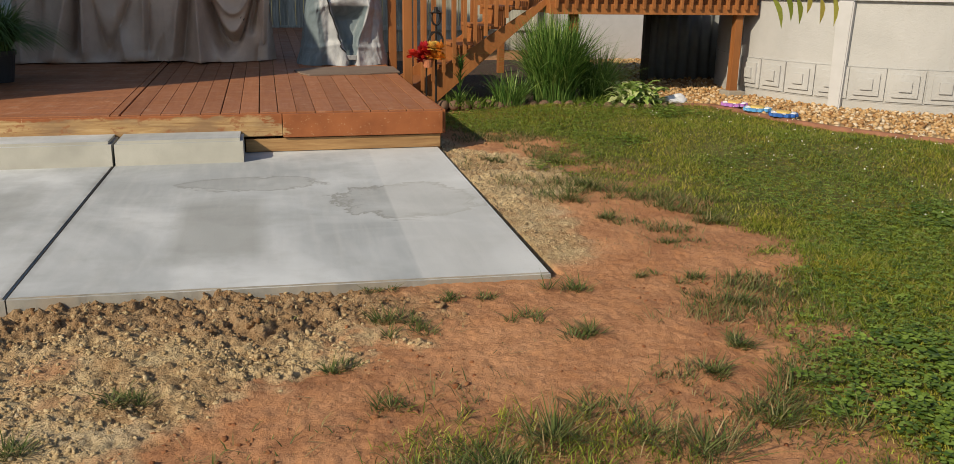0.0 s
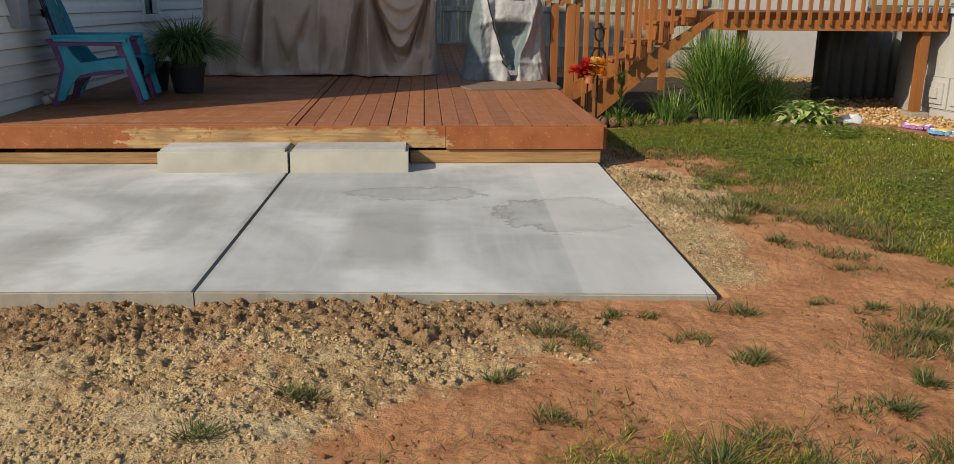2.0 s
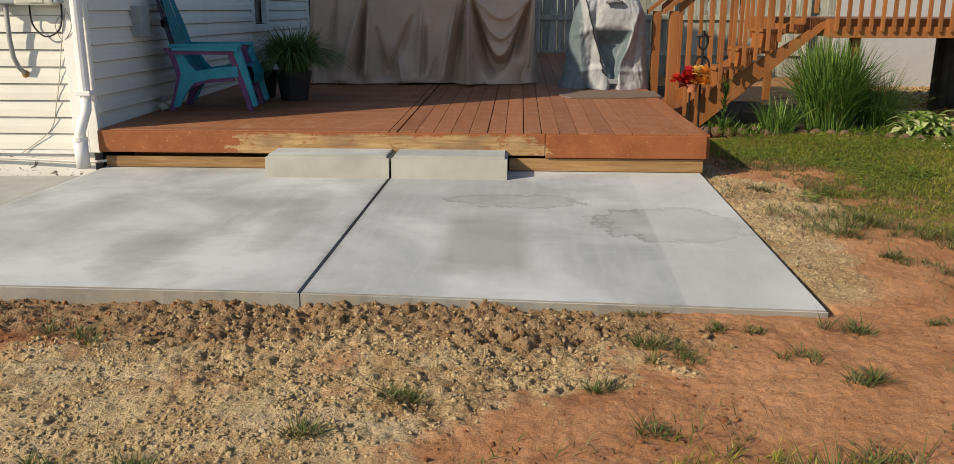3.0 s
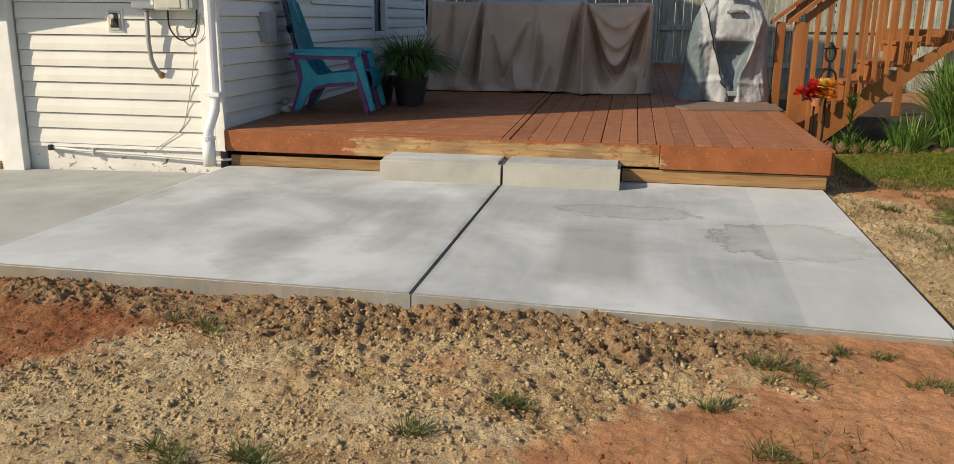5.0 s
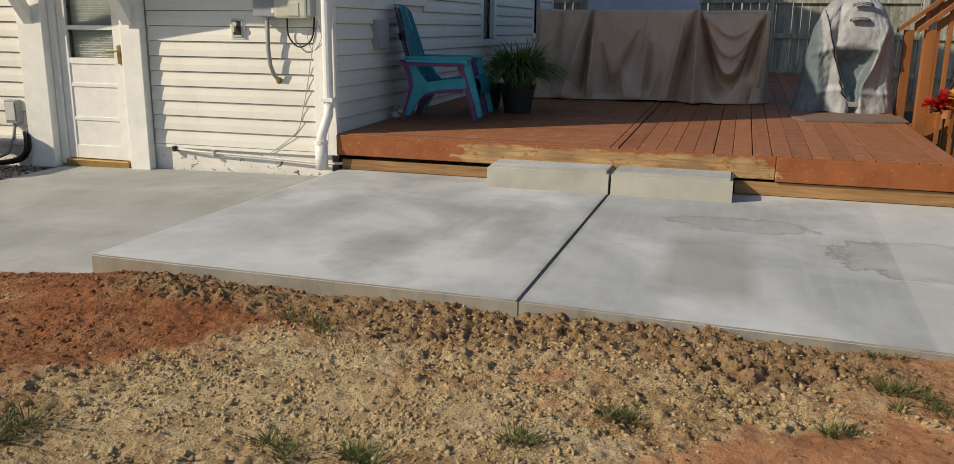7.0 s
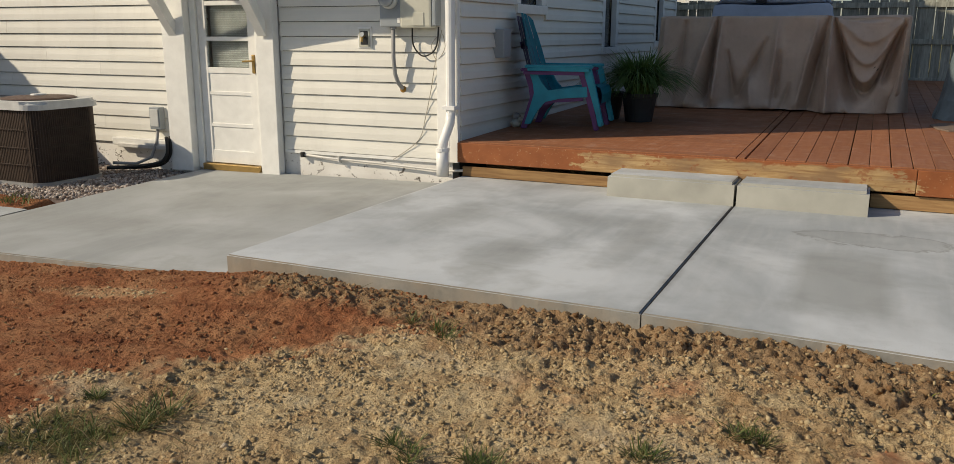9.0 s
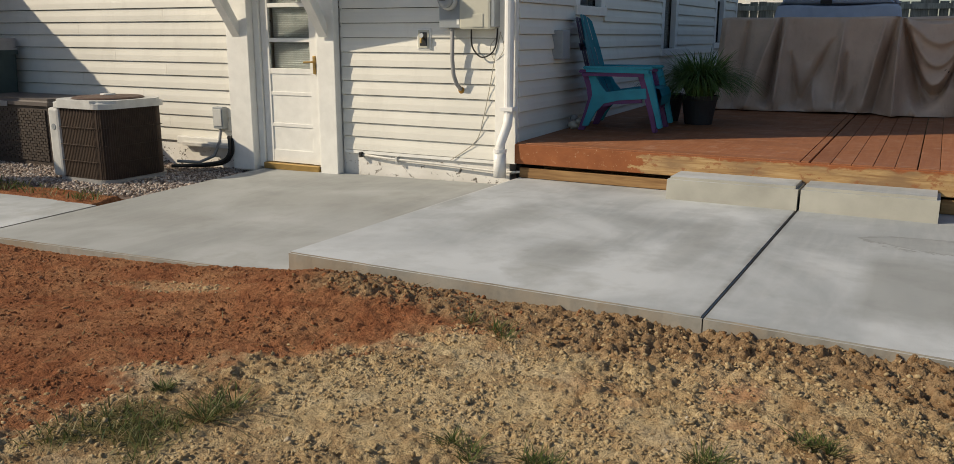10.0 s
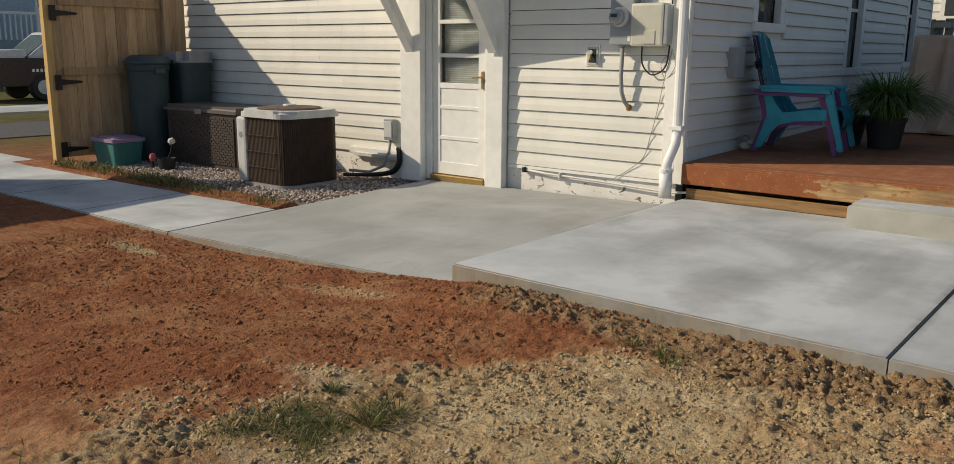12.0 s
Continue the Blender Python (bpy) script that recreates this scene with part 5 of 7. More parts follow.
FOLDS = ((0.66, 0.99, 0.60, 0.12, 0.045, -0.11), (0.72, 0.99, 0.69, 0.10, 0.05, 0.06), (0.62, 0.98, 0.40, 0.03, 0.11, 0.07), (0.30, 0.95, 0.22, 0.05, 0.07, -0.05), (1.34, 0.97, 1.30, 0.04, 0.07, 0.06), (1.38, 0.62, 1.33, 0.10, 0.055, -0.08),
         (1.22, 0.75, 0.92, 0.08, 0.08, -0.07), (0.80, 0.62, 0.90, 0.12, 0.06, -0.07), (1.02, 0.5, 1.12, 0.03, 0.08, 0.05), (1.86, 0.99, 1.68, 0.03, 0.07, -0.10), (1.90, 0.99, 1.88, 0.0, 0.065, 0.13), (1.93, 0.98, 2.14, 0.14, 0.075, -0.13),
         (1.75, 0.95, 1.58, 0.05, 0.06, 0.05), (1.50, 0.28, 1.42, 0.02, 0.05, -0.05), (2.02, 0.22, 2.10, 0.0, 0.06, 0.06), (2.62, 0.97, 2.44, 0.36, 0.05, -0.08), (2.66, 0.99, 2.56, 0.2, 0.05, 0.06), (0.06, 0.98, 0.10, 0.0, 0.06, 0.05))
LOOPS = ((1.92, 2.66, 0.99, 0.74, 1.0, 0.07, 0.045), (1.93, 2.64, 0.97, 0.52, 0.92, 0.06, 0.06), (1.95, 2.60, 0.93, 0.33, 0.86, 0.065, 0.10), (1.97, 2.58, 0.86, 0.20, 0.86, 0.06, -0.12))
cover = drape("furniture_cover", -3.98, -1.30, 3.66, 4.75, deck_z(3.7), 1.415, BROWN_CLOTH, 14, 0.03, 21, flare=0.07, per=620, nz=64, ridges=FOLDS, swags=LOOPS,
              dips=((0.0, 0.66, 0.012), (0.66, 1.88, 0.006), (1.88, 2.68, 0.075)), tuck=(2.2, 2.68, 0.24))
sofa = thing("covered_sofa", "taupe fabric cover draped over patio furniture on the deck", "furniture cover")
cover.parent, cover.name = sofa, "cover"
part("grommet", lathe([(0.0, 0.0), (0.026, 0.0), (0.022, 0.012), (0.0, 0.014)], 12, pose(-1.60, 3.60, 0.86, 90)), BLACK, sofa, "dark drawstring eyelet")

# a rounded grill under a silver cover
gbm = bmesh.new()
rings = []
per = 200
ang = np.linspace(0, 2 * np.pi, per, endpoint=False)
G0, GH = deck_z(3.5) + 0.005, 1.25
HEIGHTS, HALF = (0.37, 0.60, 0.83, 1.22, 1.45, 1.55, 1.62), (0.525, 0.47, 0.455, 0.395, 0.29, 0.20, 0.06)


def seam_x(z):
    return np.interp(z, (0.40, 0.525, 0.85, 1.22, 1.45), (-0.46, -0.48, -0.59, -0.69, -0.74))


def lapel_x(z):
    return np.interp(z, (0.40, 0.50, 0.64, 0.90, 1.27, 1.5), (-0.34, -0.345, -0.337, -0.228, -0.127, -0.19))


def crease(d, wd):
    return np.exp(-(np.abs(d) / wd) ** 1.2)


for i in range(71):
    f = i / 70
    z = G0 + GH * f
    hw = np.interp(z, HEIGHTS, HALF)
    hd = np.interp(z, HEIGHTS, (0.34, 0.30, 0.30, 0.33, 0.27, 0.18, 0.05))
    c, s_ = np.cos(ang), np.sin(ang)
    e = 0.62
    X = -0.48 + 0.04 * f + np.sign(c) * np.abs(c) ** e * hw
    front = np.clip(-s_ * 2.0, 0, 1)
    # the lid bulges above, the flap falls in below between two standing folds
    hollow = step01(X, seam_x(z) - 0.01, seam_x(z) + 0.05) * (1 - step01(X, lapel_x(z) - 0.05, lapel_x(z) + 0.01)) * (1 - step01(np.array(z), 0.86, 1.06))
    d = -0.13 * hollow + 0.045 * crease(X - seam_x(z) + 0.015, 0.05) + 0.055 * crease(X - lapel_x(z), 0.06) * (z < 1.35)
    d = d - 0.045 * crease(X - (-0.16 + 0.10 * (z - 0.7)), 0.035) * float(step01(np.array(z), 0.5, 0.7)) * (1 - float(step01(np.array(z), 1.0, 1.2)))
    d = d - 0.035 * crease(X - (-0.66 + 0.08 * (z - 0.7)), 0.04) + 0.03 * crease(X - (-0.80 + 0.1 * (1.0 - z)), 0.05)
    d = d + 0.022 * crease(z - 0.575 - 0.02 * np.sin(9 * X), 0.022) + 0.03 * crease(z - 1.10 + 0.35 * np.abs(X + 0.45), 0.06)
    wob = 0.022 * fbm(ang * 3, ang * 0 + f * 5, 1.6, 4, 8) + 0.014 * fbm(X * 5, X * 0 + z * 7, 1.3, 4, 18, 0.6) * front
    Y = 3.52 + np.sign(s_) * np.abs(s_) ** e * (hd + wob) - d * front
    Xo = X + np.sign(c) * wob * (1 - front)
    rings.append([gbm.verts.new((Xo[k], Y[k], z - (0.018 * abs(math.sin(3.5 * ang[k])) if i == 0 else 0))) for k in range(per)])
piping = []
for ring in rings[8:60:3]:
    zz = ring[0].co.z
    v = min((v for v in ring if v.co.y < 3.5), key=lambda v: abs(v.co.x - float(seam_x(zz)) + 0.012))
    piping.append((v.co.x, v.co.y - 0.004, zz))
for a, b in zip(rings, rings[1:]):
    for k in range(per):
        gbm.faces.new((a[k], a[(k + 1) % per], b[(k + 1) % per], b[k]))
gbm.faces.new(rings[-1])
grill = thing("covered_grill", "barbecue grill under a wrinkled silver-grey cover", "grill")
part("cover", gbm, GREY_CLOTH, grill, smooth=True)
part("piping", tube(piping, 0.007, 6), BLACK, grill, "black piping along the front seam", smooth=True)
for xl, yl, zl in ((-0.42, 3.165, 1.32), (-0.40, 3.20, 1.475)):
    lip = bmesh.new()
    rows = [[lip.verts.new((xl + 0.10 * u, yl - o - 0.03 * (1 - u * u) * k, zl + 0.022 * (1 - u * u) - h)) for u in (-1, -0.6, -0.2, 0.2, 0.6, 1)] for k, o, h in ((0.0, -0.03, -0.012), (0.6, 0.0, 0.0), (1.0, 0.006, 0.018))]
    for a, b in zip(rows, rows[1:]):
        for k in range(5):
            lip.faces.new((a[k], a[k + 1], b[k + 1], b[k]))
    bmesh.ops.solidify(lip, geom=lip.faces[:], thickness=0.004)
    part("vent_lip", lip, GREY_CLOTH, grill, "puckered vent lip", smooth=True)
part("hem_strap", box(-0.50, -0.35, 3.17, 3.19, 0.42, 0.475, bevel=0.008), OLD_GREY, grill, "pale hem strap")

dome_cover = drape("tall_cover", -3.75, -2.10, 5.2, 6.0, deck_z(5.4), 1.60, BLUE_CLOTH, 16, 0.04, 31, top_in=0.10, flare=0.04)
peak = bmesh.new()
add_prism(peak, [(-3.68, 1.57), (-3.45, 1.80), (-3.05, 1.96), (-2.75, 1.95), (-2.32, 1.78), (-2.16, 1.57)], 5.3, 5.9)
bmesh.ops.bevel(peak, geom=peak.edges[:], offset=0.06, segments=3, affect="EDGES")
tall = thing("covered_firepit", "blue-grey peaked cover over a tall object on the deck", "furniture cover")
dome_cover.parent = tall
dome_cover.name = "skirt"
part("peak", peak, BLUE_CLOTH, tall, smooth=True)
part("printed_patch", box(-3.12, -2.98, 5.290, 5.298, 1.62, 1.72, bevel=0.003), BLACK, tall)

mat_bm = bmesh.new()
outline = [(-1.07, 2.68), (-1.02, 2.40), (-0.93, 2.24), (-0.3, 2.31), (0.03, 2.40), (0.03, 2.92), (-0.2, 2.98), (-0.6, 2.94), (-0.98, 2.86)]
add_prism(mat_bm, outline, 0.0, 0.014, "z")
for v in mat_bm.verts:
    v.co.z += deck_z(v.co.y) + 0.002
tagged(part("door_mat", mat_bm, MAT), "worn grey-brown outdoor mat lying on the deck", "mat")


def bent_sheet(rows, thick):
    """A moulded sheet through rows of points, with thickness."""
    bm = bmesh.new()
    vs = [[bm.verts.new(p) for p in r] for r in rows]
    for a, b in zip(vs, vs[1:]):
        for k in range(len(a) - 1):
            bm.faces.new((a[k], a[k + 1], b[k + 1], b[k]))
    bmesh.ops.solidify(bm, geom=bm.faces[:], thickness=thick)
    return bm


def soft_prism(outline, y0, y1, axis="y", r=0.008):
    bm = prism(outline, y0, y1, axis)
    bmesh.ops.bevel(bm, geom=bm.edges[:], offset=r, segments=2, affect="EDGES")
    return bm


def back_line(h):
    """How far the back leans at a height over the seat: more below the arms than above."""
    return 0.50 * min(h, 0.27) + 0.29 * max(0.0, h - 0.27)


def lawn_chair(mat, name, label):
    """A moulded plastic garden chair that faces +x: arched hollow back, scooped seat, wide arms that run down into the front legs."""
    ob = thing(name, label, "chair", "stacked plastic chairs")
    W = 0.275
    for s in (-1, 1):
        y0, y1 = (W - 0.02, W + 0.028) if s > 0 else (-W - 0.028, -W + 0.02)
        part("front_leg", soft_prism([(0.35, 0.0), (0.395, 0.0), (0.375, 0.12), (0.315, 0.33), (0.255, 0.545), (0.175, 0.545), (0.255, 0.33), (0.332, 0.12)], y0, y1), mat, ob)
        part("leg_flange", prism([(0.395, 0.01), (0.402, 0.01), (0.322, 0.33), (0.262, 0.54), (0.255, 0.54), (0.315, 0.33)], y0 - 0.006, y1 + 0.006), mat, ob)
        part("side_panel", soft_prism([(-0.42, 0.0), (-0.355, 0.0), (-0.285, 0.14), (-0.20, 0.225), (-0.05, 0.255), (0.235, 0.275), (0.225, 0.375), (0.07, 0.365), (-0.18, 0.325), (-0.24, 0.40), (-0.335, 0.56), (-0.40, 0.56), (-0.33, 0.40), (-0.315, 0.30), (-0.36, 0.17)], y0 + 0.008, y1 - 0.008, r=0.005), mat, ob)
        arm = [(-0.42, s * W - 0.045), (-0.1, s * W - 0.062), (0.20, s * W - 0.07), (0.265, s * W - 0.045), (0.285, s * W), (0.265, s * W + 0.05), (0.20, s * W + 0.075), (-0.1, s * W + 0.062), (-0.42, s * W + 0.04)]
        part("arm", soft_prism(arm, 0.545, 0.575, "z", 0.010), mat, ob)
        part("arm_lip", prism([(-0.38, 0.52), (0.25, 0.515), (0.25, 0.546), (-0.38, 0.546)], s * W + 0.045 if s > 0 else s * W - 0.062, s * W + 0.062 if s > 0 else s * W - 0.045), mat, ob)
    # scooped seat of slats, rolling over the front edge
    line = [(0.365, 0.215), (0.375, 0.30), (0.35, 0.365), (0.29, 0.385), (0.19, 0.375), (0.09, 0.355), (-0.01, 0.33), (-0.11, 0.305), (-0.20, 0.285), (-0.27, 0.29)]
    for k in range(len(line) - 1):
        (xa, za), (xb, zb) = line[k], line[k + 1]
        g = 0.06 if k > 2 else 0.0
        xa, za, xb, zb = xa + (xb - xa) * g, za + (zb - za) * g, xb - (xb - xa) * g, zb - (zb - za) * g
        rows = [[(x, y, z - 0.02 * (1 - (y / W) ** 2) * (k > 2)) for y in (-W + 0.032, -0.12, 0.0, 0.12, W - 0.032)] for x, z in ((xa, za), (xb, zb))]
        part("seat_slat", bent_sheet(rows, 0.012), mat, ob)
    # hollow back of five staves under one arch
    for k in range(5):
        rows = []
        for f in (0.0, 0.2, 0.4, 0.6, 0.75, 0.87, 0.95, 1.0):
            row = []
            for g in (-0.46, 0.0, 0.46):
                u = (k - 2 + g) / 2.5
                half = 0.225 + 0.05 * math.sin(math.pi * min(f * 1.1, 1.0))
                tall_ = 0.70 + 0.085 * math.sqrt(max(0.0, 1 - u * u))
                h = tall_ * f
                row.append((-0.215 - back_line(h) - 0.05 * (1 - u * u), u * half * (1 - 0.18 * f ** 4), 0.285 + h))
            rows.append(row)
        part("back_stave", bent_sheet(rows, 0.014), mat, ob)
    for h, dx in ((0.18, 0.0), (0.50, 0.0)):
        rows = [[(-0.235 - back_line(h + o) - 0.05 * (1 - u * u), u * 0.25, 0.285 + h + o) for u in (-0.96, -0.5, 0.0, 0.5, 0.96)] for o in (-0.035, 0.035)]
        part("back_brace", bent_sheet(rows, 0.014), mat, ob)
    return ob


low_chair = lawn_chair(PURPLE, "lawn_chair", "purple moulded plastic chair under a teal one on the deck")
low_chair.matrix_basis = pose(-4.345, 1.33, deck_z(1.33) + 0.002, 0, 0, 6) @ Matrix.Diagonal((0.94, 1, 1, 1))
top_chair = lawn_chair(TEAL, "lawn_chair", "teal moulded plastic chair stacked on a purple one")
top_chair.matrix_basis = pose(-4.30, 1.33, deck_z(1.33) + 0.045, 0, 0, 6) @ Matrix.Diagonal((0.94, 1.03, 0.985, 1))


def potted(x, y, r, h, n, length, seed, label):
    ob = thing("potted_grass", label, "potted plant", "pots on the deck", (x, y, deck_z(y)))
    part("pot", lathe([(0.0, 0.0), (r * 0.74, 0.0), (r * 0.95, h * 0.85), (r, h * 0.86), (r * 1.03, h), (r * 0.95, h), (r * 0.9, h * 0.9), (0.0, h * 0.9)], 28), POT, ob, smooth=False)
    rs = np.random.default_rng(seed)
    a = rs.uniform(0, 2 * np.pi, n)
    v, t_ = blades(r * 0.7 * np.sqrt(rs.random(n)) * np.cos(a), r * 0.7 * np.sqrt(rs.random(n)) * np.sin(a), np.full(n, h * 0.88), rs.uniform(0.45, 1.0, n) * length, rs.uniform(0.010, 0.017, n), a + rs.normal(0, 0.5, n), rs.uniform(0.0, 0.30, n), rs.uniform(0.20, 0.95, n), 8, droop=1.05)
    crown = quick_mesh("foliage", v, t_, DARK_REED, kind="")
    crown.parent = ob
    return ob


def blades(x, y, z, h, w, az, lean, curve, seg=3, droop=0.5, twist=0.4):
    """Tapered bent leaves as arrays of vertices and triangles."""
    n = len(x)
    dx, dy = np.cos(az), np.sin(az)
    tw = az + np.pi / 2 + np.random.default_rng(n).normal(0, twist, n)
    sx, sy = np.cos(tw), np.sin(tw)
    verts = np.zeros((n, 2 * seg + 1, 3))
    for i in range(seg + 1):
        f = i / seg
        out = h * (lean * f + curve * f * f)
        up = h * (f - droop * curve * f ** 3)
        wd = w * (1 - f) ** 0.6 * (0.75 + 0.5 * min(1, 3 * f)) / 2
        if i < seg:
            for k, s in ((2 * i, -1), (2 * i + 1, 1)):
                verts[:, k, 0], verts[:, k, 1], verts[:, k, 2] = x + dx * out + s * sx * wd, y + dy * out + s * sy * wd, z + up
        else:
            verts[:, 2 * seg, 0], verts[:, 2 * seg, 1], verts[:, 2 * seg, 2] = x + dx * out, y + dy * out, z + up
    one = []
    for i in range(seg - 1):
        one += [(2 * i, 2 * i + 1, 2 * i + 3), (2 * i, 2 * i + 3, 2 * i + 2)]
    one.append((2 * seg - 2, 2 * seg - 1, 2 * seg))
    tr = (np.array(one)[None] + (np.arange(n) * (2 * seg + 1))[:, None, None]).reshape(-1, 3)
    return verts.reshape(-1, 3), tr


potted(-3.80, 2.05, 0.185, 0.29, 1900, 0.68, 3, "dark plastic pot of long drooping grass on the deck")
potted(-4.20, 2.22, 0.19, 0.28, 40, 0.30, 5, "dark plastic pot with sparse leaves behind another pot")
meter_box = thing("weather_outlet_box", "grey weatherproof box on the side wall", "outlet box")
part("housing", box(-4.93, -4.80, 0.80, 0.98, 1.00, 1.27, bevel=0.012), GREY_BOX, meter_box)
toy = thing("garden_glove_heap", "small cream and yellow garden things by the wall", "garden tools")
for k, (dx, dy, dz, r) in enumerate(((0, 0, 0.05, 0.05), (0.05, 0.06, 0.04, 0.035), (-0.02, 0.07, 0.11, 0.04), (0.06, -0.02, 0.09, 0.03))):
    bm = bmesh.new()
    bmesh.ops.create_icosphere(bm, subdivisions=2, radius=r, matrix=Matrix.Translation((dx, dy, dz)) @ Matrix.Diagonal((1, 1.3, 0.9, 1)))
    for v in bm.verts:
        v.co += 0.010 * Vector(noise.noise_vector(v.co * 30))
    part("piece", bm, (BEIGE, plain("yellow cloth", (0.45, 0.40, 0.10), 0.8), CONDUIT, BEIGE)[k], toy, smooth=True)
toy.location = (-4.80, 1.12, deck_z(1.12) - 0.012)

# ---- beside the back door: condenser, boxes, bins, fence ----
BED = -0.215
ac = thing("air_conditioner", "outdoor air conditioner with rusty brown coil guard and grey top", "air conditioner")
A0, A1, B0, B1 = -9.42, -8.62, -1.30, -0.50


def rounded(x0, x1, y0, y1, r, n=6):
    pts = []
    for cx, cy, a0 in ((x1 - r, y0 + r, -90), (x1 - r, y1 - r, 0), (x0 + r, y1 - r, 90), (x0 + r, y0 + r, 180)):
        pts += [(cx + r * math.cos(radians(a0 + 90 * k / n)), cy + r * math.sin(radians(a0 + 90 * k / n))) for k in range(n + 1)]
    return pts


part("base_pan", prism(rounded(A0, A1, B0, B1, 0.16), BED + 0.005, BED + 0.05, "z"), CONDUIT, ac)
part("coil", prism(rounded(A0 + 0.02, A1 - 0.02, B0 + 0.02, B1 - 0.02, 0.15), BED + 0.051, 0.52, "z"), AC_COIL, ac)
top = bmesh.new()
add_prism(top, rounded(A0 - 0.012, A1 + 0.012, B0 - 0.012, B1 + 0.012, 0.17), 0.52, 0.60, "z")
bmesh.ops.bevel(top, geom=[e for e in top.edges if all(v.co.z > 0.59 for v in e.verts)], offset=0.03, segments=3, affect="EDGES")
part("top_cap", top, AC_PANEL, ac)
part("corner_panel", box(A0 - 0.006, A0 + 0.15, B0 - 0.004, B0 + 0.12, BED + 0.051, 0.519, bevel=0.03), AC_PANEL, ac)
part("badge", lathe([(0.0, 0), (0.03, 0), (0.03, 0.004), (0.0, 0.004)], 16, pose(A0 + 0.07, B0 - 0.004, 0.33, 90)), GREY_BOX, ac)
part("fan_grille", lathe([(0.0, 0.602), (0.335, 0.602), (0.345, 0.606), (0.32, 0.618), (0.10, 0.632), (0.0, 0.634)], 36, Matrix.Translation(((A0 + A1) / 2, (B0 + B1) / 2, 0))), AC_TOP, ac)
part("motor_cap", lathe([(0.0, 0.633), (0.075, 0.633), (0.07, 0.645), (0.0, 0.648)], 20, Matrix.Translation(((A0 + A1) / 2, (B0 + B1) / 2, 0))), AC_PANEL, ac)
rod = tube([(0, 0, 0), (0, 0, 0.52 - BED - 0.055)], 0.004, 5)
rod_first = part("guard_wire", rod, plain("brown guard wire", (0.075, 0.052, 0.04), 0.6, 0.3), ac)
rod_first.matrix_basis = pose(A1 - 0.10, B0 + 0.004, BED + 0.053)
spots = [(A0 + 0.17 + k * 0.0225, B0 + 0.012) for k in range(21)] + [(A1 - 0.16 + 0.148 * math.sin(radians(a)), B0 + 0.16 - 0.148 * math.cos(radians(a))) for a in range(5, 90, 9)] + [(A1 - 0.012, B0 + 0.165 + k * 0.0225) for k in range(22)]
for x, y in spots:
    shared("guard_wire", rod_first.data, pose(x, y, BED + 0.053), ac)
for z in (BED + 0.22, BED + 0.38, BED + 0.55):
    part("guard_band", tube([(A0 + 0.15, B0 + 0.002, z), (A1 - 0.16, B0 + 0.006, z), (A1 - 0.05, B0 + 0.05, z), (A1 - 0.006, B0 + 0.16, z), (A1 - 0.002, B1 - 0.1, z)], 0.004, 5), AC_COIL, ac)

dbox = thing("deck_storage_box", "dark brown wicker-pattern resin storage box with a closed lid", "storage box")
X0, X1, Y0, Y1 = -11.62, -10.12, -0.80, -0.10
part("body", box(X0 + 0.02, X1 - 0.02, Y0 + 0.02, Y1, BED + 0.0, 0.46, bevel=0.012), RESIN, dbox)
weave = bmesh.new()
for k in range(18):
    z0 = BED + 0.07 + k * 0.0315
    for j in range(36):
        x0_ = X0 + 0.08 + j * 0.0375
        o = 0.0035 if (j + k) % 2 else 0.0
        add_box(weave, x0_, x0_ + 0.033, Y0 + 0.006 - o, Y0 + 0.0195, z0, z0 + 0.026)
part("front_weave", weave, RESIN, dbox)
lid = bmesh.new()
add_box(lid, X0, X1, Y0 - 0.01, Y1, 0.461, 0.535)
bmesh.ops.bevel(lid, geom=[e for e in lid.edges if all(v.co.z > 0.5 for v in e.verts)], offset=0.035, segments=3, affect="EDGES")
part("lid", lid, RESIN_LID, dbox)
part("latch", box(-10.93, -10.80, Y0 - 0.022, Y0 - 0.0105, 0.44, 0.50, bevel=0.006), CONDUIT, dbox)


def bin_can(x, y, w, h, lid_mat, label):
    ob = thing("trash_can", label, "trash can", "trash cans by the fence", (x, y, BED - 0.01))
    bm = bmesh.new()
    lo, hi = rounded(-w * 0.42, w * 0.42, -w * 0.42, w * 0.42, w * 0.2), rounded(-w / 2, w / 2, -w / 2, w / 2, w * 0.2)
    a = [bm.verts.new((u, v, 0.0)) for u, v in lo]
    b = [bm.verts.new((u, v, h)) for u, v in hi]
    bm.faces.new(a[::-1])
    bm.faces.new(b)
    for k in range(len(a)):
        bm.faces.new((a[k], a[(k + 1) % len(a)], b[(k + 1) % len(a)], b[k]))
    part("body", bm, CAN_BLACK, ob)
    part("rim", prism(rounded(-w * 0.54, w * 0.54, -w * 0.54, w * 0.54, w * 0.2), h - 0.05, h + 0.001, "z"), CAN_BLACK, ob)
    lid_ = bmesh.new()
    add_prism(lid_, rounded(-w * 0.56, w * 0.56, -w * 0.56, w * 0.56, w * 0.24), h + 0.002, h + 0.145, "z")
    bmesh.ops.bevel(lid_, geom=[e for e in lid_.edges if all(v.co.z > h + 0.05 for v in e.verts)], offset=0.12, segments=6, affect="EDGES")
    part("lid", lid_, lid_mat, ob)
    part("grip", box(-w * 0.2, w * 0.2, -w * 0.60, -w * 0.5, h - 0.02, h + 0.03, bevel=0.01), CAN_BLACK, ob)


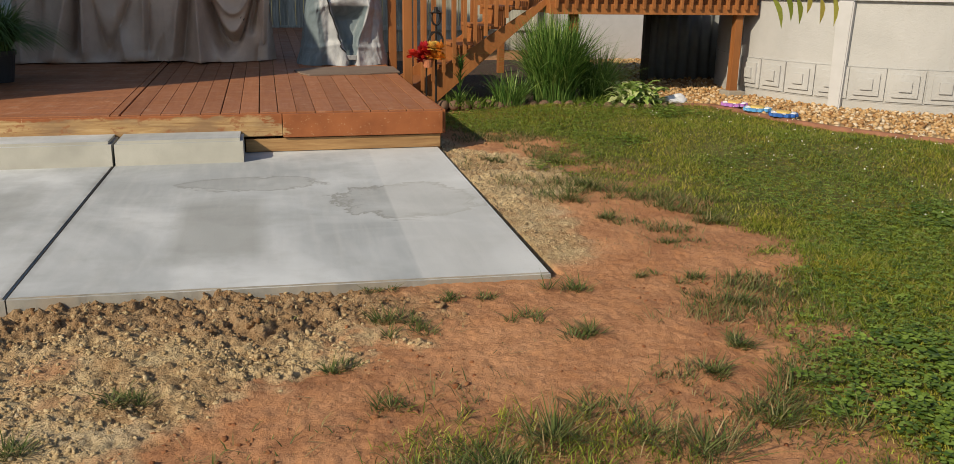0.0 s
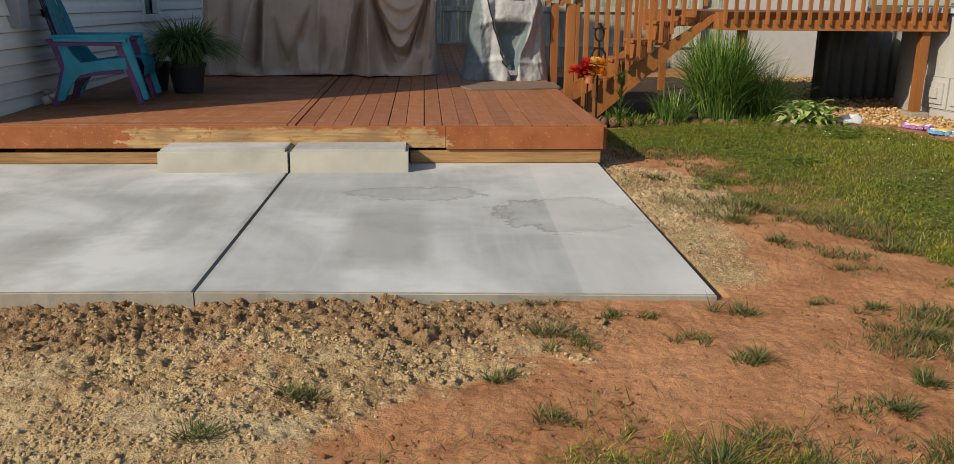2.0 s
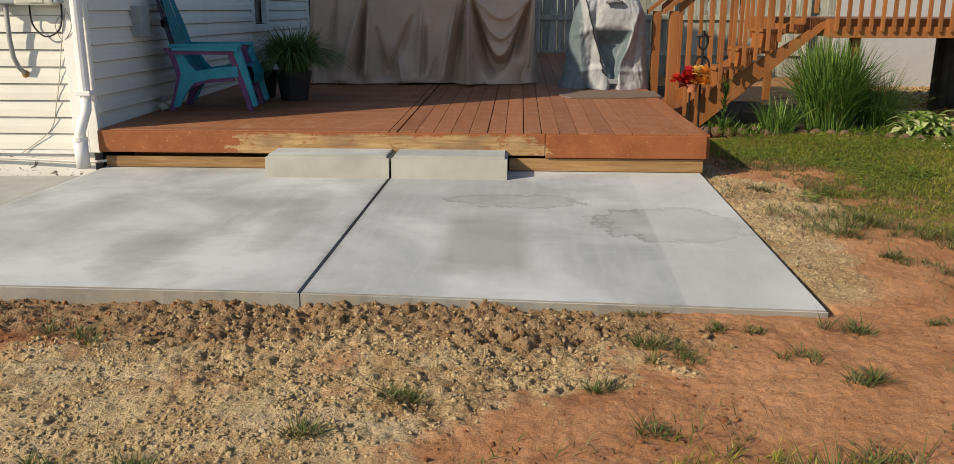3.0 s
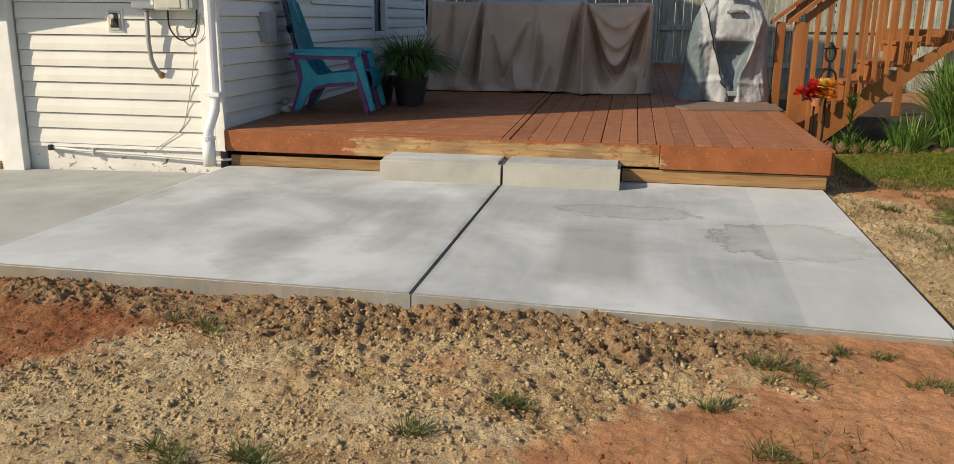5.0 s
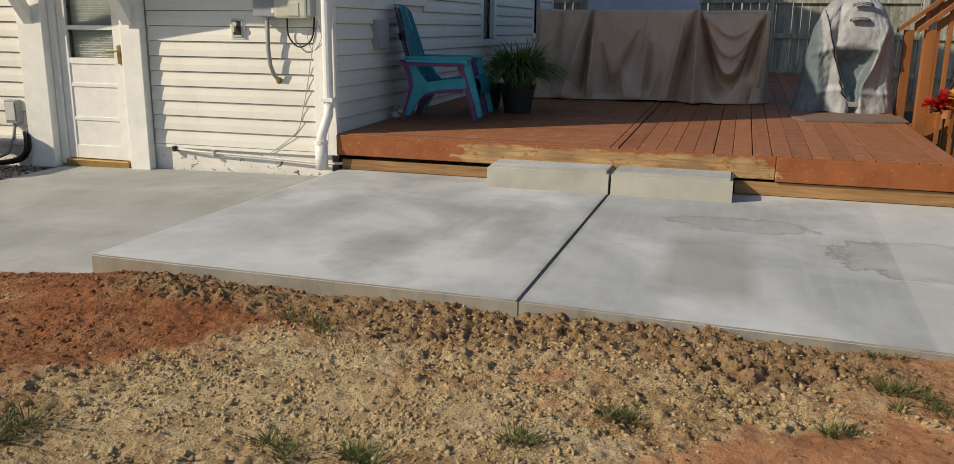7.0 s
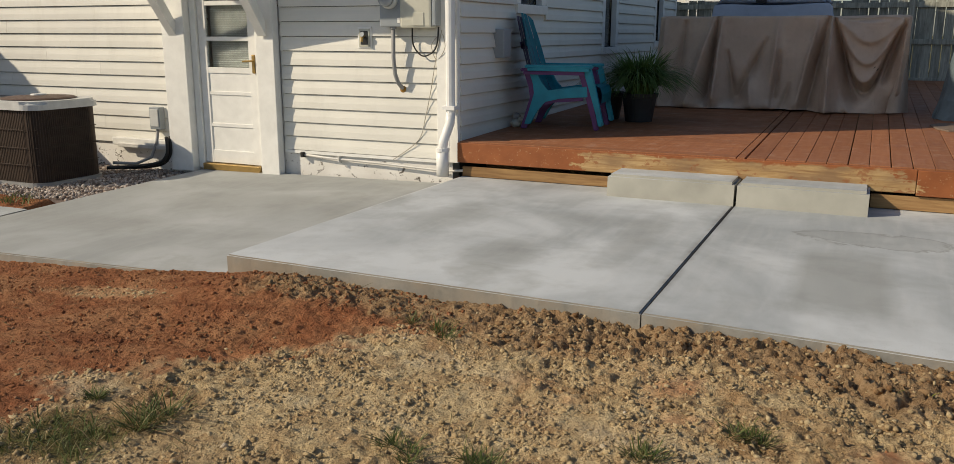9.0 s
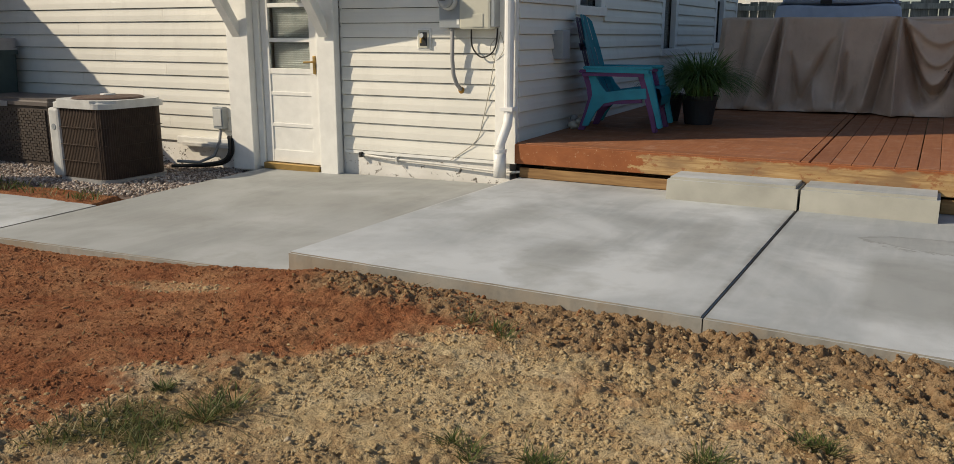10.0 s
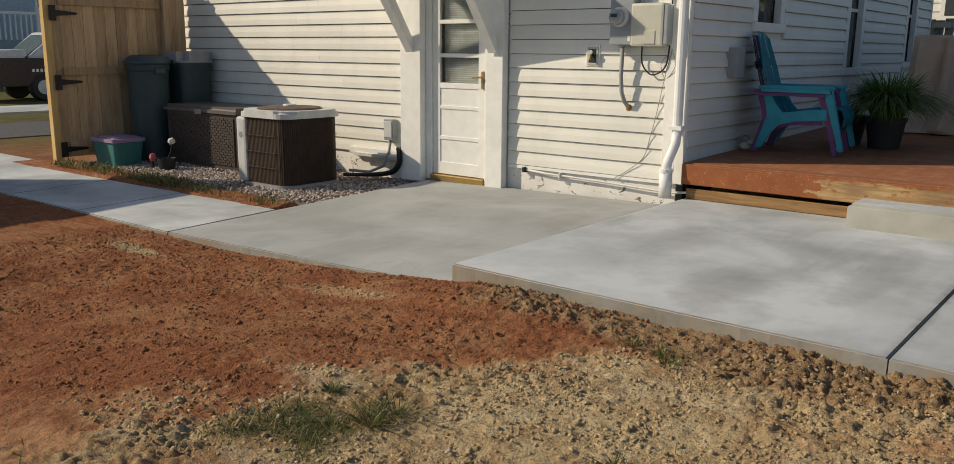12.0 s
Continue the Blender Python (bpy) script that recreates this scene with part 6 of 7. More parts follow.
def round_can(x, y, r, h, label):
    ob = thing("trash_can", label, "trash can", "trash cans by the fence", (x, y, BED - 0.01))
    part("body", lathe([(0.0, 0.0), (r * 0.80, 0.0), (r * 0.84, 0.03), (r * 0.97, h * 0.93), (r * 1.03, h * 0.94), (r * 1.03, h), (0.0, h)], 36), CAN_BLACK, ob, smooth=False)
    part("lid", lathe([(0.0, h + 0.002), (r * 1.10, h + 0.002), (r * 1.11, h + 0.03), (r * 1.02, h + 0.045), (r * 0.92, h + 0.085), (r * 0.72, h + 0.115), (r * 0.60, h + 0.10), (r * 0.30, h + 0.105), (0.0, h + 0.12)], 36), CAN_BLACK, ob, "dark domed lid with a raised ring", smooth=True)
    for sgn in (-1, 1):
        part("grip", box(sgn * r * 1.05 - 0.03, sgn * r * 1.05 + 0.03, -0.07, 0.07, h - 0.12, h - 0.04, bevel=0.012), CAN_BLACK, ob)


round_can(-11.95, -0.80, 0.265, 1.24, "charcoal plastic trash can with a domed lid")
bin_can(-11.86, -0.27, 0.46, 1.26, CAN_LID, "charcoal plastic trash can with a pale grey lid")

tote = thing("storage_tote", "green-teal plastic tote with a lilac lid", "tote", at=(-11.85, -1.33, BED + 0.0))
tb = bmesh.new()
lo, hi = rounded(-0.24, 0.24, -0.17, 0.17, 0.04), rounded(-0.28, 0.28, -0.2, 0.2, 0.05)
a = [tb.verts.new((u, v, 0.0)) for u, v in lo]
b = [tb.verts.new((u, v, 0.30)) for u, v in hi]
tb.faces.new(a[::-1])
tb.faces.new(b)
for k in range(len(a)):
    tb.faces.new((a[k], a[(k + 1) % len(a)], b[(k + 1) % len(a)], b[k]))
part("body", tb, TOTE_TEAL, tote)
part("lid", prism(rounded(-0.30, 0.30, -0.22, 0.22, 0.05), 0.301, 0.345, "z"), TOTE_LID, tote)
part("lid_ridge", prism(rounded(-0.25, 0.25, -0.17, 0.17, 0.05), 0.3455, 0.36, "z"), TOTE_LID, tote)

lamp = thing("garden_pot_light", "small dark planter with a solar stake light and a red trinket", "planter", at=(-10.95, -1.22, BED + 0.0))
part("planter", lathe([(0.0, 0.0), (0.085, 0.0), (0.11, 0.15), (0.10, 0.15), (0.09, 0.11), (0.0, 0.11)], 18), POT, lamp)
part("stake", tube([(0.0, 0.0, 0.10), (0.06, 0.02, 0.22), (0.10, 0.03, 0.34)], 0.009, 6), IRON, lamp)
part("light_head", lathe([(0.0, 0.0), (0.035, 0.01), (0.045, 0.04), (0.03, 0.07), (0.0, 0.075)], 14, pose(0.10, 0.03, 0.32, 20)), PIPE, lamp)
part("trinket", lathe([(0.0, 0.0), (0.03, 0.01), (0.042, 0.05), (0.03, 0.09), (0.0, 0.10)], 12, pose(-0.17, -0.08, 0.10)), plain("red and white ceramic", (0.55, 0.12, 0.12), 0.4), lamp)
part("trinket_stem", tube([(-0.17, -0.08, 0.0), (-0.17, -0.08, 0.12)], 0.012, 6), IRON, lamp)

gate = thing("gate_fence", "brown cedar board gate and fence with black strap hinges", "fence", kind="structure")
GXF = -12.32
part("gate_post", box(GXF - 0.06, GXF + 0.03, -1.90, -1.81, -0.30, 2.2, bevel=0.005), YELLOW_POST, gate, "yellow pine gate post")
gb = part("board", box(0.0, 0.02, -0.069, 0.069, -0.12, 2.18), NEW_FENCE, gate)
gb.matrix_basis = pose(GXF - 0.005, -1.77, 0)
y = -1.628
random.seed(3)
while y < 0.0:
    shared("board", gb.data, pose(GXF - 0.005 + random.uniform(-0.003, 0.003), y, random.uniform(-0.01, 0.01)), gate)
    y += 0.142
for z in (0.88, 1.72):
    part("rail", box(GXF + 0.016, GXF + 0.052, -1.72, -0.38, z, z + 0.092, bevel=0.003), NEW_FENCE, gate)
part("rail", box(GXF + 0.016, GXF + 0.052, -1.72, -0.38, -0.02, 0.072, bevel=0.003), NEW_FENCE, gate)
part("end_post", box(GXF + 0.017, GXF + 0.10, -0.36, -0.27, -0.3, 2.18, bevel=0.003), NEW_FENCE, gate)
# the fence goes on past the gate's opening, and shades the walkway
part("gate_post", box(GXF - 0.06, GXF + 0.03, -3.24, -3.15, -0.30, 2.2, bevel=0.005), YELLOW_POST, gate, "yellow pine gate post")
y = -3.32
while y > -8.0:
    shared("board", gb.data, pose(GXF - 0.005 + random.uniform(-0.003, 0.003), y, random.uniform(-0.01, 0.01)), gate)
    y -= 0.140
for z in (0.10, 0.88, 1.72):
    part("rail", box(GXF - 0.045, GXF - 0.008, -8.0, -3.25, z, z + 0.092, bevel=0.003), NEW_FENCE, gate)
for z in (-0.02, 0.80, 1.62):
    part("hinge", prism([(-1.84, z - 0.09), (-1.76, z - 0.09), (-1.76, z - 0.035), (-1.52, z - 0.015), (-1.49, z), (-1.52, z + 0.015), (-1.76, z + 0.035), (-1.76, z + 0.09), (-1.84, z + 0.09)], GXF + 0.053, GXF + 0.060, "x"), IRON, gate, "black strap hinge")

# ---- plants by the stair ----
prs = np.random.default_rng(17)


def clump(name, x, y, z, n, h0, h1, w, spread, lean, curve, mat, label, category="grass", droop=0.5, seg=5):
    a = prs.uniform(0, 2 * np.pi, n)
    r = spread * np.sqrt(prs.random(n))
    v, t_ = blades(x + r * np.cos(a), y + r * np.sin(a), np.full(n, z), prs.uniform(h0, h1, n), prs.uniform(w * 0.6, w, n), a + prs.normal(0, 1.1, n), np.abs(prs.normal(0, lean, n)), np.abs(prs.normal(0, curve, n)), seg, droop)
    return quick_mesh(name, v, t_, mat, label, category, "")


# dark bed soil, with the shade under stair and deck put into its colour
bed_ground = prism([(0.30, 2.02), (0.9, 2.0), (1.5, 1.92), (2.0, 1.70), (2.35, 1.54), (2.74, 1.54), (2.74, 7.4), (0.30, 7.4)], 0.0, 0.046, "z")
tagged(part("flower_bed", bed_ground, plain("shade-dark bed soil", (0.075, 0.048, 0.032), 0.95, vary=0.5, scale=26, depth=0.02)), "planting bed by the stair, coloured dark for its shade", "ground", kind="structure")
clump("ornamental_grass", 1.66, 2.06, 0.05, 2100, 0.45, 1.05, 0.019, 0.22, 0.09, 0.36, REED, "tall clump of green ornamental grass by the stair")
clump("drooping_grass", 2.15, 2.12, 0.05, 700, 0.40, 0.75, 0.010, 0.14, 0.30, 0.50, DARK_REED, "arching dark grass clump beside the taller one", droop=0.8)
clump("bed_weeds", 0.75, 2.06, 0.045, 260, 0.05, 0.12, 0.016, 0.30, 0.6, 0.4, CLOVER, "low green weeds among the bed stones", "plant", seg=3)
clump("bed_weeds", 2.05, 1.86, 0.045, 260, 0.05, 0.14, 0.016, 0.26, 0.6, 0.4, CLOVER, "low green weeds among the bed stones", "plant", seg=3)
clump("low_grass", 1.15, 1.98, 0.05, 260, 0.18, 0.42, 0.012, 0.16, 0.35, 0.5, REED, "low arching grass at the foot of the stair")
lily = clump("lily_plant", 0.60, 2.02, 0.05, 46, 0.12, 0.22, 0.02, 0.01, 0.4, 0.5, REED, "single green lily stem with narrow leaves", "plant")
n = 44
hz = prs.uniform(0.08, 0.46, n)
v, t_ = blades(0.60 + hz * 0.03, np.full(n, 2.02), 0.05 + hz, prs.uniform(0.08, 0.16, n), np.full(n, 0.014), prs.uniform(0, 6.28, n), prs.uniform(0.5, 0.9, n), prs.uniform(0.1, 0.4, n), 3)
leafy = quick_mesh("stem_leaves", v, t_, REED, kind="")
leafy.parent = lily
part("stem", tube([(0.60, 2.02, 0.04), (0.61, 2.02, 0.3), (0.62, 2.02, 0.52)], 0.007, 6), REED, lily)

# hosta: broad leaves in a rosette
hv, ht = [], []
nh = 210
for k in range(nh):
    a, rise = prs.uniform(0, 2 * math.pi), prs.uniform(0.5, 1.6)
    ln, wd = prs.uniform(0.12, 0.27), prs.uniform(0.028, 0.052)
    bx, by, bz = 2.50 + 0.10 * prs.normal(), 1.74 + 0.08 * prs.normal(), 0.06 + prs.uniform(0, 0.12)
    d = np.array([math.cos(a), math.sin(a), 0.0])
    s = np.array([-math.sin(a), math.cos(a), 0.0])
    base = len(hv)
    for f, wf in ((0.0, 0.15), (0.3, 0.85), (0.6, 1.0), (0.85, 0.55), (1.0, 0.02)):
        p_ = np.array([bx, by, bz]) + d * ln * f * 0.9 + np.array([0, 0, ln * (rise * f - 0.95 * f * f)])
        fold = np.array([0, 0, 0.25 * wd * wf])
        hv += [p_ - s * wd * wf + fold, p_, p_ + s * wd * wf + fold]
    for r_ in range(4):
        i = base + 3 * r_
        ht += [(i, i + 1, i + 4), (i, i + 4, i + 3), (i + 1, i + 2, i + 5), (i + 1, i + 5, i + 4)]
quick_mesh("hosta", np.array(hv), np.array(ht), HOSTA, "hosta with cream-edged green leaves in the bed", "plant", "")

hook = thing("shepherd_hook", "black wrought iron garden hook with scrolls and a flower basket", "garden hook", at=(0.33, 1.92, 0.0))
part("pole", tube([(0.0, 0, -0.05), (0.0, 0, 0.5), (0.0, 0, 0.86)], 0.011, 8), IRON, hook)
part("second_pole", tube([(-0.10, 0.0, -0.05), (-0.10, 0.0, 0.4), (-0.09, 0, 0.70), (-0.05, 0, 0.80), (0.0, 0, 0.80)], 0.010, 8), IRON, hook)
for s in (-1, 1):
    part("scroll", tube([(s * 0.005 + 0.075 * s * math.sin(k / 12 * 4.4) * (1 - 0.35 * k / 12), 0, 0.70 + 0.10 * math.cos(k / 12 * 4.4) * (1 - 0.2 * k / 12)) for k in range(13)], 0.010, 7), IRON, hook)
part("ring", tube([(0.045 * math.sin(k / 16 * 2 * math.pi), 0, 0.945 + 0.075 * math.cos(k / 16 * 2 * math.pi)) for k in range(17)], 0.011, 7), IRON, hook)
part("finial_dish", lathe([(0.0, 0.0), (0.065, 0.0), (0.075, 0.008), (0.02, 0.016), (0.018, 0.06), (0.0, 0.065)], 16, pose(0, 0, 0.985)), IRON, hook)
basket = thing("flower_basket", "terracotta pot of red and yellow flowers hung on the iron hook", "flower pot", at=(0.235, 1.86, 0.455))
part("pot", lathe([(0.0, 0.0), (0.045, 0.0), (0.06, 0.08), (0.054, 0.08), (0.0, 0.06)], 16), plain("terracotta", (0.42, 0.16, 0.08), 0.8), basket)
part("hanger", tube([(0.0, 0, 0.10), (0.05, 0.03, 0.14), (0.10, 0.06, 0.13)], 0.006, 6), IRON, basket)
frs = np.random.default_rng(9)
for k in range(16):
    red_one = k < 8
    cx, cy, cz = (-0.10 if red_one else 0.06) + frs.uniform(-0.07, 0.07), frs.uniform(-0.09, 0.02), 0.12 + frs.uniform(-0.06, 0.10)
    npet = 60
    az, el = frs.uniform(0, 6.28, npet), frs.uniform(-0.4, 1.4, npet)
    pv, pt = [], []
    for a, e in zip(az, el):
        d = np.array([math.cos(a) * math.cos(e), math.sin(a) * math.cos(e), math.sin(e)])
        s = np.cross(d, [0.3, 0.2, 0.9])
        s /= np.linalg.norm(s)
        c = np.array([cx, cy, cz])
        i = len(pv)
        pv += [c, c + d * 0.045 - s * 0.02, c + d * 0.074, c + d * 0.045 + s * 0.02]
        pt += [(i, i + 1, i + 2), (i, i + 2, i + 3)]
    fl = quick_mesh("flower", np.array(pv), np.array(pt), (RED_PETAL, DARKRED_PETAL)[k % 2] if red_one else (YELLOW_PETAL, ORANGE_PETAL)[k % 2], kind="")
    fl.parent = basket

# edging stones in front of the bed, then a terracotta strip round the gravel
erng = random.Random(2)
st0 = bmesh.new()
bmesh.ops.create_icosphere(st0, subdivisions=2, radius=0.064)
for v in st0.verts:
    v.co.z *= 0.85
    v.co += 0.012 * Vector(noise.noise_vector(v.co * 22))
st_mesh = None
path_pts = [(0.30, 2.0), (0.9, 1.98), (1.5, 1.9), (2.0, 1.68), (2.35, 1.52), (2.7, 1.50), (3.05, 1.55)]
along = []
for (xa, ya), (xb, yb) in zip(path_pts, path_pts[1:]):
    ln = math.hypot(xb - xa, yb - ya)
    k = max(1, int(ln / 0.118))
    along += [(xa + (xb - xa) * i / k, ya + (yb - ya) * i / k) for i in range(k)]
edge_row = thing("edging_stones", "row of small brown rounded edging stones along the bed", "edging stones")
for i, (x, y) in enumerate(along):
    if st_mesh is None:
        ob = part("stone", st0, STONE, edge_row, smooth=True)
        st_mesh = ob.data
        ob.matrix_basis = pose(x, y, 0.035)
    else:
        ob = shared("stone", st_mesh, pose(x, y, 0.035 + erng.uniform(-0.012, 0.012), erng.uniform(-20, 20), erng.uniform(-20, 20), erng.uniform(0, 360)), edge_row)
strip_pts = [(2.95, 1.60), (3.2, 1.50), (3.32, 1.25), (3.38, 0.85), (3.46, 0.40), (3.62, -0.05), (3.85, -0.45), (4.15, -0.85), (4.7, -1.35), (5.4, -1.7)]
bm = bmesh.new()
add_tube(bm, [(x, y, 0.032) for x, y in strip_pts], 0.05, 8)
tagged(part("edging_strip", bm, EDGING, None, smooth=True), "terracotta-coloured edging strip round the gravel bed", "edging")


def sunflower(x, y, ring_mat, label):
    ob = thing("sunflower_stone", label, "stepping stone", "painted stepping stones", (x, y, 0.085))
    bm = bmesh.new()
    prof = []
    for k in range(48):
        a = 2 * math.pi * k / 48
        r = 0.115 + 0.026 * abs(math.sin(6 * a))
        prof.append((r * math.cos(a), r * math.sin(a)))
    add_prism(bm, prof, 0.0, 0.028, "z")
    part("petals", bm, ring_mat, ob)
    part("centre", lathe([(0.0, 0.0285), (0.072, 0.0285), (0.068, 0.045), (0.0, 0.05)], 24), YELLOW_PETAL, ob)
    for k in range(6):
        a = math.pi / 3 * k
        m = Matrix.Rotation(a, 4, "Z")
        part("light_petal", box(0.08, 0.128, -0.014, 0.014, 0.0285, 0.034, m=m), TRIM, ob)


sunflower(3.40, 1.30, plain("lilac paint", (0.38, 0.16, 0.50), 0.6), "lilac and yellow painted sunflower stepping stone")
sunflower(3.44, 0.92, plain("bright blue paint", (0.10, 0.32, 0.62), 0.6), "bright blue and yellow painted sunflower stepping stone")
sunflower(3.50, 0.55, plain("deep blue paint", (0.03, 0.12, 0.42), 0.6), "deep blue and yellow painted sunflower stepping stone")
bag = bmesh.new()
bmesh.ops.create_icosphere(bag, subdivisions=3, radius=0.11, matrix=Matrix.Diagonal((1.2, 0.8, 0.55, 1)))
for v in bag.verts:
    v.co += 0.03 * Vector(noise.noise_vector(v.co * 14))
ob = part("plastic_bag", bag, plain("white plastic film", (0.62, 0.64, 0.68), 0.35))
ob.location = (2.92, 1.72, 0.10)
tagged(ob, "crumpled white plastic bag in the bed", "plastic bag")


# ---- loose stuff: gravel, clods, crumbs ----
ico = bmesh.new()
bmesh.ops.create_icosphere(ico, subdivisions=1, radius=1.0)
STONE_V = np.array([v.co[:] for v in ico.verts])
STONE_T = np.array([[v.index for v in f.verts] for f in ico.faces])
ico.free()


OCT_V = np.array([(1, 0, 0), (-1, 0, 0), (0, 1, 0), (0, -1, 0), (0, 0, 1), (0, 0, -1)], float)
OCT_T = np.array([(0, 2, 4), (2, 1, 4), (1, 3, 4), (3, 0, 4), (2, 0, 5), (1, 2, 5), (3, 1, 5), (0, 3, 5)])


def lumps(x, y, z, size, seed, jag=0.28, flat=0.7, tiny=False):
    """Uneven small stones as arrays; tiny ones have fewer faces."""
    rs = np.random.default_rng(seed)
    n = len(x)
    ICO_V, ICO_T = (OCT_V, OCT_T) if tiny else (STONE_V, STONE_T)
    v = ICO_V[None] * (1 + rs.normal(0, jag, (n, len(ICO_V), 1)).clip(-0.5, 0.6))
    v = v * rs.uniform(0.5, 1.35, (n, 1, 3)) * np.array([1, 1, flat])
    a, b = rs.uniform(0, 6.28, n), rs.normal(0, 0.5, n)
    ca, sa, cb, sb = np.cos(a)[:, None], np.sin(a)[:, None], np.cos(b)[:, None], np.sin(b)[:, None]
    vx, vy, vz = v[..., 0], v[..., 1] * cb - v[..., 2] * sb, v[..., 1] * sb + v[..., 2] * cb
    out = np.stack([vx * ca - vy * sa, vx * sa + vy * ca, vz], -1) * size[:, None, None]
    out += np.stack([x, y, z], -1)[:, None]
    t_ = (ICO_T[None] + (np.arange(n) * len(ICO_V))[:, None, None]).reshape(-1, 3)
    return out.reshape(-1, 3), t_


def scatter(n, x0, x1, y0, y1, keep, seed):
    rs = np.random.default_rng(seed)
    x, y = rs.uniform(x0, x1, n), rs.uniform(y0, y1, n)
    k = rs.random(n) < keep(x, y)
    return x[k], y[k]


def crumbs(name, n, area, keep, s0, s1, mat, seed, label, category, power=5.0, sink=0.2):
    x, y = scatter(n, *area, keep, seed)
    rs = np.random.default_rng(seed + 1)
    s = s0 + (s1 - s0) * rs.random(len(x)) ** power
    big = s > 0.0058
    v1, t1 = lumps(x[big], y[big], ground_height(x[big], y[big]) + s[big] * sink, s[big], seed + 2, 0.30, 0.75)
    v2, t2 = lumps(x[~big], y[~big], ground_height(x[~big], y[~big]) + s[~big] * sink, s[~big], seed + 3, 0.2, 0.8, True)
    quick_mesh(name, np.concatenate([v1, v2]), np.concatenate([t1, t2 + len(v1)]), mat, label, category)


BARE_AREA = (-8.5, 1.6, -5.4, FRONT - 0.005)
crumbs("earth_clods", 40000, BARE_AREA, lambda x, y: zones(x, y)[3] * (0.35 + 0.65 * step01(fbm(x, y, 6, 3, 45), -0.2, 0.25)), 0.0030, 0.017, CLODS, 41, "brown crumbly clods of dug earth along the slab", "soil", 4.0, 0.05)
crumbs("sandy_crumbs", 92000, BARE_AREA, lambda x, y: zones(x, y)[1] * (1 - zones(x, y)[0]) * (1 - 0.6 * zones(x, y)[3]) * (0.25 + 0.75 * step01(fbm(x, y, 5, 3, 46), -0.25, 0.25)), 0.0034, 0.0125, SANDY, 51, "pale sandy crumbs and pebbles on bare earth", "soil", 2.9, 0.05)
crumbs("clay_crumbs", 60000, BARE_AREA, lambda x, y: zones(x, y)[2] * (0.3 + 0.7 * step01(fbm(x, y, 5, 3, 47), -0.15, 0.3)) + 0.22 * (1 - zones(x, y)[0]) * (1 - zones(x, y)[1]) * step01(fbm(x, y, 2.4, 3, 48), -0.1, 0.35), 0.0026, 0.0120, REDCLOD, 61, "red clay crumbs and small stones", "soil", 4.4, 0.05)
crumbs("strip_crumbs", 5000, (-0.02, 1.4, -3.1, 0.4), lambda x, y: zones(x, y)[1] * 0.9, 0.002, 0.011, SANDY, 71, "pale sandy crumbs beside the patio slab", "soil", 5.0)


def inside_pool_bed(x, y):
    ex = np.interp(y, (-1.8, -1.35, -0.85, -0.45, -0.05, 0.4, 0.85, 1.25, 1.5, 1.62), (5.5, 4.7, 4.15, 3.85, 3.62, 3.46, 3.38, 3.32, 3.2, 2.95))
    far_bed = (y > 1.62) & (x > 2.75)
    r = np.hypot(x - PC.x, y - PC.y)
    return (((x > ex + 0.03) & (y <= 1.62)) | far_bed) & (r > PR - 0.02) & (y < 7.4) & (r < PR + 3.0)


x, y = scatter(17000, 2.2, 6.4, -1.8, 7.2, lambda x, y: inside_pool_bed(x, y) * np.where(y > 3.2, 0.45, 1.0), 81)
s = 0.012 + 0.019 * np.random.default_rng(5).random(len(x))
v, t_ = lumps(x, y, 0.055 + 0.02 * np.random.default_rng(6).random(len(x)) + 0.0 * s, s, 83, 0.15, 0.75)
quick_mesh("river_gravel", v, t_, PEBBLE, "tan and orange river gravel round the pool", "gravel")
bed_poly = [(5.4, -1.72), (4.7, -1.37), (4.15, -0.87), (3.85, -0.47), (3.62, -0.07), (3.46, 0.38), (3.38, 0.83), (3.32, 1.23), (3.18, 1.48), (2.9, 1.62), (2.75, 7.4), (9.0, 7.4), (9.0, -1.72)]
tagged(part("gravel_bed", prism(bed_poly, 0.0, 0.055, "z"), plain("gravel fines", (0.36, 0.24, 0.12), 0.95, vary=0.3, depth=0.01)), "gravel bed under the stones round the pool", "ground", kind="structure")
x, y = scatter(13000, -12.3, -7.86, -1.72, 0.05, lambda x, y: np.ones_like(x) * step01(y + 1.68 + 0.1 * fbm(x, y, 3, 2, 9), 0, 0.2), 91)
s = 0.008 + 0.011 * np.random.default_rng(7).random(len(x))
v, t_ = lumps(x, y, BED + 0.006 + 0.012 * np.random.default_rng(8).random(len(x)), s, 93, 0.2, 0.7)
quick_mesh("grey_gravel", v, t_, GREY_PEBBLE, "grey and brown gravel under the storage things", "gravel")
tagged(part("grey_gravel_bed", box(-12.3, -7.86, -1.70, 0.055, -0.34, BED), plain("dark gravel fines", (0.16, 0.12, 0.10), 0.95, vary=0.3, depth=0.01)), "gravel bed beside the back door", "ground", kind="structure")
# ---- lawn, clover and tufts ----
lrs = np.random.default_rng(23)


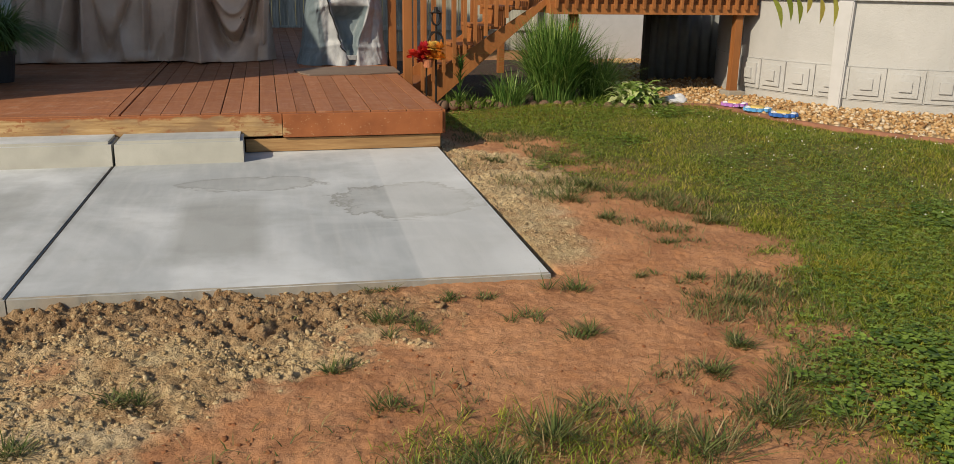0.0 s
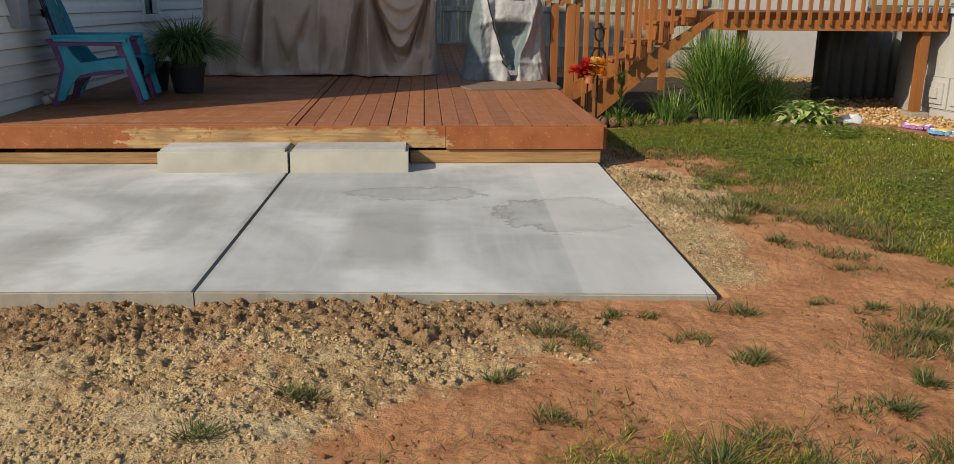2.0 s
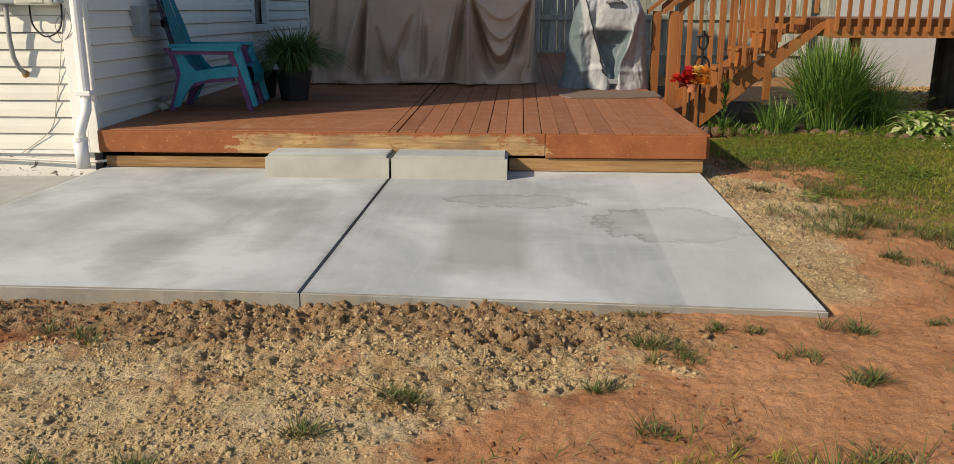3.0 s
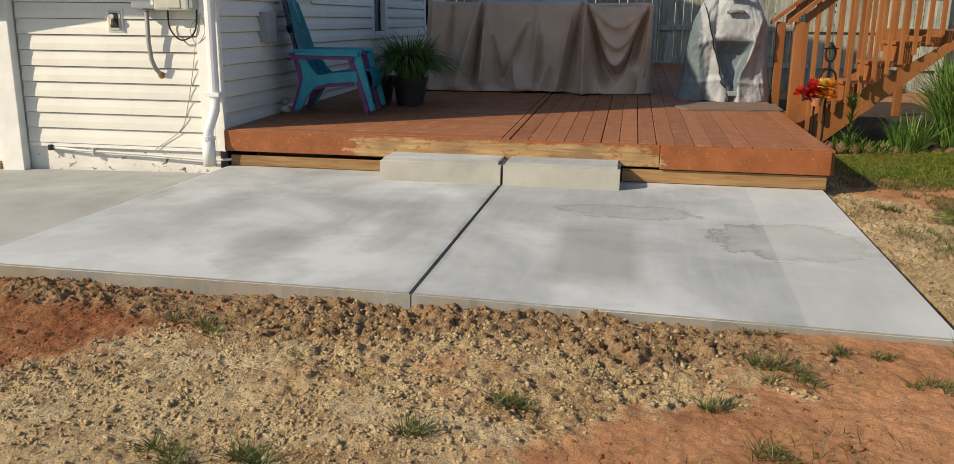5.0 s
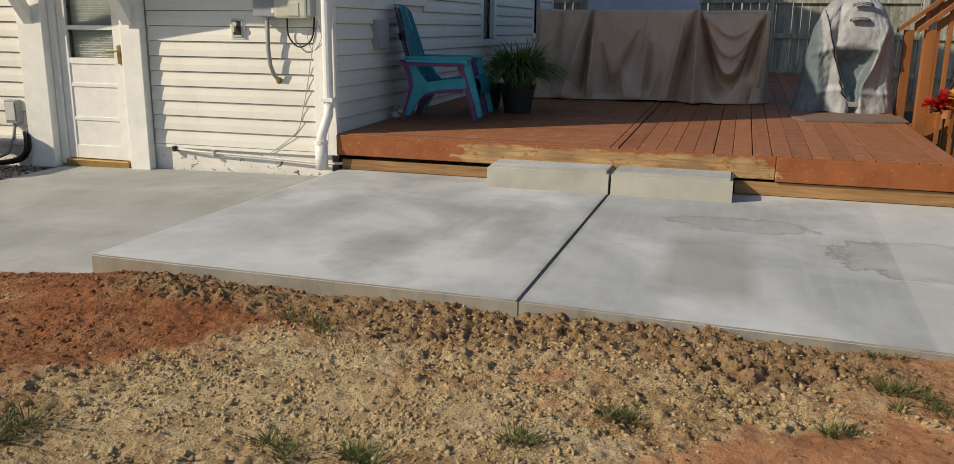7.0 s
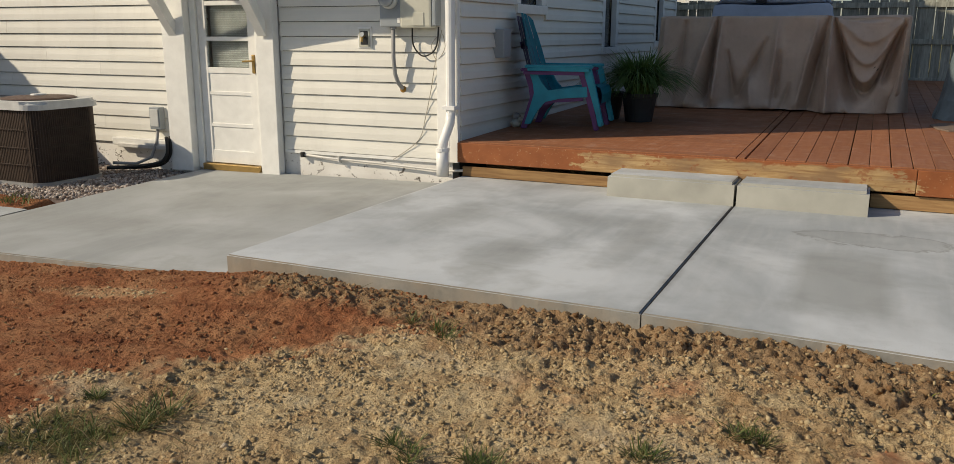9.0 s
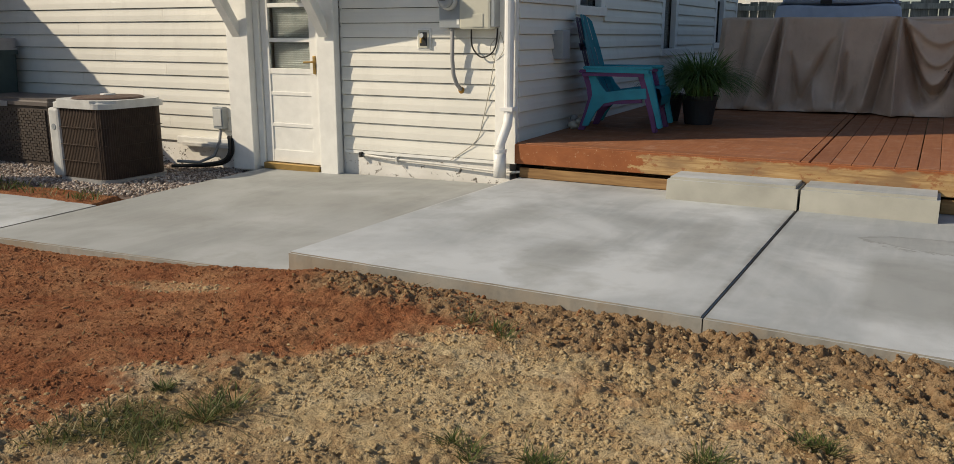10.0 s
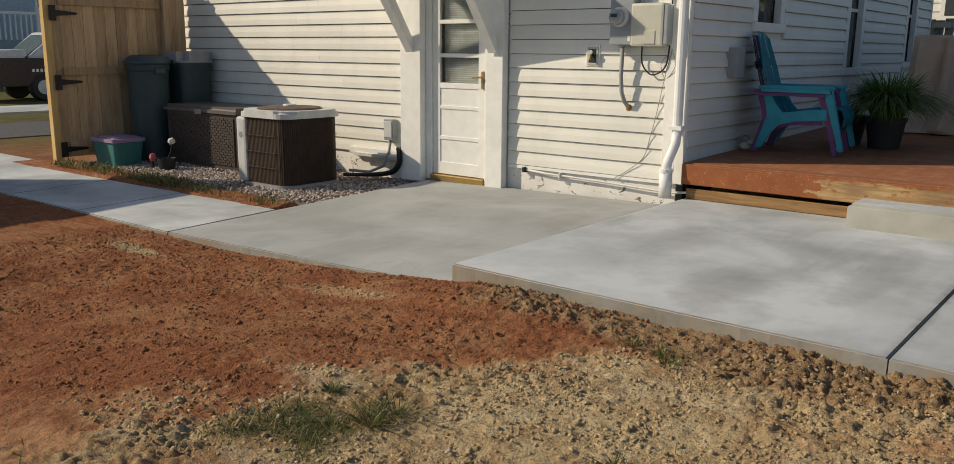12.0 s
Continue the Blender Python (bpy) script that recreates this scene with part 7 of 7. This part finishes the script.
def sward(n, area, keep, h0, h1, w, seed, mat, name, label):
    x, y = scatter(n, *area, keep, seed)
    m = len(x)
    rs = np.random.default_rng(seed + 5)
    tall_ = 0.75 + 0.5 * fbm(x, y, 2.2, 3, 77)
    v, t_ = blades(x, y, ground_height(x, y) - 0.004, rs.uniform(h0, h1, m) * tall_, rs.uniform(w * 0.6, w, m), rs.uniform(0, 6.28, m), rs.uniform(0.1, 0.9, m), rs.uniform(0.1, 0.8, m), 2)
    quick_mesh(name, v, t_, mat, label, "grass")


def lawn_keep(x, y):
    clear = ~((x < 0.02) & (y > FRONT)) & ~inside_pool_bed(x, y) & ~((y > 1.88) & (x > 0.2))
    return zones(x, y)[0] * clear


sward(240000, (-1.6, 2.9, -5.2, -2.4), lawn_keep, 0.020, 0.055, 0.0055, 101, GRASS, "lawn_grass", "short green lawn grass with dry blades")
sward(130000, (-0.1, 5.5, -2.4, 2.1), lawn_keep, 0.022, 0.058, 0.0065, 111, GRASS, "lawn_grass_far", "short green lawn grass towards the bed")
sward(60000, (-6.5, 5.5, -9.5, -5.2), lawn_keep, 0.025, 0.065, 0.012, 191, GRASS, "lawn_grass_back", "short green lawn grass behind the bare soil")
sward(16000, (-6.0, -2.8, -5.8, -4.4), lawn_keep, 0.03, 0.085, 0.0055, 121, TUFT, "weedy_grass", "weedy grass patch in the bare soil")
sward(26000, (-1.6, 2.2, -5.2, 1.0), lambda x, y: np.clip(fbm(x, y, 2.6, 4, 55) * 2.4 - 0.15 - 0.25 * (x < 0.0) + 0.5 * step01(y, -1.6, 0.0), 0, 0.6) * (1 - lawn_keep(x, y)) * ((x > 0.03) | (y < FRONT - 0.1)) , 0.015, 0.05, 0.005, 131, STRAW, "dry_grass", "thin dry grass over the bare clay")

x, y = scatter(70000, -1.6, 5.5, -5.4, 1.9, lambda x, y: lawn_keep(x, y) * step01(fbm(x, y, 0.9, 3, 66) + 0.25 * step01(x, 0.3, 1.2) * step01(-y, 3.0, 4.2), -0.15, 0.25), 141)
m = len(x)
z = ground_height(x, y) + lrs.uniform(0.018, 0.045, m)
verts = np.zeros((m, 13, 3))
verts[:, 0] = np.stack([x, y, z], -1)
spin, size = lrs.uniform(0, 6.28, m), lrs.uniform(0.008, 0.015, m) * (1 + 0.7 * step01(fbm(x, y, 1.1, 3, 67), 0.0, 0.3)) * (1 + 0.9 * step01(-y, 3.6, 4.4) * step01(fbm(x, y, 1.6, 3, 68), -0.05, 0.2))
for k in range(3):
    a = spin + k * 2.094
    for j, (rr, da, dz) in enumerate(((0.75, -0.5, 0.15), (1.25, -0.28, 0.1), (1.25, 0.28, 0.1), (0.75, 0.5, 0.15))):
        verts[:, 1 + 4 * k + j] = np.stack([x + rr * size * np.cos(a + da), y + rr * size * np.sin(a + da), z + dz * size * lrs.uniform(-1, 2, m)], -1)
one = [t3 for k in range(3) for t3 in ((0, 1 + 4 * k, 2 + 4 * k), (0, 2 + 4 * k, 3 + 4 * k), (0, 3 + 4 * k, 4 + 4 * k))]
t_ = (np.array(one)[None] + (np.arange(m) * 13)[:, None, None]).reshape(-1, 3)
quick_mesh("clover_leaves", verts.reshape(-1, 3), t_, CLOVER, "clover leaves through the lawn", "clover")
x, y = scatter(300, 1.6, 5.2, -3.2, 1.2, lambda x, y: lawn_keep(x, y) * step01(x - 1.8, 0, 1.0), 151)
v, t_ = lumps(x, y, ground_height(x, y) + 0.055, np.full(len(x), 0.0055), 152, 0.2, 0.9)
quick_mesh("clover_flowers", v, t_, PETAL, "small white clover flowers in the lawn", "clover")


def tuft(x, y, size, n, seed):
    rs = np.random.default_rng(seed)
    a = rs.uniform(0, 6.28, n)
    n = int(n * rs.uniform(0.8, 1.5))
    a = rs.uniform(0, 6.28, n)
    # a few crowns side by side, along one direction
    way, kids = rs.uniform(-0.5, 0.5), rs.normal(0, 1, (4, 2)) * size * np.array([0.42, 0.16])
    pick = rs.integers(0, 4, n)
    r = size * 0.30 * rs.random(n)
    ox, oy = kids[pick, 0] + r * np.cos(a), kids[pick, 1] + r * np.sin(a)
    bx, by = x + ox * math.cos(way) - oy * math.sin(way), y + ox * math.sin(way) + oy * math.cos(way)
    v, t_ = blades(bx, by, ground_height(bx, by) - 0.004, rs.uniform(0.25, 1.0, n) ** 1.4 * size * 0.50, rs.uniform(0.003, 0.0055, n), a + rs.normal(0, 0.9, n), rs.uniform(0.2, 1.6, n), rs.uniform(0.1, 0.6, n), 3)
    ob = quick_mesh("grass_tuft", v, t_, TUFT, "small tuft of grass in the bare soil", "grass", "")
    ob["group"] = "grass tufts in the soil"


TUFTS = ((-0.95, -3.54, 0.14), (-0.88, -3.69, 0.12), (-0.35, -3.65, 0.12), (-0.03, -3.34, 0.16), (0.68, -2.75, 0.10), (0.58, -3.29, 0.12), (-0.18, -3.86, 0.13), (0.41, -4.07, 0.14),
         (0.16, -4.27, 0.13), (-0.64, -3.37, 0.09), (-0.48, -3.38, 0.08), (-1.86, -4.08, 0.13), (-2.12, -4.33, 0.12), (-0.93, -3.20, 0.09), (0.38, -3.20, 0.08), (0.45, -1.70, 0.2), (1.08, -2.16, 0.18),
         (-1.16, -3.97, 0.09), (-1.02, -4.28, 0.10), (0.66, -3.57, 0.16), (-3.25, -3.59, 0.15), (-2.60, -4.56, 0.13), (-2.85, -4.60, 0.13), (-3.84, -4.72, 0.2), (-4.15, -4.65, 0.10), (0.75, -1.35, 0.2), (0.55, -2.2, 0.12), (0.3, -0.5, 0.13), (0.75, -0.6, 0.16), (-0.55, -4.60, 0.24), (-0.22, -4.72, 0.26), (0.12, -4.56, 0.22), (-0.85, -4.74, 0.20), (0.30, -4.40, 0.18), (-0.40, -4.42, 0.16), (0.95, -1.75, 0.26), (1.2, -1.95, 0.24), (0.80, -1.55, 0.22), (1.25, -2.45, 0.2))
for k, (x, y, s) in enumerate(TUFTS):
    tuft(x, y, s, int(70 + 600 * s), 300 + k)
def margin(x, y):
    hop = np.maximum(np.maximum(zones(x + 0.3, y)[0], zones(x + 0.65, y)[0]), zones(x, y - 0.3)[0])
    bare = ((x > 0.03) | (y < FRONT - 0.12)) & ~((y > 1.88) & (x > 0.2))
    return hop * (1 - zones(x, y)[0]) * step01(fbm(x, y, 3.2, 4, 91, 0.65), -0.02, 0.16) * bare


sward(150000, (-1.8, 2.2, -5.2, 0.9), margin, 0.02, 0.085, 0.0055, 181, TUFT, "creeping_grass", "creeping grass spreading over the bare clay")
x, y = scatter(2600, -12.2, -7.95, -2.05, -1.72, lambda x, y: np.clip(0.55 + 1.3 * fbm(x, y, 1.2, 3, 31), 0, 1), 161)
v, t_ = blades(x, y, np.full(len(x), -0.175), lrs.uniform(0.03, 0.11, len(x)), np.full(len(x), 0.011), lrs.uniform(0, 6.28, len(x)), lrs.uniform(0.2, 0.9, len(x)), lrs.uniform(0.1, 0.7, len(x)), 2)
quick_mesh("verge_grass", v, t_, TUFT, "thin grass on the soil along the walkway", "grass")

# twigs and straws on the bare earth
x, y = scatter(260, -6.0, 1.2, -4.9, -3.2, lambda x, y: 1 - zones(x, y)[0], 171)
a = lrs.uniform(0, 6.28, len(x))
v, t_ = blades(x, y, ground_height(x, y) + 0.008, np.full(len(x), 0.012), np.full(len(x), 0.004), a, lrs.uniform(4, 9, len(x)), lrs.uniform(-2, 2, len(x)), 3, 0.0)
quick_mesh("straws", v, t_, STRAW, "dry straws lying on the bare earth", "straw")

# ---- the young tree whose leaves hang into view ----
tree = thing("fruit_tree", "young fruit tree with drooping yellow-green leaves", "tree")
part("trunk", tube([(3.0, -4.5, -0.1), (3.02, -4.48, 0.8), (2.9, -4.4, 1.5), (2.95, -4.4, 2.4), (3.0, -4.35, 3.0)], [0.05, 0.042, 0.036, 0.025, 0.012], 10), STONE, tree, smooth=True)
part("limb", tube([(2.93, -4.42, 1.35), (2.4, -4.1, 1.52), (1.7, -3.8, 1.48), (1.2, -3.6, 1.38), (0.93, -3.5, 1.30)], [0.026, 0.02, 0.013, 0.008, 0.004], 8), STONE, tree, smooth=True)
part("limb", tube([(2.95, -4.4, 2.0), (3.5, -4.6, 2.5), (3.9, -4.9, 2.9)], [0.022, 0.014, 0.005], 8), STONE, tree, smooth=True)


def long_leaf(p_, d, ln, wd, sag):
    d = np.array(d, float) / np.linalg.norm(d)
    s = np.cross(d, [0.2, 0.9, 0.3])
    s /= np.linalg.norm(s)
    vs, ts = [], []
    for f, wf in ((0, 0.1), (0.25, 0.8), (0.5, 1.0), (0.75, 0.7), (1.0, 0.03)):
        c = np.array(p_) + d * ln * f + np.array([0, 0, -sag * ln * f * f]) + s * 0.12 * ln * math.sin(f * 3)
        vs += [c - s * wd * wf, c + np.array([0, 0, -0.15 * wd]), c + s * wd * wf]
    for r_ in range(4):
        i = 3 * r_
        ts += [(i, i + 1, i + 4), (i, i + 4, i + 3), (i + 1, i + 2, i + 5), (i + 1, i + 5, i + 4)]
    return np.array(vs), np.array(ts)


def leaf_set(name, spots):
    vs, ts, o = [], [], 0
    for sp in spots:
        v, t_ = long_leaf(*sp)
        vs.append(v), ts.append(t_ + o)
        o += len(v)
    ob = quick_mesh(name, np.concatenate(vs), np.concatenate(ts), FRUIT_LEAF, kind="")
    ob.parent = tree


trs = np.random.default_rng(14)
leaf_set("hanging_leaves", [((0.71 + 0.065 * k, -3.50 + 0.01 * k, 1.235 + 0.015 * (k % 2)), (trs.uniform(-0.7, 0.7), trs.uniform(-0.4, 0.4), -0.9), trs.uniform(0.06, 0.13), 0.011, 0.3) for k in range(6)])
part("twig", tube([(0.93, -3.5, 1.30), (0.75, -3.49, 1.28), (0.60, -3.5, 1.255)], 0.003, 5), STONE, tree)
crown = []
for k in range(700):
    f = trs.random()
    c = np.array([3.2, -4.6, 2.6]) + trs.normal(0, 1, 3) * np.array([0.55, 0.5, 0.5])
    crown.append((c, trs.normal(0, 1, 3) + np.array([0, 0, -0.8]), trs.uniform(0.08, 0.15), 0.014, 0.3))
leaf_set("crown", crown)

# ---- beyond the yard ----
def far_tree(x, y, h, seed):
    ob = thing("tree", "leafy green tree behind the fence", "tree", "trees behind the fence")
    part("trunk", tube([(x, y, -0.2), (x + 0.1, y, h * 0.4), (x, y + 0.1, h * 0.8)], [0.16, 0.11, 0.04], 9), STONE, ob, smooth=True)
    rs = np.random.default_rng(seed)
    for k in range(4):
        a = rs.uniform(0, 6.28)
        part("limb", tube([(x, y, h * (0.35 + 0.1 * k)), (x + 0.7 * math.cos(a), y + 0.7 * math.sin(a), h * (0.5 + 0.1 * k)), (x + 1.2 * math.cos(a), y + 1.2 * math.sin(a), h * (0.62 + 0.1 * k))], [0.06, 0.04, 0.015], 7), STONE, ob)
    n = 5200
    cen = rs.normal(0, 1, (26, 3)) * np.array([0.85, 0.85, 0.22 * h / 2]) + np.array([x, y, h * 0.62])
    pick = cen[rs.integers(0, 26, n)] + rs.normal(0, 0.33, (n, 3))
    v, t_ = blades(pick[:, 0], pick[:, 1], pick[:, 2], rs.uniform(0.08, 0.14, n), rs.uniform(0.05, 0.08, n), rs.uniform(0, 6.28, n), rs.uniform(0.3, 1.5, n), rs.uniform(-0.3, 0.5, n), 2)
    cr = quick_mesh("crown", v, t_, TREE_LEAF, kind="")
    cr.parent = ob


far_tree(3.2, 12.2, 4.2, 5)
far_tree(0.6, 14.0, 4.4, 6)

drive = tagged(part("driveway", box(-19.2, -16.4, -1.9, 30, -0.3, -0.235), plain("worn asphalt", (0.075, 0.075, 0.078), 0.9, vary=0.2, depth=0.004)), "worn grey asphalt driveway", "road", kind="structure")
tagged(part("pavement", box(-24.0, -21.8, -20, 40, -0.32, -0.215), CONCRETE), "pale concrete pavement along the street", "pavement", kind="structure")
tagged(part("road", box(-33.0, -25.2, -60, 60, -0.36, -0.262), plain("street asphalt", (0.06, 0.06, 0.062), 0.9, vary=0.2, depth=0.004)), "asphalt street with parked vehicles", "road", kind="structure")

truck = thing("pickup_truck", "parked dark pickup truck with a pale bonnet", "truck", at=(-27.0, 6.05, -0.262))
DARK_PAINT, PALE_PAINT = plain("dark maroon car paint", (0.035, 0.018, 0.022), 0.25), plain("pale silver car paint", (0.55, 0.57, 0.60), 0.3)
body = bmesh.new()
add_prism(body, [(-3.7, 0.42), (2.4, 0.42), (2.45, 0.75), (2.4, 1.12), (-3.6, 1.16), (-3.75, 0.8)], -0.9, 0.9, "x")
bmesh.ops.bevel(body, geom=body.edges[:], offset=0.06, segments=2, affect="EDGES")
part("body", body, DARK_PAINT, truck)
hood = bmesh.new()
add_prism(hood, [(-3.6, 1.17), (-2.06, 1.17), (-2.06, 1.40), (-3.4, 1.34)], -0.85, 0.85, "x")
bmesh.ops.bevel(hood, geom=hood.edges[:], offset=0.05, segments=2, affect="EDGES")
part("bonnet", hood, PALE_PAINT, truck)
cab = bmesh.new()
add_prism(cab, [(-2.05, 1.17), (1.6, 1.17), (1.5, 1.86), (-1.15, 1.88)], -0.78, 0.78, "x")
bmesh.ops.bevel(cab, geom=cab.edges[:], offset=0.04, segments=2, affect="EDGES")
part("cab", cab, PALE_PAINT, truck)
part("windscreen", prism([(-2.02, 1.24), (-1.17, 1.86), (-1.12, 1.82), (-1.94, 1.20)], -0.66, 0.66, "x"), plain("tinted glass", (0.10, 0.14, 0.15), 0.08), truck)
part("side_window", box(0.785, 0.79, -1.45, 1.35, 1.25, 1.76, bevel=0.0), plain("dark side glass", (0.04, 0.05, 0.055), 0.08), truck)
for yy in (-1.7, 1.6):
    for xx in (-0.8, 0.8):
        w = part("wheel", lathe([(0.0, -0.12), (0.34, -0.12), (0.38, -0.08), (0.38, 0.08), (0.34, 0.12), (0.0, 0.12)], 24, pose(xx, yy, 0.38, 0, 90)), BLACK, truck)
        part("rim", lathe([(0.0, 0.0), (0.2, 0.0), (0.2, 0.02), (0.0, 0.03)], 16, pose(xx + (0.12 if xx > 0 else -0.15), yy, 0.38, 0, 90)), AC_PANEL, w)
for k in range(5):
    part("lettering_bar", box(0.902, 0.906, -2.0 + k * 0.11, -1.93 + k * 0.11, 0.80, 0.88), TRIM, truck)

home = thing("neighbour_house", "blue-grey house with a white porch railing across the street", "house", at=(-38.0, 8.0, -0.3))
part("wall", box(-4.0, 0.0, -7.0, 8.0, 0.0, 6.0), plain("blue-grey siding", (0.40, 0.48, 0.53), 0.7), home)
part("roof", prism([(-4.6, 5.9), (0.6, 5.9), (-2.0, 8.0)], -7.4, 8.4), plain("dark shingles", (0.08, 0.08, 0.085), 0.9), home)
part("porch_base", box(0.01, 1.6, -7.0, 1.2, 0.0, 1.75), plain("grey-blue porch skirt", (0.27, 0.33, 0.36), 0.7), home)
part("porch_rail", box(1.50, 1.60, -7.0, 1.2, 2.72, 2.82), TRIM, home)
bar = part("baluster", box(-0.03, 0.03, -0.03, 0.03, 0.0, 0.95), TRIM, home)
bar.matrix_basis = pose(1.55, -7.0, 1.76)
yy = -6.8
while yy < 1.2:
    shared("baluster", bar.data, pose(1.55, yy, 1.76), home)
    yy += 0.2
part("porch_post", box(1.42, 1.62, 1.0, 1.2, 1.75, 3.0), TRIM, home)
part("stair_rail", prism([(1.2, 2.72), (1.2, 2.84), (3.6, 1.14), (3.6, 1.02)], 1.45, 1.55, "x"), TRIM, home)
for k in range(12):
    yk = 1.35 + k * 0.2
    part("baluster", box(1.47, 1.53, yk - 0.03, yk + 0.03, 1.76 - 0.72 * (yk - 1.2), 2.72 - 0.71 * (yk - 1.2)), TRIM, home)
part("stair", prism([(1.2, 0.0), (1.2, 1.75), (3.6, 0.05), (3.6, 0.0)], 0.4, 1.4, "x"), plain("grey porch steps", (0.30, 0.32, 0.33), 0.8), home)
for yy in (-5.0, -2.6, -0.2, 2.2, 4.6):
    wn_ = part("window", box(0.002, 0.03, yy - 0.5, yy + 0.5, 2.6, 4.3, bevel=0.0), TRIM, home)
    part("pane", box(0.031, 0.035, yy - 0.4, yy + 0.4, 2.7, 3.42), plain("dark window pane", (0.06, 0.07, 0.08), 0.1), wn_)
    part("pane", box(0.031, 0.035, yy - 0.4, yy + 0.4, 3.48, 4.2), bpy.data.materials["dark window pane"], wn_)

# white-sided house behind the board fence
white = thing("white_house", "white lap-sided house behind the board fence", "house", at=(-8.2, 16.0, -0.2))
part("wall", box(-5.0, 3.4, 0.04, 6.0, 0.0, 5.2), SIDING, white)
for k in range(18):
    z = 1.6 + k * 0.2
    part("siding_board", prism([(0.0, z), (-0.03, z), (-0.008, z + 0.2), (0.0, z + 0.2)], -5.0, 3.4, "x"), SIDING, white)
part("roof", prism([(-0.5, 5.15), (6.5, 5.15), (3.0, 7.0)], -5.4, 3.8, "x"), bpy.data.materials["dark shingles"], white)
ww = part("window", box(2.0, 2.9, -0.06, -0.035, 2.2, 3.8), TRIM, white)
part("pane", box(2.1, 2.8, -0.066, -0.061, 2.3, 3.7), bpy.data.materials["dark window pane"], ww)
